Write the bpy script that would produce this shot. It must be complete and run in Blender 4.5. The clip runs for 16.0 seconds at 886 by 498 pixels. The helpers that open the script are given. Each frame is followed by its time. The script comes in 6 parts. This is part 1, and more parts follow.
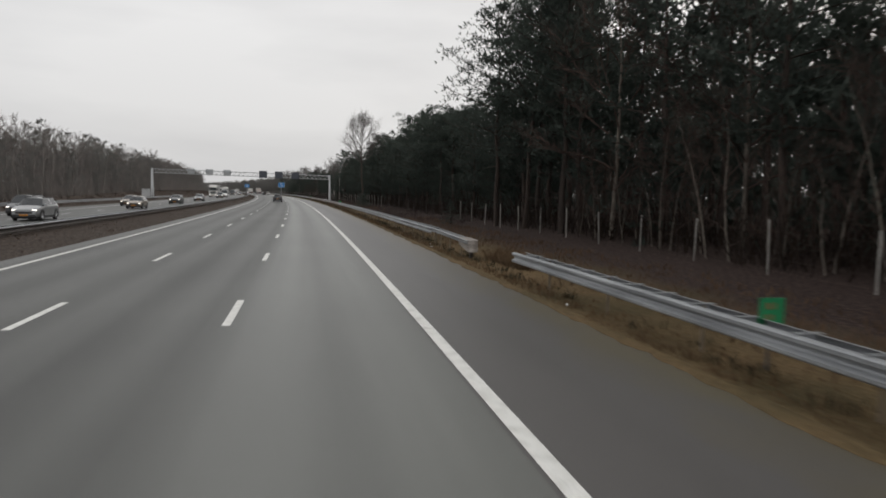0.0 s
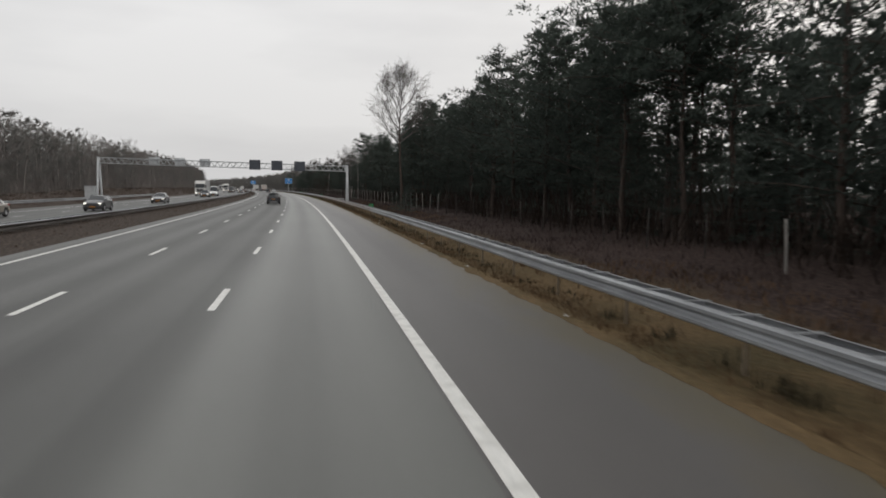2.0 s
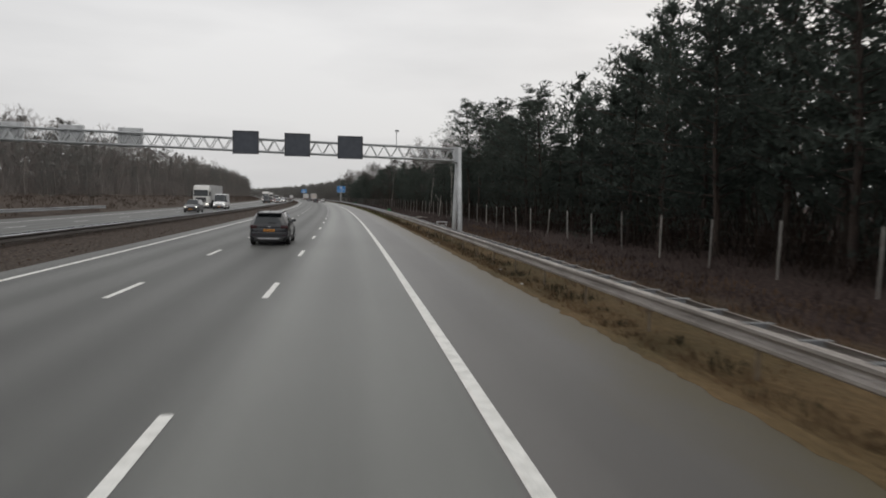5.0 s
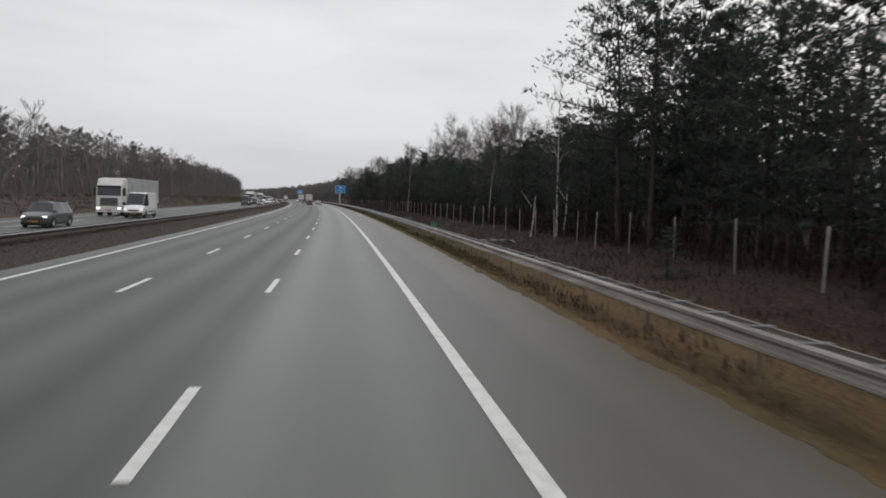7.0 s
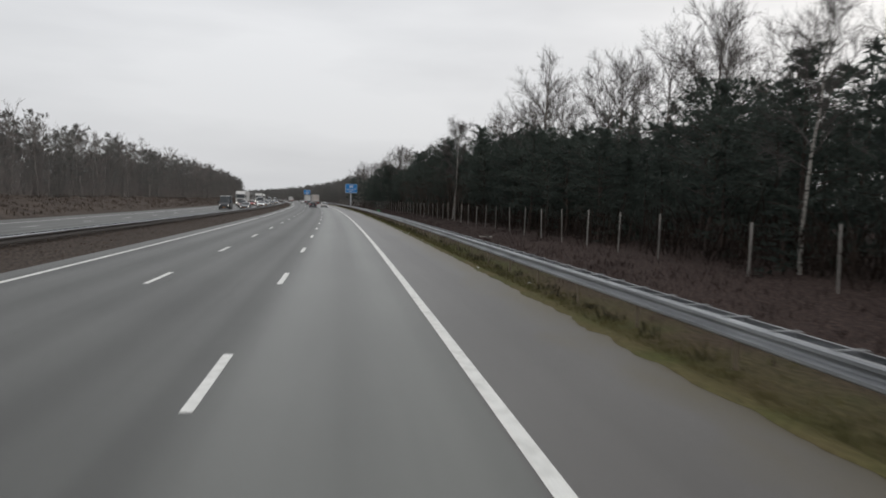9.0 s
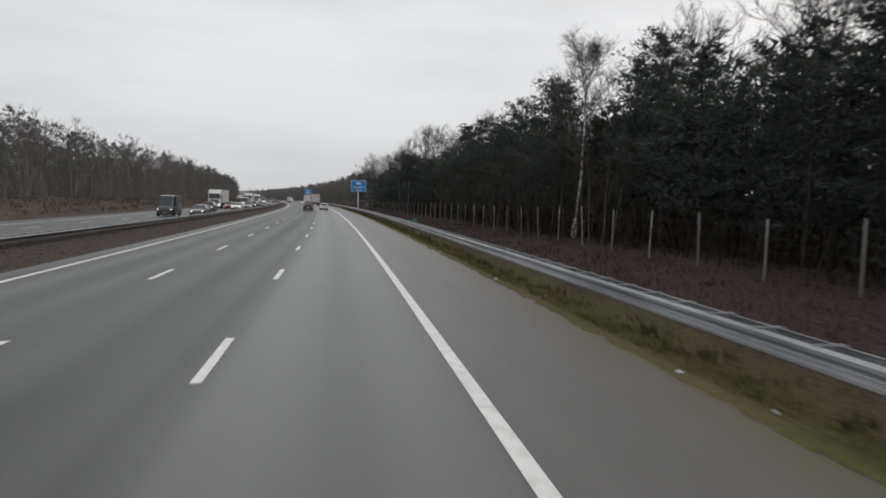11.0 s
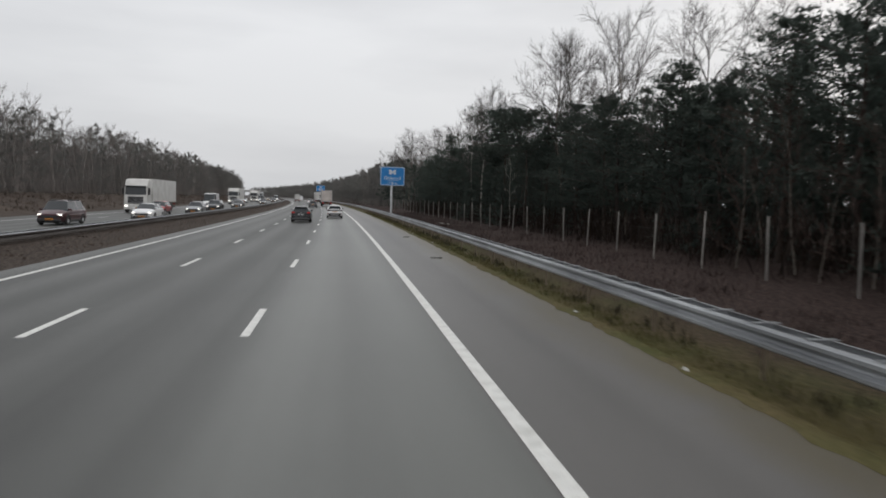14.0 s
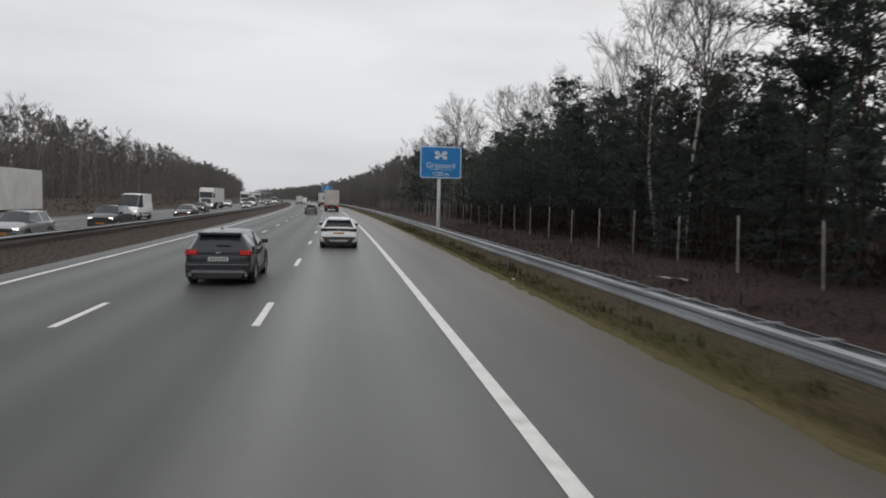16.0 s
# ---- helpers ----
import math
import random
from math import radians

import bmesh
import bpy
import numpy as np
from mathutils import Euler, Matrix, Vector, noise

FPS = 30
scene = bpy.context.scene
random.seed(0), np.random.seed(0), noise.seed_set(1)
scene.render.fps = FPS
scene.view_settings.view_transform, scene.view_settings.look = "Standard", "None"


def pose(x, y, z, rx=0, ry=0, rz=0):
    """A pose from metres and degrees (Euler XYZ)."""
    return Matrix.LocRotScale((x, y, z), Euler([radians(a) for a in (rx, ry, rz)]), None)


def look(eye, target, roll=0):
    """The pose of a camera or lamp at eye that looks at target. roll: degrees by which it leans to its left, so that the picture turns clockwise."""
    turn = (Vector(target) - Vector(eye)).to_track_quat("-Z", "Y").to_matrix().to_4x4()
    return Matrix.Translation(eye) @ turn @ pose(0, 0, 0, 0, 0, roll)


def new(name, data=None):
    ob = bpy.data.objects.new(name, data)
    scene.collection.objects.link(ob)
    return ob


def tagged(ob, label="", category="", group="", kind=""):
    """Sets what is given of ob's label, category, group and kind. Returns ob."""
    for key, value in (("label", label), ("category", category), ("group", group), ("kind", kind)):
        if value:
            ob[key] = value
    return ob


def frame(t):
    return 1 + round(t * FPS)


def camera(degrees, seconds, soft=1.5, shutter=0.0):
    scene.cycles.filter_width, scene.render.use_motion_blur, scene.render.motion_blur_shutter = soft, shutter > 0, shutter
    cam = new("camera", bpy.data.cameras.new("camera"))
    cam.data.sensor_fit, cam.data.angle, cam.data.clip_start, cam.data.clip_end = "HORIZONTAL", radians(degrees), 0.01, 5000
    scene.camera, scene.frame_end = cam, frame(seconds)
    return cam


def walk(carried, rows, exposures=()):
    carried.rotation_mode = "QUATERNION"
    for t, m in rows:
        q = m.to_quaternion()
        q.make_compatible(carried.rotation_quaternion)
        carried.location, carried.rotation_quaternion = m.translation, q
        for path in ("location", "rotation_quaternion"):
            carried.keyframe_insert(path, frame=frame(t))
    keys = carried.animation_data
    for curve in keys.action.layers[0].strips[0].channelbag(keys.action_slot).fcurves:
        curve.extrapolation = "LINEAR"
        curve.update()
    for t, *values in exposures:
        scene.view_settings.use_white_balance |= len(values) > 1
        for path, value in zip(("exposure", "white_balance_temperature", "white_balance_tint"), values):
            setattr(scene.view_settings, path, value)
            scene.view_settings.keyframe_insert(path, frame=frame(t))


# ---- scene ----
# The motorway bends gently to the left. Places are given as s, metres along the right edge line,
# d, metres to its right, and z, height; place() turns them into the world's x, y, z.
BEND = 2.62e-4


def place(s, d, z=0.0):
    a = BEND * s
    return Vector((-(1 - math.cos(a)) / BEND + d * math.cos(a), math.sin(a) / BEND + d * math.sin(a), z))


def heading(s):
    return math.degrees(BEND * s)


def stand(s, d, z=0.0, turn=0.0):
    """The pose of a thing at s, d, z whose own y runs along the road."""
    p = place(s, d, z)
    return pose(p.x, p.y, p.z, 0, 0, heading(s) + turn)


# ---- camera: seconds, s, d, yaw against the road, pitch, roll ----
cam = camera(63.6, 16.0, soft=1.8, shutter=0.2)
EYE = 2.38
ROWS = [
    (0, 5.60, -2.11, -10.65, -4.44, -0.97),
    (0.5, 17.32, -2.00, -10.94, -4.77, -1.19),
    (1, 29.05, -1.83, -10.98, -4.73, -0.97),
    (1.5, 40.58, -1.74, -10.67, -4.53, -0.71),
    (2, 52.28, -1.64, -10.52, -4.80, -0.56),
    (2.5, 63.27, -1.61, -10.42, -4.59, -0.68),
    (3, 74.97, -1.57, -10.52, -4.69, -0.88),
    (3.5, 86.78, -1.47, -10.29, -4.79, -0.79),
    (4, 98.47, -1.50, -10.32, -4.53, -0.83),
    (4.5, 109.80, -1.52, -9.07, -4.07, -1.07),
    (4.7, 114.52, -1.53, -7.20, -4.01, -1.08),
    (6.8, 163.73, -1.76, -7.99, -3.93, -1.48),
    (7, 168.42, -1.74, -7.99, -3.85, -1.43),
    (7.5, 179.59, -1.75, -8.00, -3.97, -1.24),
    (8, 191.11, -1.78, -8.04, -3.93, -1.21),
    (8.5, 202.76, -1.77, -7.90, -3.67, -1.31),
    (9, 214.45, -1.82, -7.87, -3.81, -1.29),
    (9.5, 226.05, -1.83, -7.97, -3.76, -1.30),
    (9.7, 230.71, -1.82, -8.10, -3.79, -1.23),
    (11.8, 279.73, -1.68, -8.09, -3.89, -1.08),
    (12, 284.36, -1.69, -8.00, -3.95, -1.22),
    (12.5, 295.97, -1.73, -7.93, -3.67, -1.18),
    (13, 306.94, -1.78, -7.79, -3.81, -1.46),
    (13.5, 318.47, -1.85, -7.81, -3.67, -1.68),
    (14, 330.25, -1.91, -7.91, -3.94, -1.46),
    (14.5, 341.98, -1.91, -7.75, -3.96, -1.42),
    (15, 353.68, -1.94, -7.75, -3.68, -1.36),
    (15.5, 365.34, -1.93, -7.82, -3.86, -1.14),
    (16, 377.05, -1.94, -7.89, -3.85, -1.21),
]


def camera_pose(s, d, yaw, pitch, roll):
    p = place(s, d, EYE)
    return pose(p.x, p.y, p.z, 90 + pitch, roll, heading(s) + yaw)


walk(cam, [(t, camera_pose(s, d, yaw, pitch, roll)) for t, s, d, yaw, pitch, roll in ROWS],
     [(0, 0.0, 6720, 10.5), (4.7, 0.0, 6720, 10.5), (6.8, 0.0, 6540, 10.2), (16, 0.0, 6520, 10.4)])

# ---- world: an overcast winter sky ----
world = bpy.data.worlds.new("overcast")
scene.world = world
world.use_nodes = True
wn, wl = world.node_tree.nodes, world.node_tree.links
wn.clear()
w_out = wn.new("ShaderNodeOutputWorld")
w_bg = wn.new("ShaderNodeBackground")
w_sky = wn.new("ShaderNodeTexSky")
w_sky.sky_type, w_sky.sun_disc = "NISHITA", False
w_sky.sun_elevation, w_sky.sun_rotation = radians(28), radians(40)
w_sky.dust_density = 4.0
w_gain = wn.new("ShaderNodeVectorMath")
w_gain.operation = "SCALE"
w_gain.inputs["Scale"].default_value = 0.10
w_co = wn.new("ShaderNodeTexCoord")
w_map = wn.new("ShaderNodeMapping")
w_map.inputs["Scale"].default_value = (1.0, 1.0, 4.5)
w_noise = wn.new("ShaderNodeTexNoise")
w_noise.inputs["Scale"].default_value = 1.6
w_noise.inputs["Detail"].default_value = 5
w_noise.inputs["Roughness"].default_value = 0.5
w_ramp = wn.new("ShaderNodeValToRGB")
w_ramp.color_ramp.elements[0].position, w_ramp.color_ramp.elements[0].color = 0.30, (0.62, 0.635, 0.66, 1)
w_ramp.color_ramp.elements[1].position, w_ramp.color_ramp.elements[1].color = 0.66, (0.835, 0.85, 0.87, 1)
w_mix = wn.new("ShaderNodeMixRGB")
w_mix.inputs[0].default_value = 0.96
wl.new(w_co.outputs["Generated"], w_map.inputs["Vector"])
wl.new(w_map.outputs["Vector"], w_noise.inputs["Vector"])
wl.new(w_noise.outputs["Fac"], w_ramp.inputs["Fac"])
wl.new(w_sky.outputs["Color"], w_gain.inputs[0])
wl.new(w_gain.outputs["Vector"], w_mix.inputs[1])
wl.new(w_ramp.outputs["Color"], w_mix.inputs[2])
w_sep = wn.new("ShaderNodeSeparateXYZ")
wl.new(w_co.outputs["Generated"], w_sep.inputs["Vector"])
w_low = wn.new("ShaderNodeMapRange")
w_low.inputs[1].default_value, w_low.inputs[2].default_value = 0.02, 0.24
w_low.inputs[3].default_value, w_low.inputs[4].default_value = 0.84, 1.0
wl.new(w_sep.outputs["Z"], w_low.inputs[0])
w_fall = wn.new("ShaderNodeVectorMath")
w_fall.operation = "SCALE"
wl.new(w_mix.outputs["Color"], w_fall.inputs[0])
wl.new(w_low.outputs[0], w_fall.inputs["Scale"])
wl.new(w_fall.outputs["Vector"], w_bg.inputs["Color"])
wl.new(w_bg.outputs["Background"], w_out.inputs["Surface"])
w_bg.inputs["Strength"].default_value = 1.0

sun_data = bpy.data.lights.new("sun", "SUN")
sun_data.energy, sun_data.angle, sun_data.color = 0.6, radians(40), (1.0, 0.97, 0.93)
sun = new("sun", sun_data)
sun.matrix_world = look((0, 0, 60), (-25, 32, 0))


# ---- materials ----
def material(name, base, rough=0.7, metal=0.0, second=None, scale=3.0, detail=6, low=0.35, high=0.65,
             grain=0.0, grain_scale=60.0, bump=0.0, bump_scale=40.0, use_uv=False, random=0.0, stretch=(1, 1, 1),
             trans=0.0, coat=0.0):
    """A noise-mottled surface: base and second colour mixed at one scale, a fine grain at another, bump."""
    m = bpy.data.materials.new(name)
    m.use_nodes = True
    n, l = m.node_tree.nodes, m.node_tree.links
    b = n["Principled BSDF"]
    b.inputs["Roughness"].default_value = rough
    b.inputs["Metallic"].default_value = metal
    b.inputs["Coat Weight"].default_value = coat
    co = n.new("ShaderNodeTexCoord")
    mp = n.new("ShaderNodeMapping")
    mp.inputs["Scale"].default_value = stretch
    l.new(co.outputs["UV" if use_uv else "Object"], mp.inputs["Vector"])
    no = n.new("ShaderNodeTexNoise")
    no.inputs["Scale"].default_value, no.inputs["Detail"].default_value = scale, detail
    l.new(mp.outputs["Vector"], no.inputs["Vector"])
    ra = n.new("ShaderNodeValToRGB")
    s2 = second or tuple(c * 0.8 for c in base)
    ra.color_ramp.elements[0].position, ra.color_ramp.elements[0].color = low, (*base, 1)
    ra.color_ramp.elements[1].position, ra.color_ramp.elements[1].color = high, (*s2, 1)
    l.new(no.outputs["Fac"], ra.inputs["Fac"])
    colour = ra.outputs["Color"]
    if grain:
        g = n.new("ShaderNodeTexNoise")
        g.inputs["Scale"].default_value, g.inputs["Detail"].default_value = grain_scale, 3
        l.new(co.outputs["UV" if use_uv else "Object"], g.inputs["Vector"])
        mr = n.new("ShaderNodeMapRange")
        mr.inputs[1].default_value, mr.inputs[2].default_value = 0.3, 0.7
        mr.inputs[3].default_value, mr.inputs[4].default_value = 1 - grain, 1 + grain
        l.new(g.outputs["Fac"], mr.inputs[0])
        mx = n.new("ShaderNodeVectorMath")
        mx.operation = "SCALE"
        l.new(colour, mx.inputs[0])
        l.new(mr.outputs[0], mx.inputs["Scale"])
        colour = mx.outputs["Vector"]
    if random:
        oi = n.new("ShaderNodeObjectInfo")
        mr = n.new("ShaderNodeMapRange")
        mr.inputs[3].default_value, mr.inputs[4].default_value = 1 - random, 1 + random
        l.new(oi.outputs["Random"], mr.inputs[0])
        mx = n.new("ShaderNodeVectorMath")
        mx.operation = "SCALE"
        l.new(colour, mx.inputs[0])
        l.new(mr.outputs[0], mx.inputs["Scale"])
        colour = mx.outputs["Vector"]
    l.new(colour, b.inputs["Base Color"])
    if bump:
        bn = n.new("ShaderNodeTexNoise")
        bn.inputs["Scale"].default_value, bn.inputs["Detail"].default_value = bump_scale, 4
        l.new(co.outputs["UV" if use_uv else "Object"], bn.inputs["Vector"])
        bu = n.new("ShaderNodeBump")
        bu.inputs["Strength"].default_value, bu.inputs["Distance"].default_value = bump, 0.02
        l.new(bn.outputs["Fac"], bu.inputs["Height"])
        l.new(bu.outputs["Normal"], b.inputs["Normal"])
    if trans:
        b.inputs["Transmission Weight"].default_value = trans
    return m


def leafy(name, dark, light, random=0.25, scale=1.2, soft=0.45):
    """Foliage: a colour that differs from bough to bough, a little from leaf to leaf, and from tree to tree."""
    m = bpy.data.materials.new(name)
    m.use_nodes = True
    n, l = m.node_tree.nodes, m.node_tree.links
    b = n["Principled BSDF"]
    b.inputs["Roughness"].default_value = 0.75
    b.inputs["Specular IOR Level"].default_value = 0.2
    ge = n.new("ShaderNodeNewGeometry")
    ra = n.new("ShaderNodeValToRGB")
    ra.color_ramp.elements[0].color, ra.color_ramp.elements[1].color = (*dark, 1), (*light, 1)
    ra.color_ramp.elements[0].position, ra.color_ramp.elements[1].position = 0.30, 0.70
    co = n.new("ShaderNodeTexCoord")
    no = n.new("ShaderNodeTexNoise")
    no.inputs["Scale"].default_value, no.inputs["Detail"].default_value = scale, 3
    l.new(co.outputs["Object"], no.inputs["Vector"])
    fac = n.new("ShaderNodeMath")
    fac.operation = "MULTIPLY_ADD"
    fac.inputs[1].default_value = 0.08
    l.new(ge.outputs["Random Per Island"], fac.inputs[0])
    less = n.new("ShaderNodeMath")
    less.operation = "SUBTRACT"
    less.inputs[1].default_value = 0.04
    l.new(no.outputs["Fac"], less.inputs[0])
    l.new(less.outputs[0], fac.inputs[2])
    l.new(fac.outputs[0], ra.inputs["Fac"])
    if soft:
        # blades in a clump share much of their lighting
        up = n.new("ShaderNodeMixRGB")
        up.inputs[0].default_value = soft
        up.inputs[2].default_value = (0, 0, 1, 1)
        l.new(ge.outputs["Normal"], up.inputs[1])
        l.new(up.outputs["Color"], b.inputs["Normal"])
    oi = n.new("ShaderNodeObjectInfo")
    mr = n.new("ShaderNodeMapRange")
    mr.inputs[3].default_value, mr.inputs[4].default_value = 1 - random, 1 + random
    l.new(oi.outputs["Random"], mr.inputs[0])
    mx = n.new("ShaderNodeVectorMath")
    mx.operation = "SCALE"
    l.new(ra.outputs["Color"], mx.inputs[0])
    l.new(mr.outputs[0], mx.inputs["Scale"])
    l.new(mx.outputs["Vector"], b.inputs["Base Color"])
    # thin blades let part of the light through
    thin = n.new("ShaderNodeBsdfTranslucent")
    l.new(mx.outputs["Vector"], thin.inputs["Color"])
    both = n.new("ShaderNodeMixShader")
    both.inputs[0].default_value = 0.35
    l.new(b.outputs[0], both.inputs[1])
    l.new(thin.outputs[0], both.inputs[2])
    l.new(both.outputs[0], n["Material Output"].inputs["Surface"])
    return m


def asphalt(name, base, tracks, lighter, dirt=0.0):
    """Asphalt in road coordinates (u = s, v = d): grain, long wear along the lanes, patches, cracks at the joints."""
    m = bpy.data.materials.new(name)
    m.use_nodes = True
    n, l = m.node_tree.nodes, m.node_tree.links
    b = n["Principled BSDF"]
    uv = n.new("ShaderNodeUVMap")
    sep = n.new("ShaderNodeSeparateXYZ")
    l.new(uv.outputs["UV"], sep.inputs["Vector"])

    def noise_at(stretch, scale, detail):
        mp = n.new("ShaderNodeMapping")
        mp.inputs["Scale"].default_value = stretch
        l.new(uv.outputs["UV"], mp.inputs["Vector"])
        no = n.new("ShaderNodeTexNoise")
        no.inputs["Scale"].default_value, no.inputs["Detail"].default_value = scale, detail
        l.new(mp.outputs["Vector"], no.inputs["Vector"])
        return no.outputs["Fac"]

    def math_node(op, a, c):
        k = n.new("ShaderNodeMath")
        k.operation = op
        for i, v in enumerate((a, c)):
            if isinstance(v, (int, float)):
                k.inputs[i].default_value = v
            else:
                l.new(v, k.inputs[i])
        return k.outputs[0]

    # worn wheel paths: two polished bands to each 3.5 m lane
    wave = math_node("SINE", math_node("ADD", math_node("MULTIPLY", sep.outputs["Y"], 2 * math.pi / 1.75), tracks), 0)
    wander = math_node("MULTIPLY", math_node("SUBTRACT", noise_at((0.012, 0.9, 1), 1.0, 3), 0.5), 1.4)
    # everything left of the first lane is darker
    lane = n.new("ShaderNodeMapRange")
    lane.inputs[1].default_value, lane.inputs[2].default_value = -3.9, -3.1
    lane.inputs[3].default_value, lane.inputs[4].default_value = -2.1, 0.0
    l.new(sep.outputs["Y"], lane.inputs[0])
    band = math_node("ADD", math_node("ADD", math_node("MULTIPLY", wave, lighter), wander), lane.outputs[0])
    fine = math_node("MULTIPLY", math_node("SUBTRACT", noise_at((1, 1, 1), 55.0, 3), 0.5), 0.22)
    streak = math_node("MULTIPLY", math_node("SUBTRACT", noise_at((0.03, 3.0, 1), 1.0, 4), 0.5), 0.28)
    patch = math_node("MULTIPLY", math_node("SUBTRACT", noise_at((0.12, 0.25, 1), 1.0, 3), 0.5), 0.5)
    total = math_node("ADD", 1.0, math_node("ADD", math_node("MULTIPLY", band, 0.22),
                                            math_node("ADD", fine, math_node("ADD", streak, patch))))
    mx = n.new("ShaderNodeVectorMath")
    mx.operation = "SCALE"
    mx.inputs[0].default_value = base
    l.new(total, mx.inputs["Scale"])
    colour = mx.outputs["Vector"]
    if dirt:
        # soil washed on to the outer edge
        soil = n.new("ShaderNodeMixRGB")
        soil.inputs[2].default_value = (0.088, 0.074, 0.042, 1)
        edge = n.new("ShaderNodeMapRange")
        edge.inputs[1].default_value, edge.inputs[2].default_value = 1.8, 2.9
        edge.inputs[3].default_value, edge.inputs[4].default_value = 0.0, dirt
        l.new(math_node("ADD", sep.outputs["Y"], math_node("MULTIPLY", math_node("SUBTRACT", noise_at((0.35, 0.9, 1), 1.0, 5), 0.5), 2.6)), edge.inputs[0])
        l.new(edge.outputs[0], soil.inputs[0])
        l.new(colour, soil.inputs[1])
        colour = soil.outputs["Color"]
    l.new(colour, b.inputs["Base Color"])
    rough = math_node("ADD", 0.40, math_node("MULTIPLY", band, -0.05))
    l.new(rough, b.inputs["Roughness"])
    bu = n.new("ShaderNodeBump")
    bu.inputs["Strength"].default_value, bu.inputs["Distance"].default_value = 0.35, 0.01
    l.new(noise_at((1, 1, 1), 120.0, 2), bu.inputs["Height"])
    l.new(bu.outputs["Normal"], b.inputs["Normal"])
    return m


def ground_material():
    """Verge and forest floor in road coordinates: moss and dry grass by the road, dead bracken, leaf litter."""
    m = bpy.data.materials.new("verge and forest floor")
    m.use_nodes = True
    n, l = m.node_tree.nodes, m.node_tree.links
    b = n["Principled BSDF"]
    b.inputs["Roughness"].default_value = 0.9
    b.inputs["Specular IOR Level"].default_value = 0.15
    uv = n.new("ShaderNodeUVMap")
    sep = n.new("ShaderNodeSeparateXYZ")
    l.new(uv.outputs["UV"], sep.inputs["Vector"])
    big = n.new("ShaderNodeTexNoise")
    big.inputs["Scale"].default_value, big.inputs["Detail"].default_value = 0.35, 6
    l.new(uv.outputs["UV"], big.inputs["Vector"])
    small = n.new("ShaderNodeTexNoise")
    small.inputs["Scale"].default_value, small.inputs["Detail"].default_value = 7.0, 6
    l.new(uv.outputs["UV"], small.inputs["Vector"])
    grass = n.new("ShaderNodeValToRGB")
    e = grass.color_ramp.elements
    e[0].position, e[0].color = 0.36, (0.072, 0.076, 0.026, 1)
    e[1].position, e[1].color = 0.60, (0.104, 0.084, 0.040, 1)
    l.new(big.outputs["Fac"], grass.inputs["Fac"])
    dry = n.new("ShaderNodeValToRGB")
    e = dry.color_ramp.elements
    e[0].position, e[0].color = 0.34, (0.078, 0.060, 0.030, 1)
    e[1].position, e[1].color = 0.62, (0.130, 0.088, 0.045, 1)
    l.new(big.outputs["Fac"], dry.inputs["Fac"])
    along = n.new("ShaderNodeMapRange")
    along.inputs[1].default_value, along.inputs[2].default_value = 190, 222
    l.new(sep.outputs["X"], along.inputs[0])
    verge = n.new("ShaderNodeMixRGB")
    l.new(along.outputs[0], verge.inputs[0])
    l.new(dry.outputs["Color"], verge.inputs[1])
    l.new(grass.outputs["Color"], verge.inputs[2])
    litter = n.new("ShaderNodeValToRGB")
    e = litter.color_ramp.elements
    e[0].position, e[0].color = 0.35, (0.026, 0.018, 0.016, 1)
    e[1].position, e[1].color = 0.65, (0.062, 0.042, 0.036, 1)
    l.new(small.outputs["Fac"], litter.inputs["Fac"])
    near = n.new("ShaderNodeMapRange")
    near.inputs[1].default_value, near.inputs[2].default_value = 5.1, 7.6
    wob = n.new("ShaderNodeMath")
    wob.operation = "MULTIPLY_ADD"
    wob.inputs[1].default_value = 3.0
    l.new(big.outputs["Fac"], wob.inputs[0])
    ab = n.new("ShaderNodeMath")
    ab.operation = "ABSOLUTE"
    l.new(sep.outputs["Y"], ab.inputs[0])
    l.new(ab.outputs[0], wob.inputs[2])
    wider = n.new("ShaderNodeMath")
    wider.operation = "MULTIPLY_ADD"
    wider.inputs[1].default_value = 2.4
    l.new(along.outputs[0], wider.inputs[0])
    l.new(wob.outputs[0], wider.inputs[2])
    less = n.new("ShaderNodeMath")
    less.operation = "SUBTRACT"
    less.inputs[1].default_value = 2.4
    l.new(wider.outputs[0], less.inputs[0])
    l.new(less.outputs[0], near.inputs[0])
    mix = n.new("ShaderNodeMixRGB")
    l.new(near.outputs[0], mix.inputs[0])
    l.new(verge.outputs["Color"], mix.inputs[1])
    l.new(litter.outputs["Color"], mix.inputs[2])
    # dark soil on the median, brown heath beyond the oncoming carriageway
    sand = n.new("ShaderNodeValToRGB")
    e = sand.color_ramp.elements
    e[0].position, e[0].color = 0.35, (0.058, 0.046, 0.039, 1)
    e[1].position, e[1].color = 0.65, (0.090, 0.071, 0.058, 1)
    l.new(big.outputs["Fac"], sand.inputs["Fac"])
    soil = n.new("ShaderNodeValToRGB")
    e = soil.color_ramp.elements
    e[0].position, e[0].color = 0.38, (0.036, 0.027, 0.022, 1)
    e[1].position, e[1].color = 0.66, (0.082, 0.066, 0.055, 1)
    l.new(small.outputs["Fac"], soil.inputs["Fac"])
    beyond = n.new("ShaderNodeMapRange")
    beyond.inputs[1].default_value, beyond.inputs[2].default_value = -15.5, -16.5
    l.new(sep.outputs["Y"], beyond.inputs[0])
    both = n.new("ShaderNodeMixRGB")
    l.new(beyond.outputs[0], both.inputs[0])
    l.new(soil.outputs["Color"], both.inputs[1])
    l.new(sand.outputs["Color"], both.inputs[2])
    left = n.new("ShaderNodeMapRange")
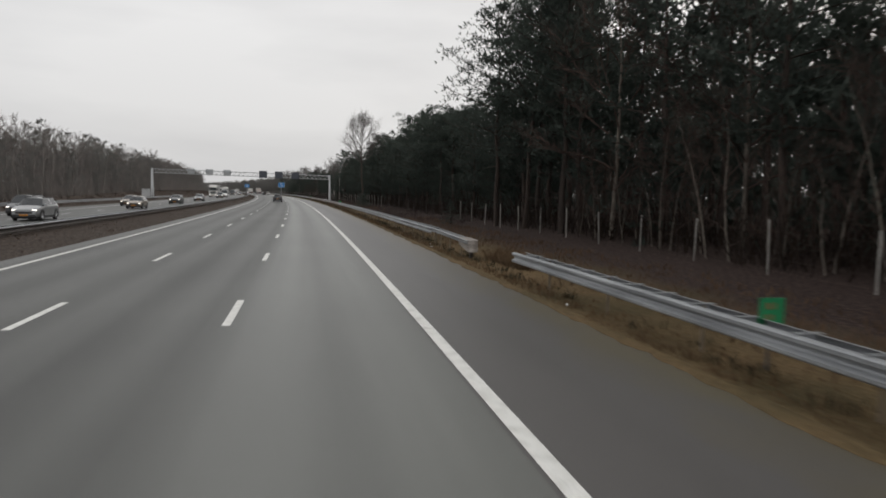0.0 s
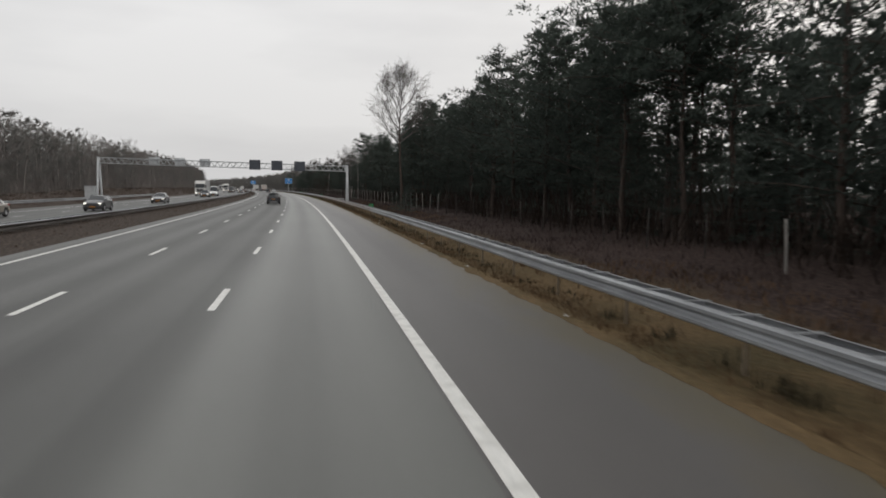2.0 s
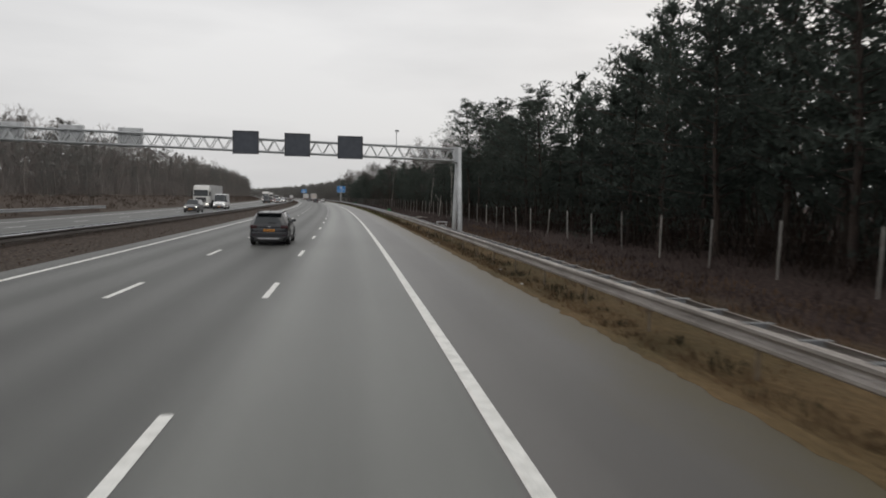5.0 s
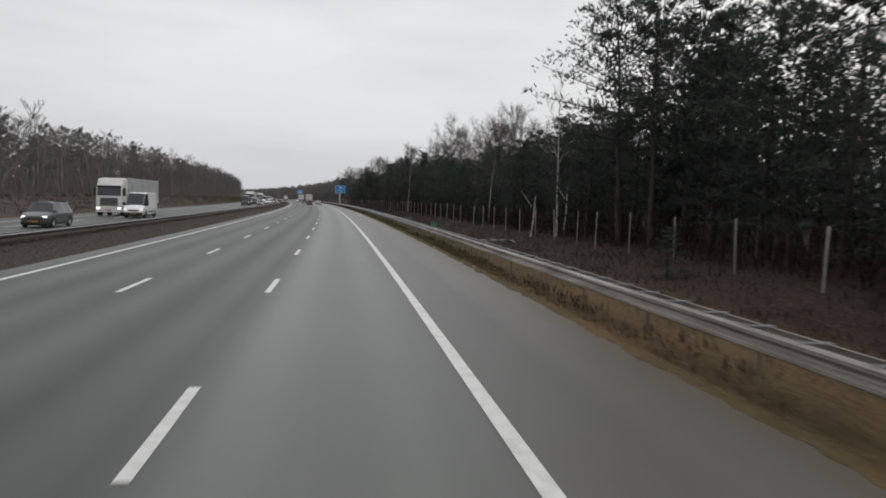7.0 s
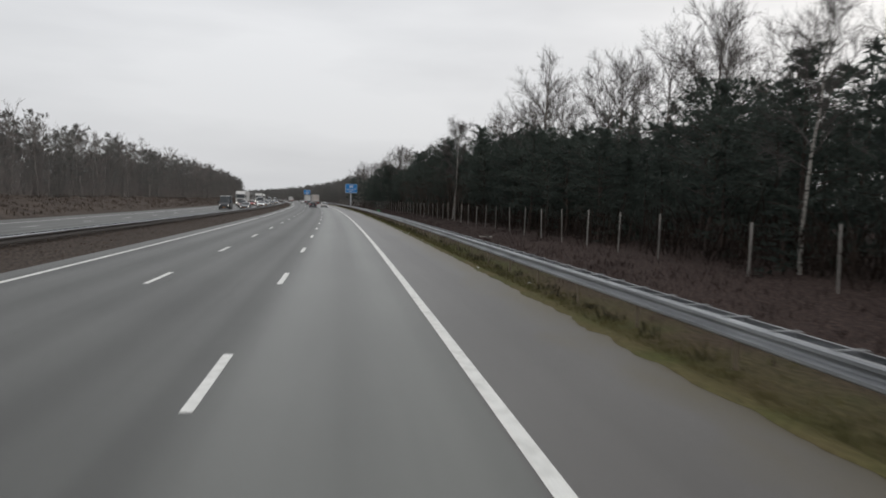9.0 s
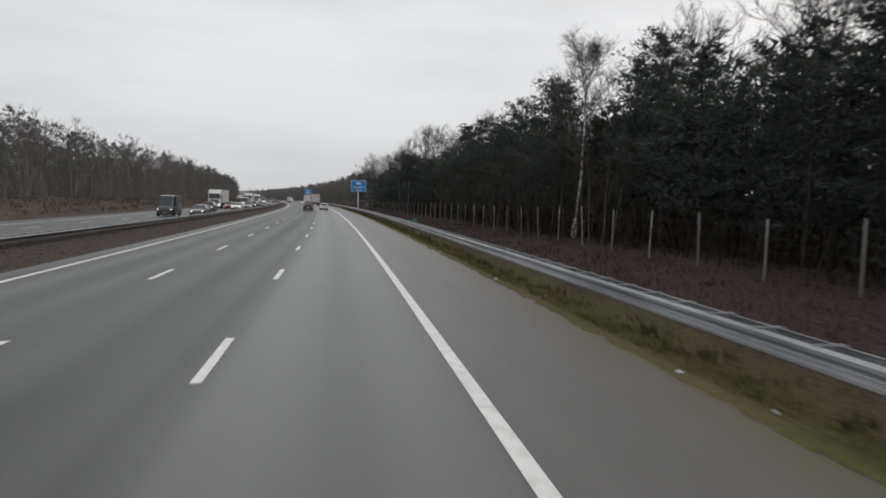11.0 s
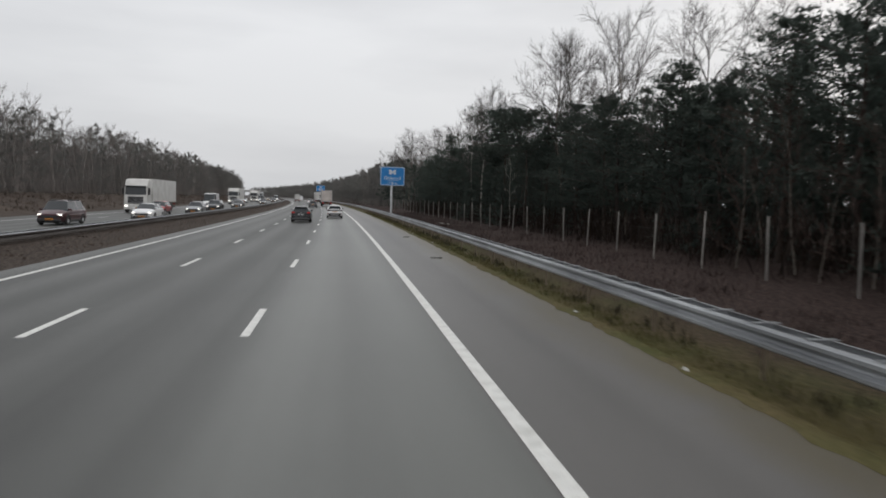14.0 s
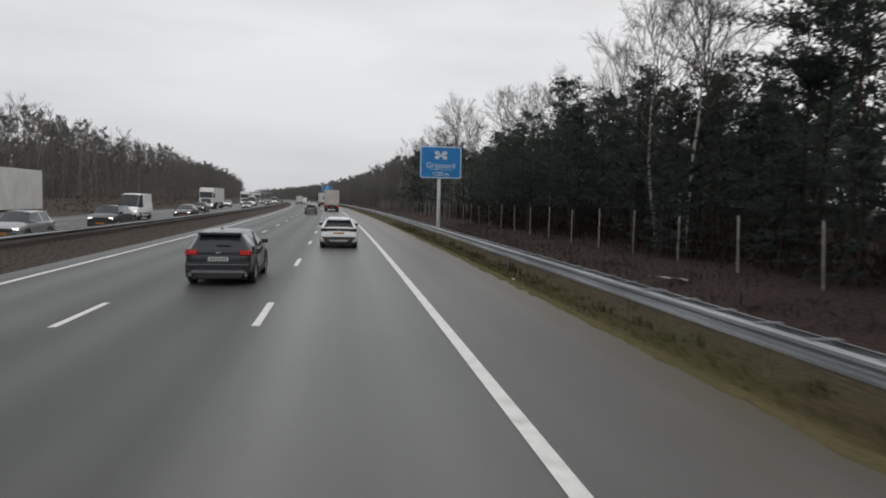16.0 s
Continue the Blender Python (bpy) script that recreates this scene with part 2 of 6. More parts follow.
    left.inputs[1].default_value, left.inputs[2].default_value = -5.0, -11.0
    l.new(sep.outputs["Y"], left.inputs[0])
    sides = n.new("ShaderNodeMixRGB")
    l.new(left.outputs[0], sides.inputs[0])
    l.new(mix.outputs["Color"], sides.inputs[1])
    l.new(both.outputs["Color"], sides.inputs[2])
    mix = sides
    grain = n.new("ShaderNodeMapRange")
    grain.inputs[1].default_value, grain.inputs[2].default_value = 0.3, 0.7
    grain.inputs[3].default_value, grain.inputs[4].default_value = 0.72, 1.28
    l.new(small.outputs["Fac"], grain.inputs[0])
    mx = n.new("ShaderNodeVectorMath")
    mx.operation = "SCALE"
    l.new(mix.outputs["Color"], mx.inputs[0])
    l.new(grain.outputs[0], mx.inputs["Scale"])
    l.new(mx.outputs["Vector"], b.inputs["Base Color"])
    bu = n.new("ShaderNodeBump")
    bu.inputs["Strength"].default_value, bu.inputs["Distance"].default_value = 0.8, 0.08
    l.new(small.outputs["Fac"], bu.inputs["Height"])
    l.new(bu.outputs["Normal"], b.inputs["Normal"])
    return m


ASPHALT = asphalt("lane asphalt", (0.110, 0.114, 0.105), 1.5 * math.pi, 0.36)
SHOULDER = asphalt("hard shoulder asphalt", (0.094, 0.090, 0.085), 0.3, 0.15, 0.9)
SHOULDER_DARK = asphalt("dark hard shoulder asphalt", (0.076, 0.072, 0.069), 0.3, 0.15, 0.9)
PAINT = material("worn white road paint", (0.74, 0.74, 0.71), 0.55, second=(0.52, 0.52, 0.49), scale=4, low=0.45, high=0.75,
                 grain=0.12, grain_scale=40, bump=0.2, bump_scale=60)
GROUND = ground_material()
ZINC = material("weathered galvanised steel", (0.40, 0.415, 0.43), 0.5, 0.35, second=(0.23, 0.24, 0.252), scale=1.4, stretch=(1, 0.25, 3),
                grain=0.12, grain_scale=25, bump=0.05)
ZINC_WARM = material("sand-stained galvanised steel", (0.41, 0.375, 0.345), 0.55, 0.25, second=(0.22, 0.195, 0.175), scale=1.6, stretch=(1, 0.3, 3), grain=0.2, grain_scale=20, bump=0.05)
ZINC_DARK = material("grimy galvanised steel", (0.13, 0.125, 0.12), 0.7, 0.3, second=(0.08, 0.072, 0.066), scale=4, grain=0.2)
# road grime and the shade of upright faces, both in one dark colour
ZINC_GRIMY_SHADE = material("galvanised steel darkened for grime and shade", (0.115, 0.103, 0.094), 0.6, 0.2, second=(0.066, 0.058, 0.052), scale=1.6, stretch=(1, 0.3, 4),
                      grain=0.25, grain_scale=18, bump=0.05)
POST_STEEL = material("mud-splashed steel", (0.26, 0.215, 0.16), 0.8, 0.1, second=(0.17, 0.135, 0.10), scale=5, grain=0.25)
GANTRY = material("grey painted gantry steel", (0.50, 0.52, 0.53), 0.5, 0.2, second=(0.38, 0.39, 0.40), scale=1.5, grain=0.08)
WOODEN = material("weathered grey wooden post", (0.30, 0.285, 0.265), 0.85, second=(0.20, 0.185, 0.17), scale=6, stretch=(3, 3, 0.4),
                  grain=0.2, bump=0.3, random=0.3)
WOODEN_DARK = material("dark wooden post", (0.055, 0.047, 0.042), 0.9, second=(0.035, 0.03, 0.027), scale=6, stretch=(3, 3, 0.4), grain=0.2, random=0.3)
WIRE = material("rusty fence wire", (0.16, 0.13, 0.11), 0.7, 0.4)
PINE_BARK = material("pine bark", (0.037, 0.029, 0.025), 0.9, second=(0.064, 0.045, 0.036), scale=5, stretch=(2, 2, 0.5), grain=0.3,
                     bump=0.6, bump_scale=14, random=0.3)
BARE_BARK = material("grey-brown bark of bare trees", (0.10, 0.085, 0.07), 0.9, second=(0.19, 0.165, 0.14), scale=4,
                     stretch=(2, 2, 0.5), grain=0.25, bump=0.5, bump_scale=16, random=0.25)
BIRCH_BARK = material("white birch bark with dark scars", (0.43, 0.405, 0.37), 0.8, second=(0.05, 0.045, 0.04), scale=3.2,
                      stretch=(1, 1, 2.2), low=0.50, high=0.62, grain=0.15, bump=0.3, random=0.15)
# bark of the distant woods, its colour lightened to stand for haze
HAZE_BARK = material("bark of the far wood paled for haze", (0.165, 0.148, 0.136), 0.9, second=(0.215, 0.195, 0.18), scale=4, stretch=(2, 2, 0.5), random=0.15)
TWIG_BROWN = material("reddish brown twigs", (0.050, 0.032, 0.026), 0.9, second=(0.082, 0.052, 0.042), scale=0.8, random=0.25)
TWIG = material("thin brown twigs", (0.085, 0.075, 0.070), 0.9, second=(0.14, 0.125, 0.118), scale=0.8, random=0.2)
# near-black: the shade beneath the crowns is put into the stem colour
BRUSH = leafy("brushwood stems darkened for canopy shade", (0.014, 0.010, 0.008), (0.040, 0.027, 0.020), 0.0)
# bare twigs of the distant woods, with haze mixed into the colour
HAZE_TWIG = leafy("grey-brown winter twigs paled for haze", (0.20, 0.176, 0.164), (0.27, 0.243, 0.228), 0.10, 0.2, 0.85)
NEEDLES = leafy("dark pine needles", (0.044, 0.060, 0.051), (0.090, 0.112, 0.094), 0.22, 0.5, 0.8)
SPRUCE = leafy("dark spruce needles", (0.041, 0.056, 0.048), (0.080, 0.100, 0.084), 0.22, 0.5, 0.8)
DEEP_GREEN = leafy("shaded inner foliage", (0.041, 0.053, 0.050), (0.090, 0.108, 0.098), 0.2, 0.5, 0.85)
# evergreens of the distant woods: greyed and lightened in place of haze
HAZE_DEEP = leafy("depths of a wood paled for haze", (0.115, 0.108, 0.100), (0.165, 0.156, 0.145), 0.10, 0.2, 0.85)
HAZE_PINE = leafy("winter needles paled for haze", (0.17, 0.168, 0.157), (0.225, 0.220, 0.205), 0.10, 0.2, 0.85)
SCRUB = leafy("dead bracken and heather", (0.024, 0.016, 0.014), (0.062, 0.041, 0.036), 0.0, 0.6, 0.8)
SCRUB_PALE = leafy("rusty dead bracken", (0.052, 0.039, 0.032), (0.100, 0.074, 0.058), 0.0, 0.6, 0.7)
GRASS_DRY = leafy("pale dry grass", (0.085, 0.055, 0.03), (0.17, 0.108, 0.058), 0.0, 0.6, 0.6)
GRASS_BROWN = leafy("dull brown dead grass", (0.036, 0.025, 0.018), (0.085, 0.054, 0.033), 0.0, 0.5, 0.7)
HEATHER = leafy("faded heather", (0.052, 0.036, 0.033), (0.115, 0.082, 0.074), 0.0, 0.25, 0.7)
GRASS_DARK = leafy("dark clumped blades", (0.022, 0.020, 0.011), (0.055, 0.046, 0.024), 0.0, 0.8, 0.5)
GRASS_TAN = leafy("rusty dead grass", (0.070, 0.045, 0.029), (0.160, 0.100, 0.060), 0.0, 0.3, 0.6)
GRASS = leafy("dry winter grass", (0.066, 0.074, 0.024), (0.142, 0.118, 0.052), 0.0, 0.5)


# ---- mesh helpers ----
def mesh_object(name, bm, mat, parent=None, smooth=False):
    me = bpy.data.meshes.new(name)
    bm.to_mesh(me)
    bm.free()
    for m in (mat if isinstance(mat, (list, tuple)) else [mat]):
        me.materials.append(m)
    if smooth:
        me.polygons.foreach_set("use_smooth", [True] * len(me.polygons))
    ob = new(name, me)
    ob.parent = parent
    return ob


def part(name, bm, mat, parent, label="", smooth=False):
    return tagged(mesh_object(name, bm, mat, parent, smooth), label)


def raw_mesh(name, verts, faces, mat, parent=None, uvs=None, smooth=False):
    me = bpy.data.meshes.new(name)
    me.from_pydata([tuple(v) for v in verts], [], faces)
    for m in (mat if isinstance(mat, (list, tuple)) else [mat]):
        me.materials.append(m)
    if uvs is not None:
        layer = me.uv_layers.new(name="road")
        idx = np.empty(len(me.loops), dtype=np.int32)
        me.loops.foreach_get("vertex_index", idx)
        layer.data.foreach_set("uv", np.asarray(uvs, dtype=np.float32)[idx].ravel())
    if smooth:
        me.polygons.foreach_set("use_smooth", [True] * len(me.polygons))
    me.update()
    ob = new(name, me)
    ob.parent = parent
    return ob


def thing(name, m=None, label="", category="", group="", kind=""):
    ob = tagged(new(name), label, category, group, kind)
    if m is not None:
        ob.matrix_basis = m
    return ob


def box(bm, x0, x1, y0, y1, z0, z1, bevel=0.0):
    vs = [bm.verts.new(p) for p in ((x0, y0, z0), (x1, y0, z0), (x1, y1, z0), (x0, y1, z0),
                                    (x0, y0, z1), (x1, y0, z1), (x1, y1, z1), (x0, y1, z1))]
    fs = [bm.faces.new([vs[i] for i in f]) for f in ((3, 2, 1, 0), (4, 5, 6, 7), (0, 1, 5, 4), (1, 2, 6, 5), (2, 3, 7, 6), (3, 0, 4, 7))]
    if bevel:
        bmesh.ops.bevel(bm, geom=list({e for f in fs for e in f.edges}), offset=bevel, segments=2, affect="EDGES", profile=0.7)
    return bm


def boxed(x0, x1, y0, y1, z0, z1, bevel=0.0):
    return box(bmesh.new(), x0, x1, y0, y1, z0, z1, bevel)


def tube_into(verts, faces, points, radii, sides=6, cap=True):
    """A tapered tube along points, added to plain lists."""
    base = len(verts)
    prev = None
    for i, (p, r) in enumerate(zip(points, radii)):
        p = Vector(p)
        a = Vector(points[min(i + 1, len(points) - 1)]) - Vector(points[max(i - 1, 0)])
        a.normalize()
        side = a.cross(Vector((0, 0, 1)) if abs(a.z) < 0.9 else Vector((1, 0, 0))).normalized() if prev is None else (prev - a * prev.dot(a)).normalized()
        prev = side
        up = a.cross(side)
        for k in range(sides):
            w = 2 * math.pi * k / sides
            verts.append(p + (side * math.cos(w) + up * math.sin(w)) * r)
    for i in range(len(points) - 1):
        for k in range(sides):
            k2 = (k + 1) % sides
            faces.append((base + i * sides + k, base + i * sides + k2, base + (i + 1) * sides + k2, base + (i + 1) * sides + k))
    if cap:
        faces.append(tuple(base + (len(points) - 1) * sides + k for k in range(sides)))


def strip(name, s0, s1, step, profile, mat, parent=None, lift=None, smooth=False):
    """A sheet along the road: profile is a list of (d, z); u, v are s and d."""
    n = max(1, int(round((s1 - s0) / step)))
    verts, faces, uvs = [], [], []
    for i in range(n + 1):
        s = s0 + (s1 - s0) * i / n
        for d, z in profile:
            verts.append(place(s, d, z + (lift(s, d) if lift else 0)))
            uvs.append((s, d))
    c = len(profile)
    for i in range(n):
        for j in range(c - 1):
            faces.append((i * c + j, i * c + j + 1, (i + 1) * c + j + 1, (i + 1) * c + j))
    return raw_mesh(name, verts, faces, mat, parent, uvs, smooth)


# ---- ground, roads and paint ----
FIRST, LAST = -120.0, 1500.0


def terrain(s, d):
    """Height of the ground beside the road."""
    if d > 0:
        z = np.interp(d, (3.1, 3.3, 5.0, 8.0, 11.0, 14.0, 40.0, 120.0, 400.0), (-0.05, -0.02, -0.05, -0.12, 0.12, 0.30, 0.5, 0.6, 0.6))
        rough = np.interp(d, (3.2, 5, 12, 60), (0.0, 0.06, 0.16, 0.2))
    else:
        z = np.interp(-d, (11.45, 11.7, 12.6, 13.5, 14.4, 15.0, 15.4, 29.4, 29.8, 34.0, 40.0, 120.0, 400.0),
                      (-0.05, -0.02, 0.10, 0.34, 0.38, 0.16, -0.05, -0.05, -0.02, 0.25, 0.5, 0.6, 0.6))
        # a low bank carries the wood across the motorway
        z += np.interp(-d, (30.5, 34.0, 40.0, 48.0), (0.0, 0.55, 1.55, 1.9)) * np.interp(s, (110, 220, 700, 1000), (0.0, 1.0, 1.0, 0.3))
        rough = np.interp(-d, (30, 34, 60), (0.0, 0.1, 0.2)) if d < -30 else 0.0
    return float(z + rough * noise.noise(Vector((s * 0.35, d * 0.35, 3.0))))


cols = [-2500, -900, -400, -160, -90, -60, -48, -42, -38, -35, -32, -30.5, -29.8, -29.4, -15.4, -15.2, -14.9, -14.4, -13.9, -13.5, -13.1, -12.6, -12.0, -11.7, -11.45,
        3.1, 3.3, 3.6, 4.0, 4.6, 5.2, 5.9, 6.6, 7.4, 8.2, 9, 9.8, 10.6, 11.4, 12.4, 13.5, 15, 17, 20, 24, 30, 40, 60, 120, 400, 1200, 2500]
strip("ground", -400, 3200, 4.8, [(d, 0) for d in cols], GROUND, lift=terrain, smooth=True)
tagged(bpy.data.objects["ground"], "brown verge with dry grass and forest litter", "ground", kind="structure")

road = strip("road", FIRST, LAST, 6, [(-11.62, 0.0), (-10.5, 0.003), (-7, 0.004), (-3.5, 0.004), (-0.15, 0.003)], ASPHALT)
tagged(road, "grey asphalt carriageway with three worn lanes", "road", kind="structure")
# the shoulder is darker up to s = 120
for s0, s1, mat, label in ((FIRST, 120.0, SHOULDER_DARK, "darkest stretch of the asphalt hard shoulder beside the lanes"), (120.0, LAST, SHOULDER, "darker asphalt hard shoulder beside the lanes")):
    shoulder = strip("hard_shoulder", s0, s1, 6, [(-0.15, 0.003), (1.5, 0.002), (3.0, 0.0), (3.16, -0.03)], mat)
    tagged(shoulder, label, "road shoulder", kind="structure")
road_far = strip("road_opposite", FIRST, LAST, 6, [(-29.6, -0.01), (-26.4, 0.0), (-15.9, 0.0), (-15.3, -0.01)], ASPHALT)
tagged(road_far, "grey asphalt carriageway for oncoming traffic", "road", kind="structure")


def solid_line(d, width, label):
    ob = strip("edge_line", FIRST, LAST, 6, [(d - width / 2, 0.009), (d + width / 2, 0.009)], PAINT)
    return tagged(ob, label, "road marking", kind="structure")


solid_line(0.0, 0.20, "solid white edge line beside the hard shoulder")
solid_line(-10.63, 0.18, "solid white edge line beside the median")
solid_line(-15.9, 0.18, "solid white edge line beside the median")
solid_line(-26.4, 0.20, "solid white edge line on the oncoming carriageway")

dash_verts = [(-0.075, 0, 0), (0.075, 0, 0), (0.078, 1.5, 0), (0.075, 3, 0), (-0.075, 3, 0), (-0.073, 1.5, 0)]
lane_dashes = bpy.data.meshes.new("dash")
lane_dashes.from_pydata(dash_verts, [], [(0, 1, 2, 5), (5, 2, 3, 4)])
lane_dashes.materials.append(PAINT)
for lane_d, phase, s_end in ((-3.5, 6.45, 760), (-7.0, 6.4, 760), (-19.4, 2.0, 700), (-22.9, 2.0, 700)):
    line = thing("lane_marking", label="broken white lane line with three-metre dashes", category="road marking", kind="structure")
    s = phase - 12
    while s < s_end:
        ob = new("dash", lane_dashes)
        ob.parent = line
        ob.matrix_basis = stand(s, lane_d, 0.010)
        s += 12.0


# the ragged edge where soil and moss creep over the shoulder
verts, faces, uvs = [], [], []
for i in range(2700):
    s = -20 + i * 0.2
    inner = 2.98 - 0.22 * abs(noise.noise(Vector((s * 0.45, 2.0, 0)))) - 0.12 * noise.noise(Vector((s * 1.7, 9.0, 0))) - 0.05 * noise.noise(Vector((s * 5.3, 4.0, 0)))
    inner = min(inner, 3.08)
    for d, z in ((inner, 0.0022), (inner + 0.12, 0.010), (3.25, 0.004), (3.5, -0.06)):
        verts.append(place(s, d, z))
        uvs.append((s, d))
for i in range(2699):
    for j in range(3):
        faces.append((i * 4 + j, i * 4 + j + 1, i * 4 + j + 5, i * 4 + j + 4))
tagged(raw_mesh("verge", verts, faces, GROUND, None, uvs, False), "ragged mossy soil edge of the hard shoulder", "verge", kind="structure")


# ---- trees ----
rng = random.Random(7)


def limb_points(start, way, length, r, bend=0.15, n=4, lift=0.0):
    pts, p, a = [start.copy()], start.copy(), way.normalized()
    for _ in range(n):
        a = (a + Vector((r.uniform(-bend, bend), r.uniform(-bend, bend), r.uniform(-bend, bend) + lift))).normalized()
        p = p + a * length / n
        pts.append(p.copy())
    return pts


def spikes(r, centres, outs, sizes, per, length, wide):
    """Needle shoots in flattened, domed pads: at each shoot two narrow pointed blades that fan out."""
    n = len(centres) * per
    c = np.repeat(np.asarray(centres, dtype=np.float64), per, axis=0)
    o = np.repeat(np.asarray(outs, dtype=np.float64), per, axis=0)
    size = np.repeat(np.asarray(sizes, dtype=np.float64), per)[:, None]
    flat = np.clip(r.normal(0.0, 0.50, (n, 3)), -0.95, 0.95)
    dome = -0.42 * (flat[:, :2] ** 2).sum(axis=1, keepdims=True)
    at = c + np.concatenate([flat[:, :2] * size, (flat[:, 2:] * 0.36 + dome) * size], axis=1)
    way = np.concatenate([flat[:, :2] * 0.9, np.full((n, 1), 0.75)], axis=1) + o * 0.5 + r.normal(0, 0.30, (n, 3))
    at, way = np.repeat(at, 2, axis=0), np.repeat(way, 2, axis=0) + r.normal(0, 0.42, (n * 2, 3))
    way /= np.linalg.norm(way, axis=1, keepdims=True) + 1e-9
    side = np.cross(way, r.normal(0, 1, (n * 2, 3)))
    side /= np.linalg.norm(side, axis=1, keepdims=True) + 1e-9
    ln = length * r.uniform(0.6, 1.3, (n * 2, 1))
    v = np.stack([at - side * ln * wide * 0.7, at + way * ln, at + side * ln * wide * 0.7], axis=1).reshape(-1, 3)
    return v, np.arange(n * 6, dtype=np.int32).reshape(-1, 3)


def plain_spikes(r, centres, sizes, per, length, wide):
    """The same for trees in the back: single pointed blades, one triangle each."""
    n = len(centres) * per
    at = np.repeat(np.asarray(centres, dtype=np.float64), per, axis=0) + r.normal(0, 0.55, (n, 3)) * np.repeat(np.asarray(sizes), per)[:, None] * np.array([[1, 1, 0.6]])
    way = r.normal(0, 0.7, (n, 3)) + np.array([[0, 0, 0.45]])
    way /= np.linalg.norm(way, axis=1, keepdims=True) + 1e-9
    side = np.cross(way, r.normal(0, 1, (n, 3)))
    side /= np.linalg.norm(side, axis=1, keepdims=True) + 1e-9
    ln = length * r.uniform(0.6, 1.3, (n, 1))
    v = np.stack([at - side * ln * wide * 0.5, at + way * ln, at + side * ln * wide * 0.5], axis=1).reshape(-1, 3)
    return v, np.arange(n * 3, dtype=np.int32).reshape(-1, 3)


def pine_meshes(seed, h, low, radius, limbs, pads, per, size, spruce=False, wide=0.22, simple=False, core=3):
    """Trunk and crown meshes of an evergreen: limbs that carry flat pads of needle shoots, with gaps between them."""
    r = random.Random(seed)
    nr = np.random.default_rng(seed)
    tv, tf = [], []
    centres, outs, sizes, inner, inner_sizes = [], [], [], [], []
    trunk = [Vector((0, 0, -0.4))]
    lean = Vector((r.uniform(-0.03, 0.03), r.uniform(-0.03, 0.03), 0))
    for i in range(1, 8):
        trunk.append(Vector((lean.x * h * i / 7 + r.uniform(-0.08, 0.08), lean.y * h * i / 7 + r.uniform(-0.08, 0.08), h * 0.97 * i / 7)))
    r0 = 0.010 * h + 0.02
    tube_into(tv, tf, trunk, [r0 * (1.15 - 1.05 * i / 7) for i in range(8)], 4 if simple else 7)

    def on_trunk(z):
        k = min(6, max(0, int(z / h / 0.97 * 7)))
        return trunk[k].lerp(trunk[k + 1], z / h / 0.97 * 7 - k)

    for i in range(limbs):
        u = (i + r.uniform(-0.4, 0.4)) / limbs
        z = h * (low + (0.98 - low) * u)
        ang = i * 2.4 + r.uniform(-0.5, 0.5)
        if spruce:
            ln = radius * (1.05 - u) * r.uniform(0.75, 1.1) + 0.25
            way = Vector((math.cos(ang), math.sin(ang), -0.18 + 0.40 * u))
        else:
            ln = radius * (0.50 + 0.80 * math.sin(math.pi * min(1, 0.18 + 0.78 * u))) * r.uniform(0.50, 1.30) * (1.15 - 0.6 * u * u)
            way = Vector((math.cos(ang), math.sin(ang), r.uniform(-0.1, 0.35) + 0.5 * u))
        pts = limb_points(on_trunk(z), way, ln, r, 0.16, 4, 0.03)
        if not simple:
            tube_into(tv, tf, [pts[0], pts[2], pts[4]], [0.05 * (1.1 - u), 0.025, 0.008], 3, False)
        out = Vector((math.cos(ang), math.sin(ang), 0))
        across = Vector((-out.y, out.x, 0))
        for c in range(pads):
            f = 0.30 + 0.70 * (c + r.random()) / pads
            k = min(3, int(f * 4))
            p = pts[k].lerp(pts[k + 1], f * 4 - k)
            p = p + across * r.gauss(0, 0.20 * ln * (1.2 - 0.5 * f)) + Vector((0, 0, r.gauss(0.05, 0.14)))
            centres.append(tuple(p))
            outs.append(tuple(out))
            sizes.append(min(0.62, 0.18 * ln + 0.16) * (0.8 if spruce else 1.0) * r.uniform(0.75, 1.25))
        # the dense inner boughs
        for c in range(core):
            f = r.uniform(0.05, 0.70)
            k = min(3, int(f * 4))
            inner.append(tuple(pts[k].lerp(pts[k + 1], f * 4 - k)))
            inner_sizes.append(0.10 * ln + 0.12)
    v, f = plain_spikes(nr, centres, sizes, per, size, wide) if simple else spikes(nr, centres, outs, sizes, per, size, wide)
    if inner:
        v2, f2 = plain_spikes(nr, inner, inner_sizes, 4 if simple else 7, 0.62 if simple else 0.32, 0.45)
        v, f = np.concatenate([v, v2]), np.concatenate([f, f2 + len(v)])
    # dead stubs below the crown
    for i in range(0 if simple else int(10 * low * 3)):
        z = h * r.uniform(0.12, low + 0.15)
        ang = r.uniform(0, 6.28)
        pts = limb_points(on_trunk(z), Vector((math.cos(ang), math.sin(ang), r.uniform(-0.3, 0.3))), r.uniform(0.5, 1.8), r, 0.2, 3)
        tube_into(tv, tf, pts, [0.022, 0.016, 0.010, 0.004], 3, False)
    return tv, tf, v, f


def blade_into(verts, faces, a, b, wide, r):
    """A thin twig from a to b as one narrow pointed blade."""
    w = (b - a).cross(Vector((r.uniform(-1, 1), r.uniform(-1, 1), r.uniform(-1, 1)))).normalized() * wide * 0.5
    i = len(verts)
    verts += [a - w, a + w, b + w * 0.3, b - w * 0.3]
    faces.append((i, i + 1, i + 2, i + 3))


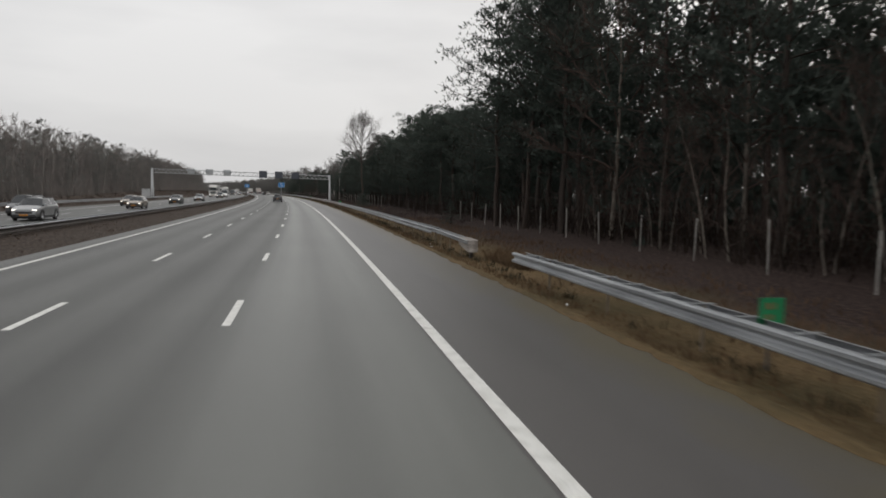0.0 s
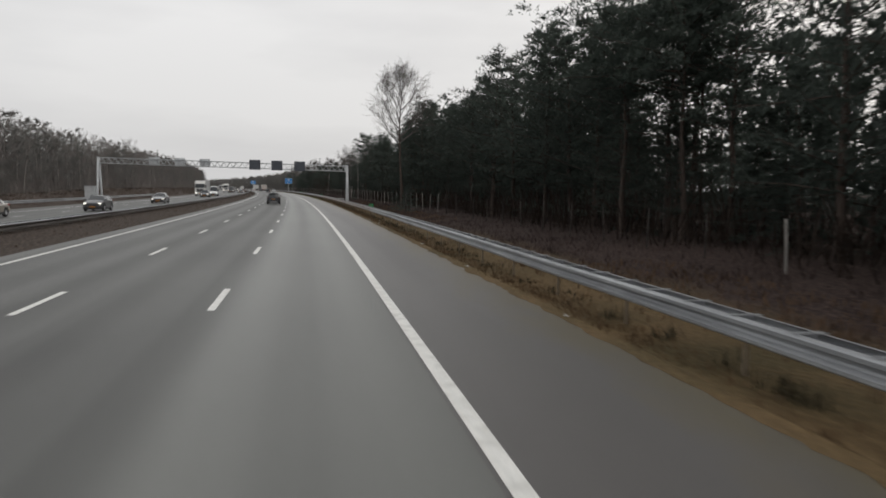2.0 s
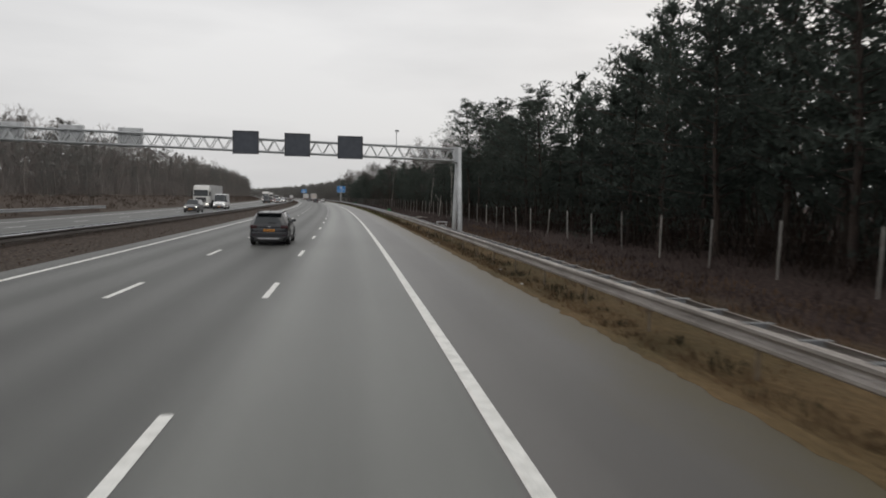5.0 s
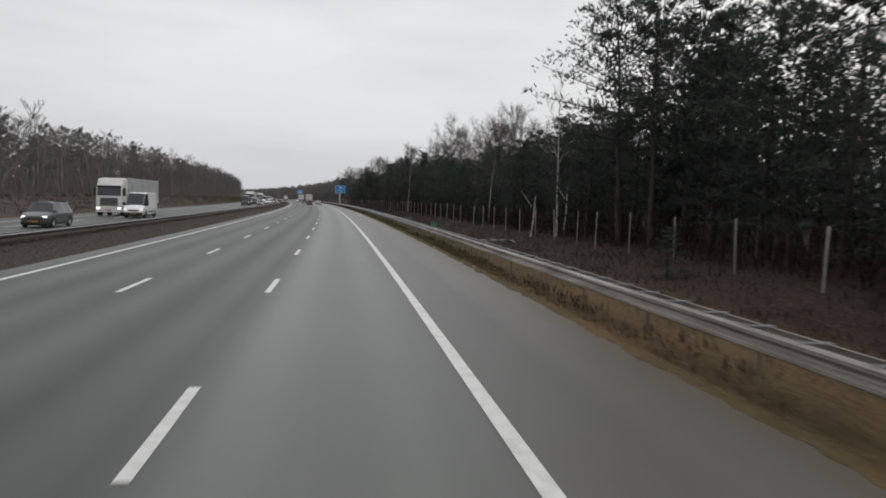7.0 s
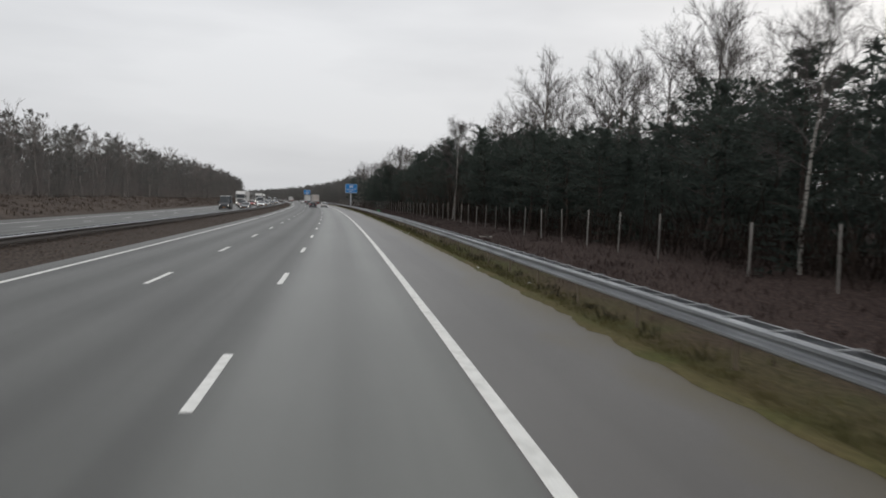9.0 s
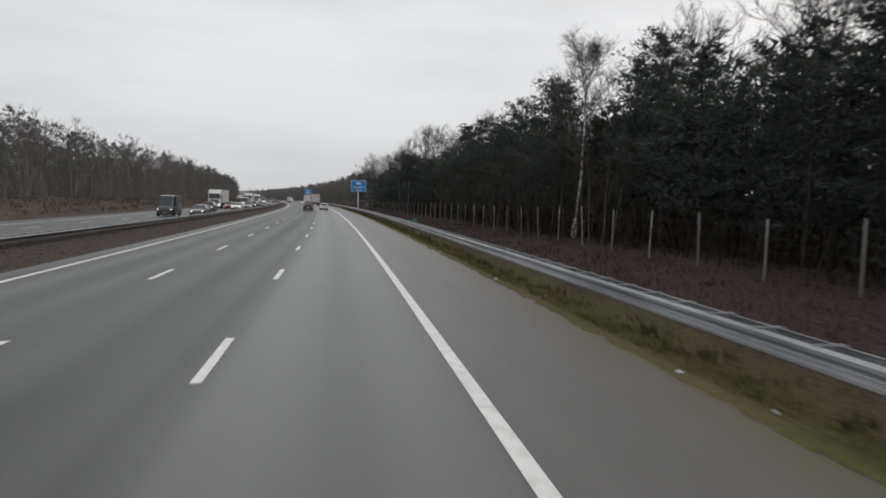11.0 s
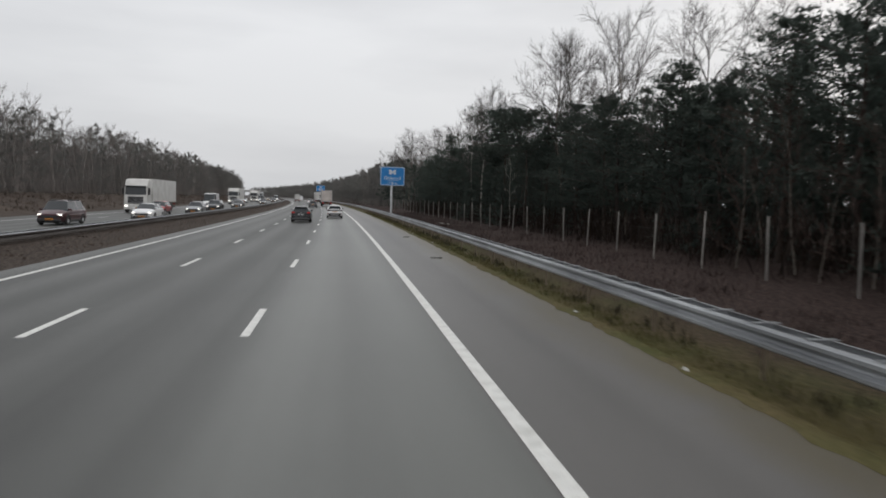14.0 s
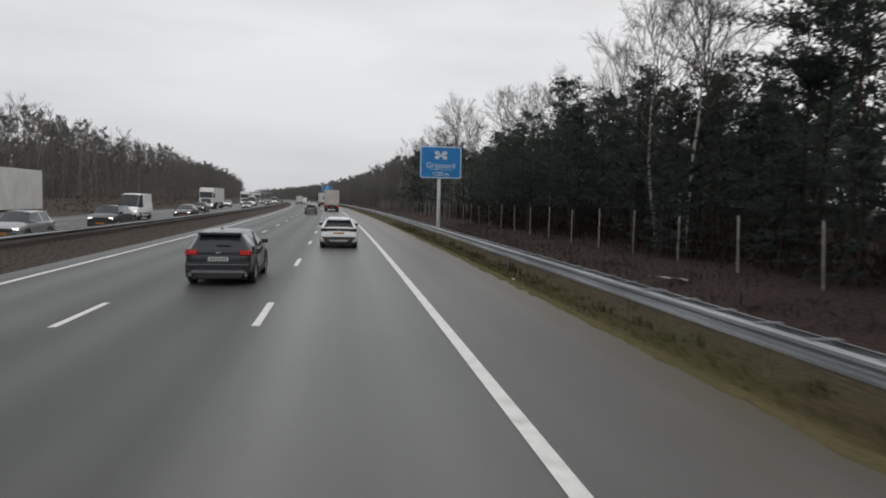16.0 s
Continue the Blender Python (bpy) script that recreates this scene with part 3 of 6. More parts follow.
def bare_meshes(seed, h, spread, limbs=12, side=5, twigs=5, fork=0.15):
    """A simpler leafless tree for the woods across the motorway: limbs, branches and fine twigs in a rounded crown."""
    r = random.Random(seed)
    tv, tf, cv, cf = [], [], [], []
    trunk = limb_points(Vector((0, 0, -0.3)), Vector((r.uniform(-0.06, 0.06), r.uniform(-0.06, 0.06), 1)), h * 0.90, r, 0.10, 6, 0.05)
    r0 = 0.008 * h + 0.02
    tube_into(tv, tf, trunk, [r0 * (1.05 - 0.16 * i) for i in range(7)], 4, False)
    for i in range(limbs):
        u = (i + r.random()) / limbs
        g = (fork + (0.96 - fork) * u) * 6
        k = min(5, int(g))
        p = trunk[k].lerp(trunk[k + 1], g - k)
        ang = i * 2.4 + r.uniform(-0.5, 0.5)
        ln = spread * h * (0.40 + 0.60 * math.sin(math.pi * min(1.0, 0.25 + 0.75 * u))) * r.uniform(0.7, 1.15)
        pts = limb_points(p, Vector((math.cos(ang), math.sin(ang), 0.6 + 0.5 * u)), ln, r, 0.2, 3, 0.08)
        tube_into(cv, cf, pts, [r0 * 0.35, r0 * 0.25, r0 * 0.16, 0.01], 3, False)
        for j in range(side):
            q = pts[1].lerp(pts[3], (j + r.random()) / side)
            way = ((pts[3] - pts[0]).normalized() + Vector((r.uniform(-1, 1), r.uniform(-1, 1), r.uniform(-0.5, 0.9))) * 0.8).normalized()
            tip = q + way * ln * r.uniform(0.25, 0.5)
            blade_into(cv, cf, q, tip, 0.045, r)
            for _ in range(twigs):
                a = q.lerp(tip, r.uniform(0.15, 1.0))
                w2 = (way + Vector((r.uniform(-1, 1), r.uniform(-1, 1), r.uniform(-0.7, 0.9))) * 0.9).normalized()
                blade_into(cv, cf, a, a + w2 * r.uniform(0.4, 1.0), 0.034, r)
    return tv, tf, cv, cf


def fan_meshes(seed, h, spread, limbs=14, side=7, twigs=5, fork=0.35, top=0.95, girth=1.0, droop=0.0):
    """Trunk and crown meshes of a leafless tree: a leader with limbs that curve up into a rounded crown,
    branches along them, and fine twigs that thin out towards the outline."""
    r = random.Random(seed)
    tv, tf, cv, cf = [], [], [], []
    trunk = limb_points(Vector((0, 0, -0.3)), Vector((r.uniform(-0.06, 0.06), r.uniform(-0.06, 0.06), 1)), h * 0.92, r, 0.10, 10, 0.05)
    r0 = (0.009 * h + 0.02) * girth
    tube_into(tv, tf, trunk, [r0 * (1.05 - 0.098 * i) for i in range(11)], 8, False)

    def along(pts, f):
        n = len(pts) - 1
        k = min(n - 1, int(f * n))
        return pts[k].lerp(pts[k + 1], min(1.0, f * n - k)), (pts[k + 1] - pts[k]).normalized()

    def beside(way, amount, lift):
        v = way.cross(Vector((r.uniform(-1, 1), r.uniform(-1, 1), r.uniform(-1, 1)))).normalized()
        return (way + v * amount + Vector((0, 0, lift))).normalized()

    for i in range(limbs):
        u = (i + r.random()) / limbs
        p, _ = along(trunk, fork + (top - fork) * u)
        ang = i * 2.4 + r.uniform(-0.5, 0.5)
        out = r.uniform(0.75, 1.15) * (1.25 - 0.6 * u)
        ln = spread * h * (0.46 + 0.54 * math.sin(math.pi * min(1.0, 0.25 + 0.75 * u))) * r.uniform(0.75, 1.15)
        pts = limb_points(p, Vector((math.cos(ang) * out, math.sin(ang) * out, 0.75 + 0.5 * u)), ln, r, 0.20, 6, 0.06)
        rad = r0 * (0.48 - 0.26 * u)
        tube_into(cv, cf, pts, [rad * (1 - 0.15 * k) for k in range(7)], 4, False)
        for j in range(side):
            g = 0.22 + 0.78 * (j + r.random()) / side
            q, way = along(pts, g)
            sub = limb_points(q, beside(way, r.uniform(0.5, 0.95), 0.15), ln * r.uniform(0.28, 0.48) * (1.25 - 0.55 * g), r, 0.20, 3, 0.07)
            tube_into(cv, cf, sub, [max(0.018, rad * 0.40), max(0.015, rad * 0.30), 0.013, 0.009], 3, False)
            for k in range(5):
                q2, way2 = along(sub, 0.25 + 0.75 * (k + r.random()) / 5)
                fine = limb_points(q2, beside(way2, r.uniform(0.4, 0.9), 0.12), h * r.uniform(0.035, 0.075), r, 0.15, 1)
                blade_into(cv, cf, fine[0], fine[1], 0.026, r)
                for _ in range(twigs):
                    q3, way3 = along(fine, r.uniform(0.2, 1.0))
                    blade_into(cv, cf, q3, q3 + beside(way3, 0.7, 0.10 - droop) * h * r.uniform(0.02, 0.05), 0.016, r)
    return tv, tf, cv, cf


def mesh_from(name, v, f, mat, smooth=False):
    me = bpy.data.meshes.new(name)
    if isinstance(f, np.ndarray):
        n = f.shape[1]
        me.vertices.add(len(v))
        me.vertices.foreach_set("co", np.asarray(v, dtype=np.float32).ravel())
        me.loops.add(len(f) * n)
        me.loops.foreach_set("vertex_index", f.astype(np.int32).ravel())
        me.polygons.add(len(f))
        me.polygons.foreach_set("loop_start", np.arange(0, len(f) * n, n, dtype=np.int32))
        me.update(calc_edges=True)
    else:
        me.from_pydata([tuple(p) for p in v], [], f)
    me.materials.append(mat)
    if smooth:
        me.polygons.foreach_set("use_smooth", [True] * len(me.polygons))
    return me


def kind_of_tree(parts, bark, leaf, crown_name):
    tv, tf, cv, cf = parts
    return (mesh_from("trunk", tv, tf, bark, True), mesh_from("crown", cv, cf, leaf, leaf in (TWIG, TWIG_BROWN, HAZE_TWIG)), crown_name)


def leafy_kind(kind):
    return kind[1].materials[0] in (NEEDLES, SPRUCE)


def plant(name, kind, s, d, scale, label, category, group, turn=None):
    trunk, crown, crown_name = kind
    ob = thing(name, None, label, category, group)
    p = place(s, d, terrain(s, d) if abs(s) < 2000 else 0)
    ob.matrix_basis = pose(p.x, p.y, p.z, rng.uniform(-2, 2), rng.uniform(-2, 2), rng.uniform(0, 360) if turn is None else turn)
    wide = scale ** 0.5 if leafy_kind(kind) else scale
    ob.scale = (wide * rng.uniform(0.9, 1.1), wide * rng.uniform(0.9, 1.1), scale)
    a = new("trunk", trunk)
    a.parent = ob
    b = tagged(new("crown", crown), crown_name)
    b.parent = ob
    return ob


PINES = [kind_of_tree(pine_meshes(11 + i, 12.5, lw, rad, 40, 5, 15, 0.21, False, 0.25, core=4), PINE_BARK, NEEDLES, "")
         for i, (lw, rad) in enumerate(((0.20, 3.0), (0.15, 2.8), (0.26, 3.3), (0.17, 3.2), (0.22, 2.7)))]
SPRUCES = [kind_of_tree(pine_meshes(31 + i, 11.5, 0.08, rad, 46, 4, 13, 0.20, True, 0.25, core=4), PINE_BARK, SPRUCE, "")
           for i, rad in enumerate((2.9, 2.5))]
BARES = [kind_of_tree(fan_meshes(71 + i, 14.0, sp, nl), BARE_BARK, TWIG, "bare twiggy crown") for i, (sp, nl) in enumerate(((0.34, 15), (0.28, 13), (0.38, 14)))]
FAN = kind_of_tree(fan_meshes(72, 14.0, 0.28, 24, 7, 4, 0.46, 0.92), PINE_BARK, TWIG, "wide fan of bare branches")
BUSHES = [kind_of_tree(fan_meshes(78 + i, 12.0, sp, 11, 4, 2, 0.10, 0.95, 0.6), BARE_BARK, TWIG_BROWN, "dense reddish brown twigs") for i, sp in enumerate((0.34, 0.40))]
BROWNS = [kind_of_tree(fan_meshes(76 + i, 12.0, sp, 15, 6, 5, 0.16, 0.95, 0.8), BARE_BARK, TWIG_BROWN, "dense reddish brown twigs") for i, sp in enumerate((0.30, 0.36))]
BIRCHES = [kind_of_tree(fan_meshes(81 + i, 13.0, sp, 14, 6, 5, 0.40, 0.97, 0.72, 0.25), BIRCH_BARK, TWIG, "bare twiggy crown") for i, sp in enumerate((0.22, 0.26, 0.20))]
SNAG = kind_of_tree(fan_meshes(125, 11.0, 0.16, 7, 2, 1, 0.45, 0.95, 0.7), BIRCH_BARK, BIRCH_BARK, "few short dead branches")
MID_PINES = [kind_of_tree(pine_meshes(41 + i, 12.5, lw, 3.0, 22, 4, 12, 0.42, False, 0.32, True, 3), PINE_BARK, NEEDLES, "")
             for i, lw in enumerate((0.06, 0.12, 0.18))]
MID_SPRUCES = [kind_of_tree(pine_meshes(47 + i, 11.5, 0.02, 2.8, 26, 3, 11, 0.40, True, 0.32, True, 2), PINE_BARK, SPRUCE, "") for i in range(2)]
FAR_PINES = [kind_of_tree(pine_meshes(51 + i, 12.5, lw, 3.1, 16, 3, 9, 0.60, False, 0.34, True, 2), PINE_BARK, NEEDLES, "")
             for i, lw in enumerate((0.06, 0.12, 0.2))]
FAR_SPRUCES = [kind_of_tree(pine_meshes(61 + i, 11.5, 0.02, 2.8, 20, 2, 10, 0.55, True, 0.34, True, 1), PINE_BARK, SPRUCE, "") for i in range(2)]
FAR_BARES = [kind_of_tree(bare_meshes(91 + i, 13.5, sp), HAZE_BARK, HAZE_TWIG, "bare twiggy crown") for i, sp in enumerate((0.26, 0.33))]
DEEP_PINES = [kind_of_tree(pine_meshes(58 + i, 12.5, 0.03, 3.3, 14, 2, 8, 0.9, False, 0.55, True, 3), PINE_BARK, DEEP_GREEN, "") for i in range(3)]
HAZE_PINES = [kind_of_tree(pine_meshes(55 + i, 12.5, 0.05, 3.1, 18, 4, 10, 0.42, False, 0.30, True, 2), HAZE_BARK, HAZE_PINE, "") for i in range(2)]
HAZE_SPRUCES = [kind_of_tree(pine_meshes(65 + i, 11.5, 0.02, 2.8, 22, 3, 10, 0.40, True, 0.30, True, 1), HAZE_BARK, HAZE_PINE, "") for i in range(2)]
BROADS = [kind_of_tree(pine_meshes(103 + i, 12.0, 0.42, 2.8, 26, 5, 20, 0.21, False, 0.24, core=3), PINE_BARK, NEEDLES, "broad layered crown") for i in range(2)]
UMBRELLAS = [kind_of_tree(pine_meshes(101 + i, 12.0, 0.60, 3.6, 22, 6, 42, 0.20, False, 0.25, core=5), PINE_BARK, NEEDLES, "flat-topped open crown") for i in range(2)]

PINE_LABEL = "tall dark green pine at the forest edge"
SPRUCE_LABEL = "dense dark green spruce reaching to the ground"
BARE_LABEL = "leafless grey-brown tree with fine bare twigs"
BIRCH_LABEL = "leafless birch with a white scarred trunk"


def tree_height(s):
    """How tall the wood stands along the road, as a share of 12.5 m."""
    return float(np.interp(s, (0, 56, 64, 76, 79, 86, 89, 99, 110, 114, 120, 125, 130, 136, 150, 165, 182, 200, 203.5, 206, 208.5, 216, 220, 226, 236, 242, 248, 252, 258, 275, 290, 318, 330, 340, 352, 360, 380, 384, 388, 403, 408, 414, 426, 443, 457, 480, 560),
                           (1.38, 1.36, 0.88, 0.82, 0.44, 0.44, 0.82, 0.98, 0.98, 0.46, 0.44, 0.76, 0.98, 1.06, 0.98, 1.0, 0.90, 0.86, 1.10, 1.02, 0.70, 0.62, 0.68, 0.68, 0.62, 0.54, 0.62, 0.52, 0.58, 0.72, 0.84, 0.76, 0.82, 0.86, 0.80, 0.72, 0.66, 0.60, 0.57, 0.55, 0.64, 0.74, 0.82, 0.76, 0.72, 0.80, 0.95)))


def inner_height(s):
    """The rows behind: lower where the sky shows between the front trees."""
    return max(0.58, tree_height(s)) * float(np.interp(s, (0, 22, 30, 50, 60, 81, 84, 89, 92, 108, 112, 122, 126, 180, 184, 198, 204, 378, 386, 404, 412), (0.72, 0.70, 0.75, 0.80, 0.96, 0.96, 0.72, 0.72, 0.96, 0.96, 0.88, 0.88, 0.96, 0.96, 0.66, 0.66, 0.90, 0.96, 0.90, 0.90, 0.96)))


def far_height(s):
    """The rows in the depths."""
    return 0.50 if 89 < s < 96 else max(0.70 if 214 < s < 440 else 0.78 if 60 < s < 130 else 0.0, inner_height(s) * 0.98)


def bare_share(s):
    return float(np.interp(s, (0, 440, 480, 700), (0.0, 0.0, 0.05, 0.10)))


# the wood beside the hard shoulder: its front row
s = -6.0
while s < 520:
    d = rng.uniform(13.2, 15.6)
    if s > 445:
        # some of these kinds carry the foliage paled for haze
        plant("pine", rng.choice(FAR_PINES + HAZE_PINES), s, d, tree_height(s) * rng.uniform(0.85, 1.08), PINE_LABEL, "tree", "trees of the wood")
        s += rng.uniform(2.4, 3.4)
        continue
    u = rng.random()
    h = tree_height(s)
    if 14 < s < 40 and u < 0.75:
        plant("bare_tree", BROWNS[int(s) % 2], s, d, rng.uniform(1.05, 1.35), "tall leafless tree full of reddish brown twigs", "tree", "trees of the wood")
    elif u < bare_share(s):
        plant("birch", rng.choice(BIRCHES), s, d, rng.uniform(0.80, 1.05), BIRCH_LABEL, "tree", "trees of the wood")
        plant("spruce", rng.choice(SPRUCES), s + 1, d + 1.8, h * rng.uniform(0.6, 0.85), SPRUCE_LABEL, "tree", "trees of the wood")
    elif u < bare_share(s) + 0.26:
        plant("spruce", rng.choice(SPRUCES), s, d, h * rng.uniform(0.65, 1.0), SPRUCE_LABEL, "tree", "trees of the wood")
    else:
        plant("pine", rng.choice(PINES), s, d, h * rng.uniform(0.85, 1.08), PINE_LABEL, "tree", "trees of the wood")
    s += rng.uniform(2.4, 3.4) * (1.45 if s < 42 else 1.0)
# leafless reddish brown growth along its foot
for k in range(64):
    s = (14 + 1.3 * k if k < 24 else 296 + 1.5 * (k - 24)) + rng.uniform(-0.5, 0.5)
    plant("bare_shrub", BUSHES[k % 2], s, rng.uniform(12.3, 13.4), rng.uniform(0.30, 0.55), "leafless reddish brown shrub at the foot of the wood", "shrub", "shrubs at the foot of the wood")
# trees that stand out from it
for s, d, size in ((50, 11.9, 1.30), (55.5, 11.6, 1.24), (44, 12.2, 1.34), (205.2, 13.3, 1.06), (202.4, 13.8, 1.0), (116.5, 13.6, 0.84), (120.5, 14.4, 0.84), (113.6, 14.8, 0.92), (118.2, 15.6, 0.94), (81.8, 14.2, 0.84), (83.4, 16.2, 0.90), (79.0, 15.6, 0.86)):
    plant("pine", BROADS[int(s) % 2], s, d, size * 1.06, "tall broad pine standing out over the fence", "tree", "trees that stand out from the wood")
for k, (s, d, size) in enumerate(((387.5, 13.4, 0.80), (383.5, 15.0, 0.70), (397.6, 14.0, 0.88), (400.2, 14.8, 0.84), (79.5, 13.6, 0.86), (82.0, 15.5, 0.90), (84.6, 13.4, 0.88), (87.2, 15.0, 0.92))):
    plant("pine", UMBRELLAS[k % 2], s, d, size, "Scots pine with a bare trunk and flat open crown", "tree", "trees that stand out from the wood")
for name, kind, s, d, size, label in (
        ("bare_tree", FAN, 134.3, 9.6, 1.20, "tall leafless tree with a fan of bare branches before the fence"),
        ("bare_tree", BARES[1], 273.5, 15.6, 1.02, "tall leafless tree with an open crown above the pines"),
        ("bare_tree", BARES[2], 467, 13.0, 1.05, "rounded leafless tree standing beside the blue road sign"),
        ("bare_tree", BARES[0], 411, 16.2, 1.04, BARE_LABEL),
        ("birch", BIRCHES[0], 383, 16.0, 1.1, BIRCH_LABEL), ("birch", BIRCHES[1], 304.1, 12.9, 1.0, "twin-stemmed leafless birch with white trunks"),
        ("birch", BIRCHES[2], 303.4, 12.9, 0.95, "twin-stemmed leafless birch with white trunks"),
        ("birch", SNAG, 213.5, 12.4, 1.0, "thin dead birch with few short branches"), ("birch", BIRCHES[0], 235.5, 12.8, 0.72, BIRCH_LABEL),
        ("birch", BIRCHES[1], 411.3, 14.0, 1.0, BIRCH_LABEL), ("birch", BIRCHES[0], 408.1, 14.0, 1.0, "stout leafless birch with a peeling white trunk"), ("birch", SNAG, 391.0, 12.9, 0.56, "thin dead birch with few short branches")):
    plant(name, kind, s, d, size, label, "tree", "trees that stand out from the wood")
# taller bare crowns over the wood across the motorway
for s, d, size in ((92, -46, 1.12), (96, -49, 1.2), (128, -45, 1.0), (152, -47, 1.02), (176, -46, 0.98), (188, -48, 1.0), (232, -46, 0.95), (262, -45, 1.0), (292, -47, 1.12), (298, -50, 1.18),
                   (322, -46, 1.0), (334, -47, 0.98), (372, -46, 1.0), (384, -48, 1.05), (402, -47, 1.12), (436, -46, 1.12), (447, -47, 1.15), (456, -45, 1.05), (488, -46, 1.1), (540, -46, 1.12)):
    plant("bare_tree", FAR_BARES[int(s) % 2], s, d, size, BARE_LABEL, "tree", "trees across the motorway")
for s, d, size in ((470, -44, 1.08), (506, -43, 1.10), (522, -44, 1.12), (566, -43, 1.15), (590, -44, 1.2)):
    plant("spruce", HAZE_SPRUCES[int(s) % 2], s, d, size, "tall pointed spruce over the wood across the motorway", "tree", "trees across the motorway")
# front row of the wood across the oncoming carriageway
s = 60.0
while s < 620:
    u = rng.random()
    kind, nm, lb = ((FAR_BARES, "bare_tree", BARE_LABEL) if u < 0.66 else (HAZE_SPRUCES, "spruce", "spruce across the motorway, its colour paled for haze") if u < 0.84 else (HAZE_PINES, "pine", "pine across the motorway, its colour paled for haze"))
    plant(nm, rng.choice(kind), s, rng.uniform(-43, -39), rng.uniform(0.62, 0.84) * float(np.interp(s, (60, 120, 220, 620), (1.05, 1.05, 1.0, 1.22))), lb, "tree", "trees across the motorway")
    s += rng.uniform(2.8, 4.2)


def joined(name, kinds, spots, part_index, mat):
    """Many far trees as one mesh: copies of the kinds' trunks or crowns at the spots."""
    r = random.Random(len(spots) + part_index)
    source = []
    for kind in kinds:
        me = kind[part_index]
        v = np.empty(len(me.vertices) * 3, dtype=np.float32)
        me.vertices.foreach_get("co", v)
        n = len(me.polygons[0].vertices)
        f = np.array([tuple(p.vertices) for p in me.polygons if len(p.vertices) == n], dtype=np.int32)
        source.append((v.reshape(-1, 3), f))
    all_v, all_f, base = [], [], 0
    for k, s, d, size, turn in spots:
        v, f = source[k]
        c, q = math.cos(turn), math.sin(turn)
        p = place(s, d, terrain(s, d))
        w = np.empty_like(v)
        wide = size ** 0.5 if mat in (NEEDLES, SPRUCE, HAZE_PINE) and size > 0.55 else size
        w[:, 0] = (v[:, 0] * c - v[:, 1] * q) * wide + p.x
        w[:, 1] = (v[:, 0] * q + v[:, 1] * c) * wide + p.y
        w[:, 2] = v[:, 2] * size + p.z
        all_v.append(w)
        all_f.append(f + base)
        base += len(v)
    return mesh_from(name, np.concatenate(all_v), np.concatenate(all_f), mat)


def deep_wood(name, spots_of, label, near=False, pale=False, deep=False):
    """The inner rows of a wood, too many to count: crowns and trunks of pines, spruces and bare trees."""
    top = thing(name, None, label, "woodland", kind="stuff")
    # pale picks the foliage and bark that have haze in their colour
    for kinds, key, leaf, bark in ((DEEP_PINES if deep else MID_PINES if near else FAR_PINES, "pine", HAZE_DEEP if deep and pale else DEEP_GREEN if deep else HAZE_PINE if pale else NEEDLES, HAZE_BARK if pale else PINE_BARK),
                                    (MID_SPRUCES if near else FAR_SPRUCES, "spruce", HAZE_PINE if pale else SPRUCE, HAZE_BARK if pale else PINE_BARK), (FAR_BARES, "bare", HAZE_TWIG, HAZE_BARK)):
        spots = spots_of[key]
        if spots:
            for index, nm, mat in ((0, "trunk", bark), (1, "crown", leaf)):
                ob = tagged(new(nm, joined(nm, kinds, spots, index, mat)), kind="stuff")
                ob.parent = top


def scatter(rows, s0, s1, share, height, near_gap, far_gap):
    out = {"pine": [], "spruce": [], "bare": []}
    for d0, d1, thin, tall in rows:
        s = s0
        while s < s1:
            u = rng.random()
            key = "bare" if u < share(s) else "spruce" if u < 0.30 else "pine"
            n = {"pine": 3, "spruce": 2, "bare": 2}[key]
            out[key].append((rng.randrange(n), s, rng.uniform(d0, d1), height(s) * tall * rng.uniform(0.85, 1.12), rng.uniform(0, 6.28)))
            s += float(np.interp(s, (s0, s1), (near_gap, far_gap))) * thin * rng.uniform(0.7, 1.3)
    return out


def only_pines(spots):
    return {"pine": spots["pine"] + [(k, s, d, size, turn) for k, s, d, size, turn in spots["spruce"]], "spruce": [], "bare": []}


deep_wood("woodland", scatter(((15.6, 18.5, 0.9, 1.0), ), -14, 450, lambda s: 0.0, inner_height, 2.8, 3.0),
          "dark inner rows of a pine wood", True)
deep_wood("woodland", scatter(((16.5, 20.5, 1.0, 0.92), ), 205, 372, lambda s: 0.0, inner_height, 2.6, 2.6),
          "crowded inner pines of the wood", True)
deep_wood("woodland", scatter(((18.5, 21.5, 1.0, 0.92), (21.5, 28, 1.1, 1.08)), -14, 540, lambda s: 0.0, far_height, 2.8, 3.4),
          "dark depths of a pine wood")
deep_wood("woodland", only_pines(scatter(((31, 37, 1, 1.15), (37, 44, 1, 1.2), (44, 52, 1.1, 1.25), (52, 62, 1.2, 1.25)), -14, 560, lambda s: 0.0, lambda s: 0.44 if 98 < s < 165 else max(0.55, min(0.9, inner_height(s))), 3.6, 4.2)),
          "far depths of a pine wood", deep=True)
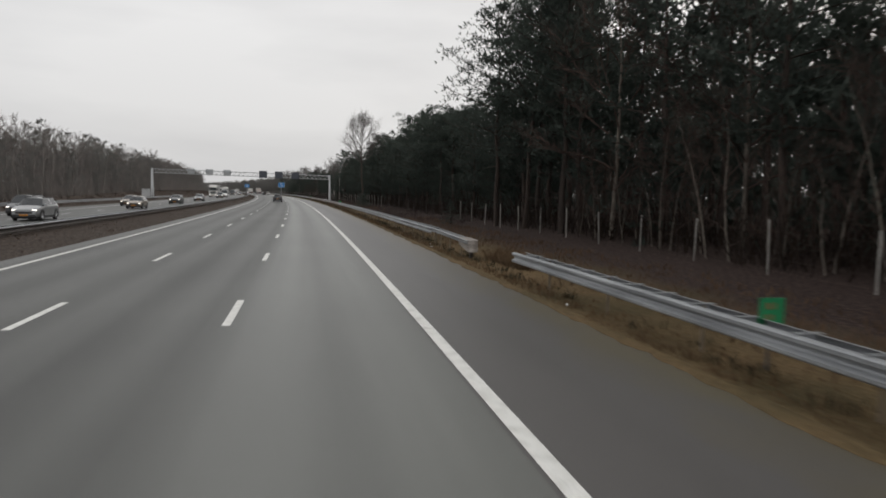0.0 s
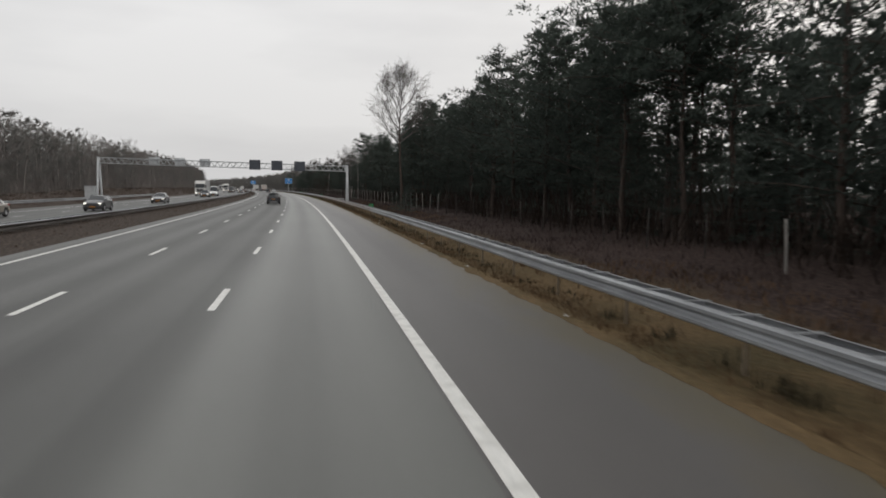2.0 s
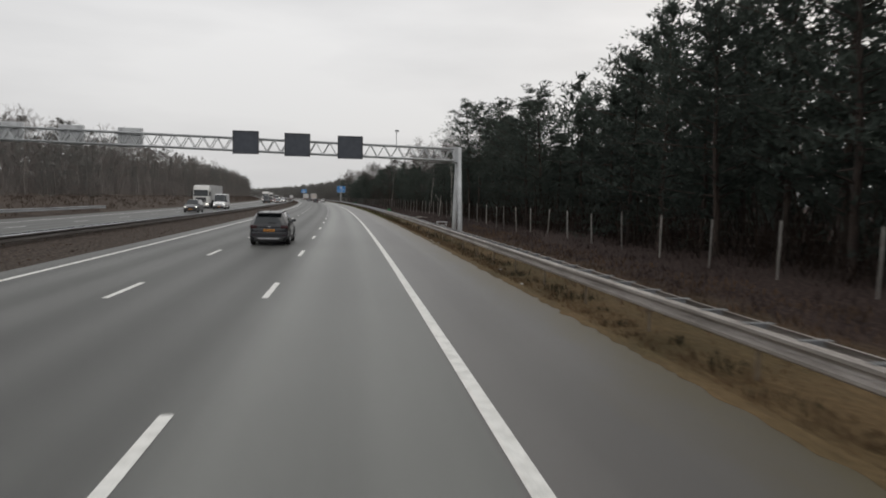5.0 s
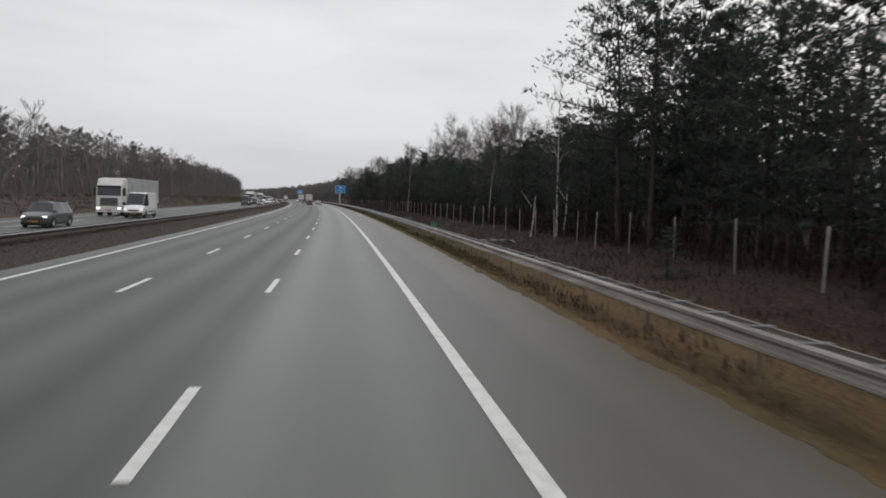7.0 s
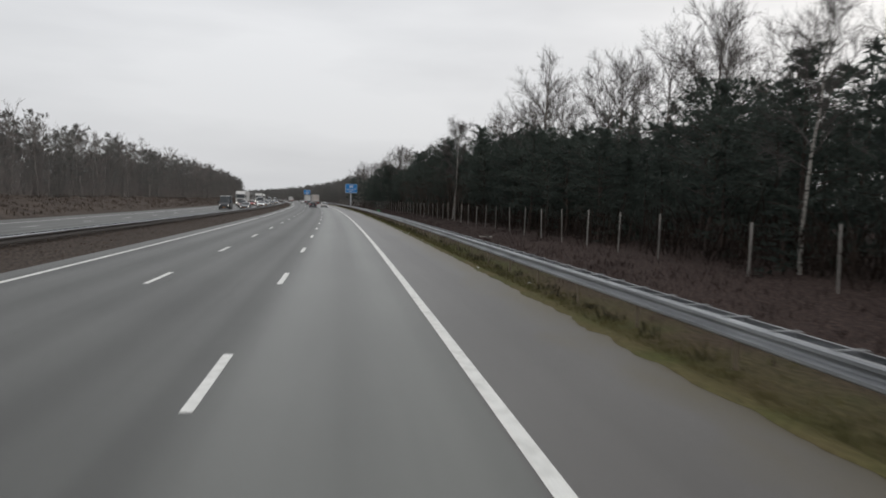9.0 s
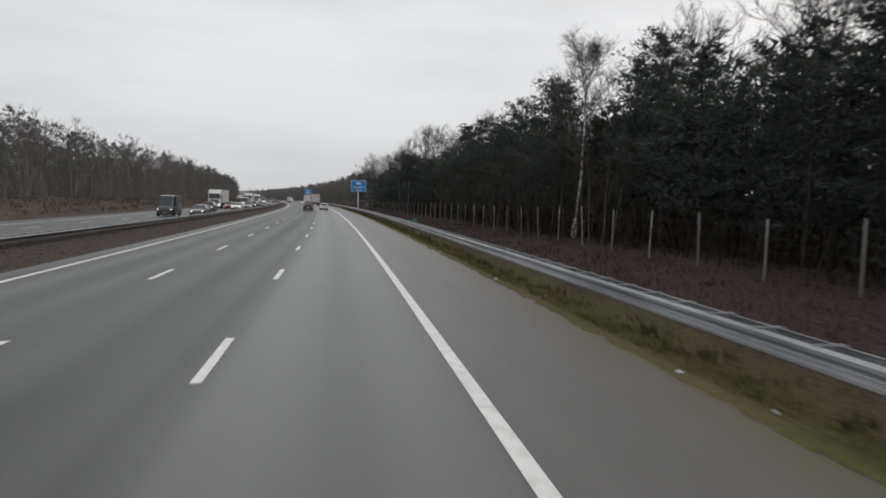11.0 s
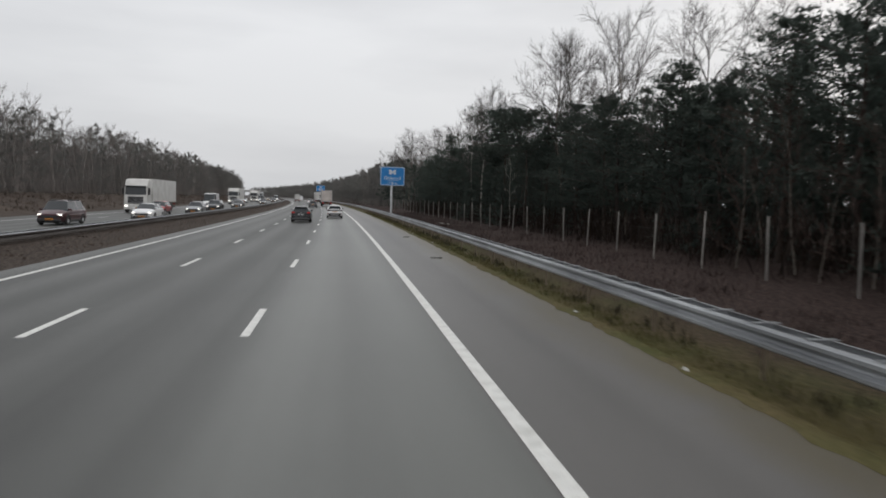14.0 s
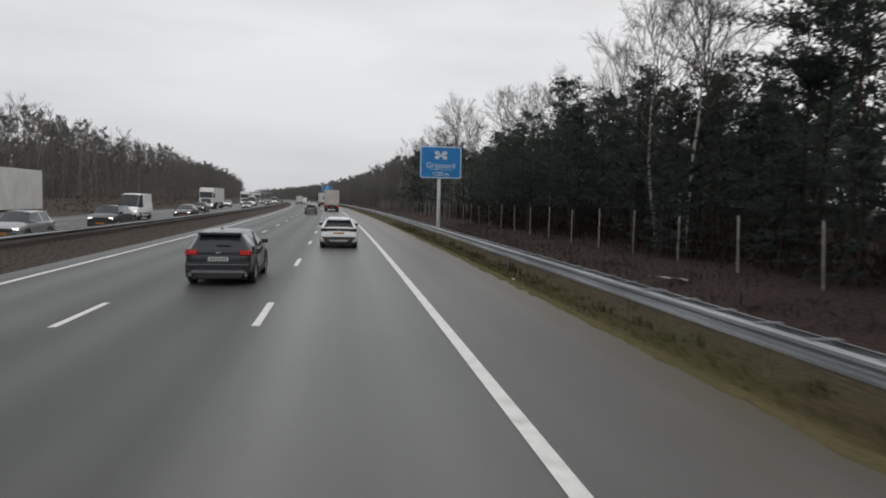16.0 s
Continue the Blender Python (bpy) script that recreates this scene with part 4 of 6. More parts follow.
for k, (s, d, size) in enumerate(((250, 17.5, 0.78), (256, 21, 0.95), (263, 17.5, 0.82), (270, 21, 0.95), (277, 18, 0.84), (286, 17, 0.85), (298, 18, 0.88), (240, 19.5, 0.72), (246, 20, 0.78), (253, 19, 0.97), (259, 20, 0.95), (266, 19, 0.93), (281, 19, 0.95), (292, 20, 0.95), (305, 19, 0.92), (318, 17, 0.72), (325, 18, 0.76), (339, 15.5, 0.84), (347, 17, 0.84),
                                  (360, 17.5, 0.82), (365, 16, 0.86), (373, 16, 0.96), (378, 17, 0.9), (383.5, 15.2, 1.02), (425, 17, 0.92), (436, 15.8, 0.92), (447, 17, 0.95),
                                  (455, 16, 1.0), (478, 17, 1.05), (489, 16, 0.95), (503, 17, 1.05), (517, 16, 1.0), (530, 17, 1.05))):
    plant("bare_tree", BARES[k % 3], s, d, size, BARE_LABEL, "tree", "trees of the wood")
young = {"pine": [], "bare": [], "spruce": []}
for _ in range(70):
    young["spruce"].append((rng.randrange(2), rng.uniform(-8, 470), rng.uniform(12.8, 18.0), rng.uniform(0.16, 0.50), rng.uniform(0, 6.28)))
for k, (s, d, size) in enumerate(((404.4, 12.1, 0.32), (406.9, 12.2, 0.30), (410.0, 12.1, 0.34), (395.5, 12.7, 0.34), (399, 12.6, 0.32), (391.4, 12.4, 0.28), (235.8, 12.4, 0.22))):
    plant("spruce", MID_SPRUCES[k % 2], s, d, size * 1.15, "young dark spruce at the foot of the wood", "tree", "trees of the wood")
deep_wood("young_spruces", young, "dark young spruces crowding under the pines")
low = {"pine": [], "bare": [], "spruce": []}
for _ in range(200):
    low["spruce"].append((rng.randrange(2), rng.uniform(40, 620), rng.uniform(-46, -38.5), rng.uniform(0.25, 0.52), rng.uniform(0, 6.28)))
deep_wood("thicket", low, "dense haze-paled thicket along the wood across the motorway", pale=True)
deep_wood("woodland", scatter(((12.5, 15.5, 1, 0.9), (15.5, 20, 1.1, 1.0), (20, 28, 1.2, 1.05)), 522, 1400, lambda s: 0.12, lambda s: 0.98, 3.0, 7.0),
          "haze-paled pine wood going on along the road", pale=True)
deep_wood("woodland", scatter(((-43, -38, 1, 1.0), ), 622, 1400, lambda s: 0.30, lambda s: 0.88, 3.0, 7.0), "haze-paled wood far along the oncoming carriageway", pale=True)
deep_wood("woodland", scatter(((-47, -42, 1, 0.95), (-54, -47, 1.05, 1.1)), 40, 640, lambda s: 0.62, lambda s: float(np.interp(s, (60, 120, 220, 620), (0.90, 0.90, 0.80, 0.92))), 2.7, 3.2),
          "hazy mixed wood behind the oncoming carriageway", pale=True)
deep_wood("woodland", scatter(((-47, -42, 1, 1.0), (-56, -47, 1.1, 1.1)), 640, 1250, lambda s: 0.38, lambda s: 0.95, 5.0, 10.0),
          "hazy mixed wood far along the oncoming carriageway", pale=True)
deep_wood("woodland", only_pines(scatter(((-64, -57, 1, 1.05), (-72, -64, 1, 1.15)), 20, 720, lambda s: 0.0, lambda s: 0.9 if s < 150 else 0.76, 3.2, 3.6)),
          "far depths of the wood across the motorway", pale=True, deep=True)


# ---- undergrowth and grass ----
def tufts(name, count, spot, height, blades, spread, mat, label, category, wide=0.03, seed=3, droop=0.5):
    """Very many small plants as one mesh of narrow blades."""
    r = random.Random(seed)
    v, f = [], []
    for _ in range(count):
        s, d = spot(r)
        p = place(s, d, terrain(s, d) - 0.02)
        h = height(r, s, d)
        for _ in range(blades):
            a = r.uniform(0, 6.283)
            b = p + Vector((r.gauss(0, spread), r.gauss(0, spread), 0))
            out = Vector((math.cos(a), math.sin(a), 0))
            side = Vector((-out.y, out.x, 0)) * wide * r.uniform(0.6, 1.4) * 0.5
            tip = b + out * h * droop * r.uniform(0.2, 1.2) + Vector((0, 0, h * r.uniform(0.6, 1.1)))
            mid = b.lerp(tip, 0.55) + Vector((0, 0, h * 0.12))
            i = len(v)
            v += [b - side, b + side, mid + side * 0.8, tip, mid - side * 0.8]
            f += [(i, i + 1, i + 2, i + 4), (i + 4, i + 2, i + 3)]
    ob = raw_mesh(name, v, f, mat)
    return tagged(ob, label, category, kind="stuff")


def verge_spot(s0, s1):
    return lambda r: (r.uniform(s0, s1), 2.82 + abs(r.gauss(0, 0.5)) + r.uniform(0, 0.5))


tufts("verge_grass", 5200, verge_spot(4, 208), lambda r, s, d: r.uniform(0.05, 0.16) * (1 if d > 3.3 else 0.6),
      5, 0.10, GRASS_DRY, "short pale brown grass along the hard shoulder", "grass", 0.022, 3)
tufts("verge_grass", 8000, verge_spot(198, 450), lambda r, s, d: r.uniform(0.05, 0.16) * (1 if d > 3.3 else 0.6),
      5, 0.10, GRASS, "short green-brown winter grass along the hard shoulder", "grass", 0.022, 13)
tufts("dry_grass", 3500, lambda r: (r.uniform(4, 75) if r.random() < 0.5 else r.uniform(105, 185), r.uniform(4.9, 9.8)), lambda r, s, d: r.uniform(0.10, 0.26), 5, 0.20, GRASS_TAN,
      "dull brown dead grass behind the guard rail", "grass", 0.03, 4)
tufts("bracken", 4600, lambda r: (r.uniform(60, 450), min(13.5, 7.0 + abs(r.gauss(2.6, 2.4)))), lambda r, s, d: r.uniform(0.10, 0.32), 6, 0.28, SCRUB,
      "dark brown dead bracken and heather before the wood", "undergrowth", 0.028, 5, 0.9)
tufts("heather", 5200, lambda r: (r.uniform(70, 450), r.uniform(4.9, 9.5)), lambda r, s, d: r.uniform(0.06, 0.22), 6, 0.24, HEATHER,
      "faded purple-brown heather behind the guard rail", "undergrowth", 0.022, 25, 1.0)
# dark clumps of blades every 1.8 m below the rail
tufts("tussock", 900, lambda r: (1.8 * int(r.uniform(3, 250)) + r.gauss(0, 0.28), 4.0 + r.gauss(0, 0.20)), lambda r, s, d: r.uniform(0.10, 0.30), 10, 0.12, GRASS_DARK,
      "dark clumps of blades at intervals under the guard rail", "grass", 0.02, 26, 0.8)
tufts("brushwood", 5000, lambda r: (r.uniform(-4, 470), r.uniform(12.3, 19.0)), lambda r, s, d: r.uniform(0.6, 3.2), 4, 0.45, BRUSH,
      "leafless brushwood under the pines, darkened for canopy shade", "undergrowth", 0.055, 6, 0.8)
tufts("median_grass", 4000, lambda r: (r.uniform(5, 470), r.uniform(-15.3, -11.8)), lambda r, s, d: r.uniform(0.03, 0.08) if d > -14.2 else r.uniform(0.08, 0.22), 4, 0.16, GRASS_BROWN,
      "sparse dead grass on the median", "grass", 0.05, 7)
tufts("bracken", 3200, lambda r: (r.uniform(30, 640), r.uniform(-39, -31)), lambda r, s, d: r.uniform(0.15, 0.45), 5, 0.3, SCRUB_PALE,
      "brown dead grass and bracken beyond the oncoming carriageway", "undergrowth", 0.08, 8, 0.8)
tufts("brushwood", 6500, lambda r: (r.uniform(30, 760), r.uniform(-50, -39)), lambda r, s, d: r.uniform(0.6, 4.6), 7, 0.9, HAZE_TWIG,
      "haze-paled grey-brown brushwood at the edge of the far wood", "undergrowth", 0.04, 9, 1.0)

tufts("dry_grass", 340, lambda r: (r.uniform(27.5, 31.5), r.uniform(4.6, 5.7)), lambda r, s, d: r.uniform(0.2, 0.48), 9, 0.16, GRASS_DRY,
      "mound of tall dry grass beside the rail's end", "grass", 0.03, 14, 0.7)
for s, d, size in ((124.0, 8.6, 0.20), (126.6, 9.3, 0.26), (129.0, 8.3, 0.17), (61, 9.4, 0.16), (191, 9.2, 0.15)):
    plant("shrub", MID_SPRUCES[int(s) % 2], s, d, size, "low dark evergreen shrub before the fence", "shrub", "shrubs before the fence")


# ---- guard rails ----
def beam_profile(face, top, side, tall=0.315):
    """Cross-section of a W-shaped rail: (d, z) down its face; side is +1 when the road lies at smaller d."""
    return [(face + side * a, top - b * tall / 0.315) for a, b in ((0.085, 0.0), (0.03, 0.006), (0.0, 0.030), (0.0, 0.082), (0.068, 0.128), (0.08, 0.158),
                                                    (0.068, 0.19), (0.0, 0.235), (0.0, 0.285), (0.03, 0.309), (0.085, 0.315))]


def rail_beam(s0, s1, centre, offset, top, parent, shift, tall=0.315, drop=lambda s: 0.0, mat=None):
    """One W-beam with thickness, following the road; shift(s) moves it sideways."""
    side = 1 if offset < 0 else -1
    outer = beam_profile(offset, top, side, tall)
    ring = outer + [(d + side * 0.012, z) for d, z in reversed(outer)]
    n = max(2, int((s1 - s0) / 4))
    verts, faces, c = [], [], len(ring)
    for i in range(n + 1):
        s = s0 + (s1 - s0) * i / n
        wave = 0.012 * noise.noise(Vector((s * 0.09, centre, 0)))
        for d, z in ring:
            verts.append(place(s, centre + d + shift(s), z + wave + drop(s)))
    for i in range(n):
        for j in range(c):
            k = (j + 1) % c
            faces.append((i * c + j, i * c + k, (i + 1) * c + k, (i + 1) * c + j))
    faces += [tuple(range(c)), tuple(n * c + j for j in reversed(range(c)))]
    ob = raw_mesh("rail_beam", verts, faces, [mat or ZINC, ZINC], parent)
    if mat is ZINC_GRIMY_SHADE:
        # upper faces in bright steel: skylight on the flange, put in as colour
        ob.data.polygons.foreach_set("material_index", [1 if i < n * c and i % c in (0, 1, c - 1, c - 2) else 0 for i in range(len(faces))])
    return ob


def shared(name, bm, mat):
    me = bpy.data.meshes.new(name)
    bm.to_mesh(me)
    bm.free()
    me.materials.append(mat)
    return me


bm = boxed(0.0, 0.055, -0.018, 0.018, -0.5, 0.70, 0.006)
RAIL_POST = shared("post", bm, POST_STEEL)
bm = boxed(-0.36, 0.36, -0.035, 0.035, 0.0, 0.012)
box(bm, -0.36, 0.36, 0.025, 0.035, -0.05, 0.0)
box(bm, -0.36, 0.36, -0.035, -0.025, -0.05, 0.0)
RAIL_SPACER = shared("spacer", bm, ZINC)
bm = boxed(-0.20, 0.22, -0.03, 0.03, 0.004, 0.018)
box(bm, -0.14, 0.14, -0.006, 0.006, -0.10, 0.004)
RAIL_BRACKET = shared("bracket", bm, ZINC)


def guard_rail(s0, s1, centre, label, posts_to, gap=1.2, half=0.40, top=0.76, shift=lambda s: 0.0, narrow=False, mat=None):
    rail = thing("guard_rail", None, label, "guard rail", kind="structure")
    for side in (-half, half):
        rail_beam(s0, s1, centre, side, top, rail, shift, 0.29 if narrow else 0.315, mat=mat)
    s, k = s0 + 0.15, 0
    while s < min(s1, posts_to):
        a = new("bracket", RAIL_BRACKET) if narrow else new("spacer", RAIL_SPACER)
        a.parent = rail
        a.matrix_basis = stand(s, centre + shift(s), top + 0.003)
        if k % 3 == 0:
            p = new("post", RAIL_POST)
            p.parent = rail
            p.matrix_basis = stand(s, centre + shift(s), 0)
        s += gap
        k += 1
    return rail


def joined_brackets(s0, s1, centre, top, rail):
    """The brackets further along, as one mesh."""
    verts, faces = [], []
    for i in range(int((s1 - s0) / 1.2)):
        m = stand(s0 + 1.2 * i, centre, top + 0.003)
        base = len(verts)
        verts += [m @ v.co for v in RAIL_BRACKET.vertices]
        faces += [tuple(base + k for k in p.vertices) for p in RAIL_BRACKET.polygons]
    tagged(raw_mesh("bracket", verts, faces, ZINC, rail), kind="stuff")


RAIL_D = 3.98
guard_rail(-60, 25.5, RAIL_D, "galvanised steel guard rail ending at a gap", 24.9, half=0.23, top=0.715, narrow=True)
lead = guard_rail(38.9, 112.5, RAIL_D, "galvanised steel guard rail along the hard shoulder", 112.5, half=0.23, top=0.76, narrow=True)
guard_rail(112.5, 213.3, RAIL_D, "sand-stained steel guard rail along the hard shoulder", 213.3, half=0.23, top=0.76, narrow=True, mat=ZINC_WARM)
rail = guard_rail(213.3, 1300, RAIL_D, "galvanised steel guard rail along the hard shoulder", 390, half=0.23, top=0.76, narrow=True)
joined_brackets(390.05, 520, RAIL_D, 0.76, rail)
for s in np.arange(391.25, 470, 3.6).tolist():
    p = new("post", RAIL_POST)
    p.parent = rail
    p.matrix_basis = stand(s, RAIL_D, 0)
# the lower, half-height lead-in from the terminal
rail_beam(31.5, 39.0, RAIL_D, -0.21, 0.755, lead, lambda s: 0.0, 0.15, lambda s: -0.10 * max(0.0, (39.0 - s) / 7.5))
rail_beam(31.5, 39.0, RAIL_D, 0.21, 0.755, lead, lambda s: 0.0, 0.15, lambda s: -0.10 * max(0.0, (39.0 - s) / 7.5))
for s in (33.4, 35.6, 37.8):
    p = new("post", RAIL_POST)
    p.parent = lead
    p.matrix_basis = stand(s, RAIL_D, -0.08)
median_rail = guard_rail(-20, 1300, -14.0, "double-sided galvanised steel guard rail on the median", 345, half=0.24, mat=ZINC_GRIMY_SHADE, narrow=True)
joined_brackets(345.4, 560, -14.0, 0.76, median_rail)
guard_rail(-60, 215, -30.6, "galvanised guard rail beyond the oncoming carriageway", -50, gap=4.8, half=0.2)

# rounded end piece where the rail begins again
end_piece = thing("rail_terminal", stand(31.5, RAIL_D + 0.04, 0), "grey boxed end terminal of a guard rail", "rail terminal")
bm = bmesh.new()
for i in range(9):
    a = math.pi * i / 8
    x, y = -0.19 * math.cos(a), -0.22 * math.sin(a)
    for z in (0.22, 0.66):
        bm.verts.new((x, y, z))
bm.verts.ensure_lookup_table()
for i in range(8):
    bm.faces.new([bm.verts[j] for j in (2 * i, 2 * i + 2, 2 * i + 3, 2 * i + 1)])
bm.verts.new((-0.21, 1.5, 0.42)), bm.verts.new((-0.21, 1.5, 0.68)), bm.verts.new((0.21, 1.5, 0.42)), bm.verts.new((0.21, 1.5, 0.68))
bm.verts.ensure_lookup_table()
for f in ((18, 0, 1, 19), (16, 20, 21, 17), tuple([2 * i + 1 for i in range(9)] + [21, 19])):
    bm.faces.new([bm.verts[j] for j in f])
part("shell", bm, ZINC_WARM, end_piece)
part("post", boxed(-0.06, 0.06, 0.2, 0.32, -0.3, 0.6, 0.01), ZINC_DARK, end_piece)

# ---- wildlife fence ----
fence = thing("fence", None, "wire fence on grey wooden posts before the wood", "fence", kind="structure")
v, f = [], []
tube_into(v, f, [Vector((0, 0, -0.4)), Vector((0.005, 0, 0.8)), Vector((0, 0.004, 1.86))], [0.034, 0.033, 0.030], 8)
POST, POST_DARK = mesh_from("post", v, f, WOODEN, True), mesh_from("post", v, f, WOODEN_DARK, True)
FENCE_D = 11.3
spots = []
for s0, s1, step, tall in ((-8.4, 23, 4.12, 0.82), (24.6, 65, 4.12, 0.82), (65.6, 110, 4.1, 0.85), (112.5, 180, 4.15, 0.95), (181.6, 206, 4.4, 1.0), (206.5, 237, 4.23, 1.0), (242.7, 271, 4.25, 1.03), (273.1, 312, 4.1, 1.07), (314.3, 345, 4.12, 1.07), (346.8, 393, 4.04, 1.07), (395.0, 560, 4.36, 1.05)):
    spots += [(s, tall) for s in np.arange(s0, s1, step).tolist()]
for s, tall in spots:
    # posts from s = 70 to 117 are darker
    p = new("post", POST_DARK if 70 < s < 117 else POST)
    p.parent = fence
    base = place(s, FENCE_D + 0.25 * noise.noise(Vector((s * 0.02, 5, 0))), terrain(s, FENCE_D))
    p.matrix_basis = pose(base.x, base.y, base.z, rng.uniform(-2.5, 2.5), rng.uniform(-2.5, 2.5), rng.uniform(0, 360))
    p.scale = (rng.uniform(0.85, 1.15), rng.uniform(0.85, 1.15), tall * rng.uniform(0.96, 1.03))
for z in (0.15, 0.5, 0.9, 1.3, 1.7):
    pts = [place(s, FENCE_D + 0.25 * noise.noise(Vector((s * 0.02, 5, 0))) - 0.06, terrain(s, FENCE_D) + z + 0.02 * math.sin(s)) for s in range(-10, 480, 4)]
    v, f = [], []
    tube_into(v, f, pts, [0.0018] * len(pts), 3, False)
    raw_mesh("wire", v, f, WIRE, fence)

# ---- gantry with matrix signs ----
DARK_PANEL = material("matt black sign face", (0.055, 0.062, 0.078), 0.5, second=(0.07, 0.078, 0.095), scale=3, grain=0.1)
PALE_PANEL = material("light grey sheet metal", (0.56, 0.58, 0.59), 0.5, 0.1, second=(0.46, 0.47, 0.48), scale=2)
GS = 173.0
gantry = thing("sign_gantry", stand(GS, 0, 0), "pale grey lattice gantry spanning both carriageways", "gantry")


def beam_z(d):
    return 5.57 - 0.0195 * (d - 6.3)


def bars(pairs, radius, sides=6):
    v, f = [], []
    for a, b in pairs:
        tube_into(v, f, [Vector(a), Vector(b)], [radius, radius], sides)
    return v, f


for dy in (-0.35, 0.35):
    for dz in (-0.42, 0.42):
        v, f = bars([((6.3, dy, beam_z(6.3) + dz), (-32.0, dy, beam_z(-32.0) + dz))], 0.07)
        raw_mesh("chord", v, f, GANTRY, gantry, smooth=True)
pairs = []
for i in range(40):
    a, b, c = 6.3 - i * 0.9575, 6.3 - (i + 0.5) * 0.9575, 6.3 - (i + 1) * 0.9575
    for dy in (-0.35, 0.35):
        pairs += [((a, dy, beam_z(a) - 0.42), (b, dy, beam_z(b) + 0.42)), ((b, dy, beam_z(b) + 0.42), (c, dy, beam_z(c) - 0.42))]
    pairs.append(((a, -0.35, beam_z(a) - 0.42), (a, 0.35, beam_z(a) - 0.42)))
v, f = bars(pairs, 0.03, 5)
raw_mesh("lattice", v, f, GANTRY, gantry, smooth=True)
for x, legs in ((6.4, ((-0.35, -1.35), (0.35, 1.35))), (-32.0, ((-0.35, -1.4), (0.35, 1.4)))):
    for top_y, foot_y in legs:
        v, f = [], []
        tube_into(v, f, [Vector((x, foot_y, -0.3)), Vector((x, foot_y, 0.3)), Vector((x, top_y, beam_z(x) + 0.5))], [0.17, 0.165, 0.15], 14)
        raw_mesh("column", v, f, GANTRY, gantry, smooth=True)
part("end_plate", boxed(6.05, 6.45, -0.45, 0.45, beam_z(6) - 0.55, beam_z(6) + 0.55, 0.02), GANTRY, gantry)
for d in (-1.37, -4.99, -8.46):
    z = beam_z(d) + 0.12
    sign = part("matrix_sign", boxed(d - 0.85, d + 0.85, -0.72, -0.42, z - 0.77, z + 0.77, 0.05), DARK_PANEL, gantry, "switched-off black matrix sign box")
    rim = bmesh.new()
    for a in ((-0.87, -0.82, -0.79, 0.79), (0.82, 0.87, -0.79, 0.79), (-0.82, 0.82, 0.74, 0.79), (-0.82, 0.82, -0.79, -0.74)):
        box(rim, d + a[0], d + a[1], -0.755, -0.70, z + a[2], z + a[3])
    part("rim", rim, material("charcoal trim", (0.06, 0.062, 0.068), 0.6), sign)
for d in (-16.3, -20.1, -23.95):
    z = beam_z(d) + 0.15
    sign = part("matrix_sign", boxed(d - 0.8, d + 0.8, 0.42, 0.72, z - 0.66, z + 0.66, 0.05), PALE_PANEL, gantry, "pale grey back of a matrix sign box")
    for x in (d - 0.6, d + 0.5):
        part("bracket", boxed(x, x + 0.1, 0.36, 0.42, z - 0.6, z + 0.6), GANTRY, sign)
v, f = bars([((1.9, 0, beam_z(1.9) + 0.4), (1.9, 0, beam_z(1.9) + 1.45)), ((1.9, 0, beam_z(1.9) + 0.5), (1.1, 0, beam_z(1.9) + 0.5))], 0.03)
mast = raw_mesh("camera_mast", v, f, GANTRY, gantry)
part("camera_head", boxed(1.8, 2.06, -0.14, 0.14, beam_z(1.9) + 1.42, beam_z(1.9) + 1.58, 0.03), PALE_PANEL, mast)
CONCRETE = material("grey concrete", (0.36, 0.35, 0.33), 0.9, second=(0.25, 0.245, 0.235), scale=5, grain=0.15, bump=0.3)
for y in (-1.38, 1.38):
    v, f = bars([((6.4, y, -0.3), (6.4, y, 0.10))], 0.32, 12)
    raw_mesh("footing", v, f, CONCRETE, gantry)

cabinet = thing("roadside_cabinet", stand(176.4, 5.75, terrain(176.4, 5.75)), "small white-framed open box behind the guard rail", "cabinet")
frame_bm = bmesh.new()
for x in (-0.36, 0.33):
    for y in (-0.28, 0.25):
        box(frame_bm, x, x + 0.03, y, y + 0.03, 0, 0.72)
for z in (0.66,):
    box(frame_bm, -0.39, 0.39, -0.31, -0.27, z, z + 0.06)
    box(frame_bm, -0.39, 0.39, 0.27, 0.31, z, z + 0.06)
    box(frame_bm, -0.39, -0.35, -0.27, 0.27, z, z + 0.06)
    box(frame_bm, 0.35, 0.39, -0.27, 0.27, z, z + 0.06)
part("frame", frame_bm, PALE_PANEL, cabinet)
part("box", boxed(-0.2, 0.2, -0.16, 0.16, 0.0, 0.46, 0.02), GANTRY, cabinet)
cabinet = thing("roadside_cabinet", stand(173.5, -33.4, terrain(173.5, -33.4)), "white metal cabinet beside the gantry column", "cabinet")
part("body", boxed(-0.80, 0.80, -0.4, 0.4, -0.1, 1.80, 0.02), PALE_PANEL, cabinet)
part("lid", boxed(-0.86, 0.86, -0.46, 0.46, 1.803, 1.88, 0.015), GANTRY, cabinet)
for x in (-0.39, 0.39):
    part("door", boxed(x - 0.36, x + 0.36, -0.418, -0.403, 0.05, 1.72, 0.004), PALE_PANEL, cabinet)

# ---- distance posts: small green plates on short posts ----
GREEN = material("green retroreflective sheet", (0.015, 0.22, 0.09), 0.4, second=(0.012, 0.17, 0.07), scale=2)
WHITE_FILM = material("white retroreflective film", (0.75, 0.77, 0.76), 0.4, second=(0.68, 0.70, 0.69), scale=3)
RUST_MARK = material("faded orange figures", (0.20, 0.12, 0.05), 0.6, second=(0.12, 0.13, 0.06), scale=6)
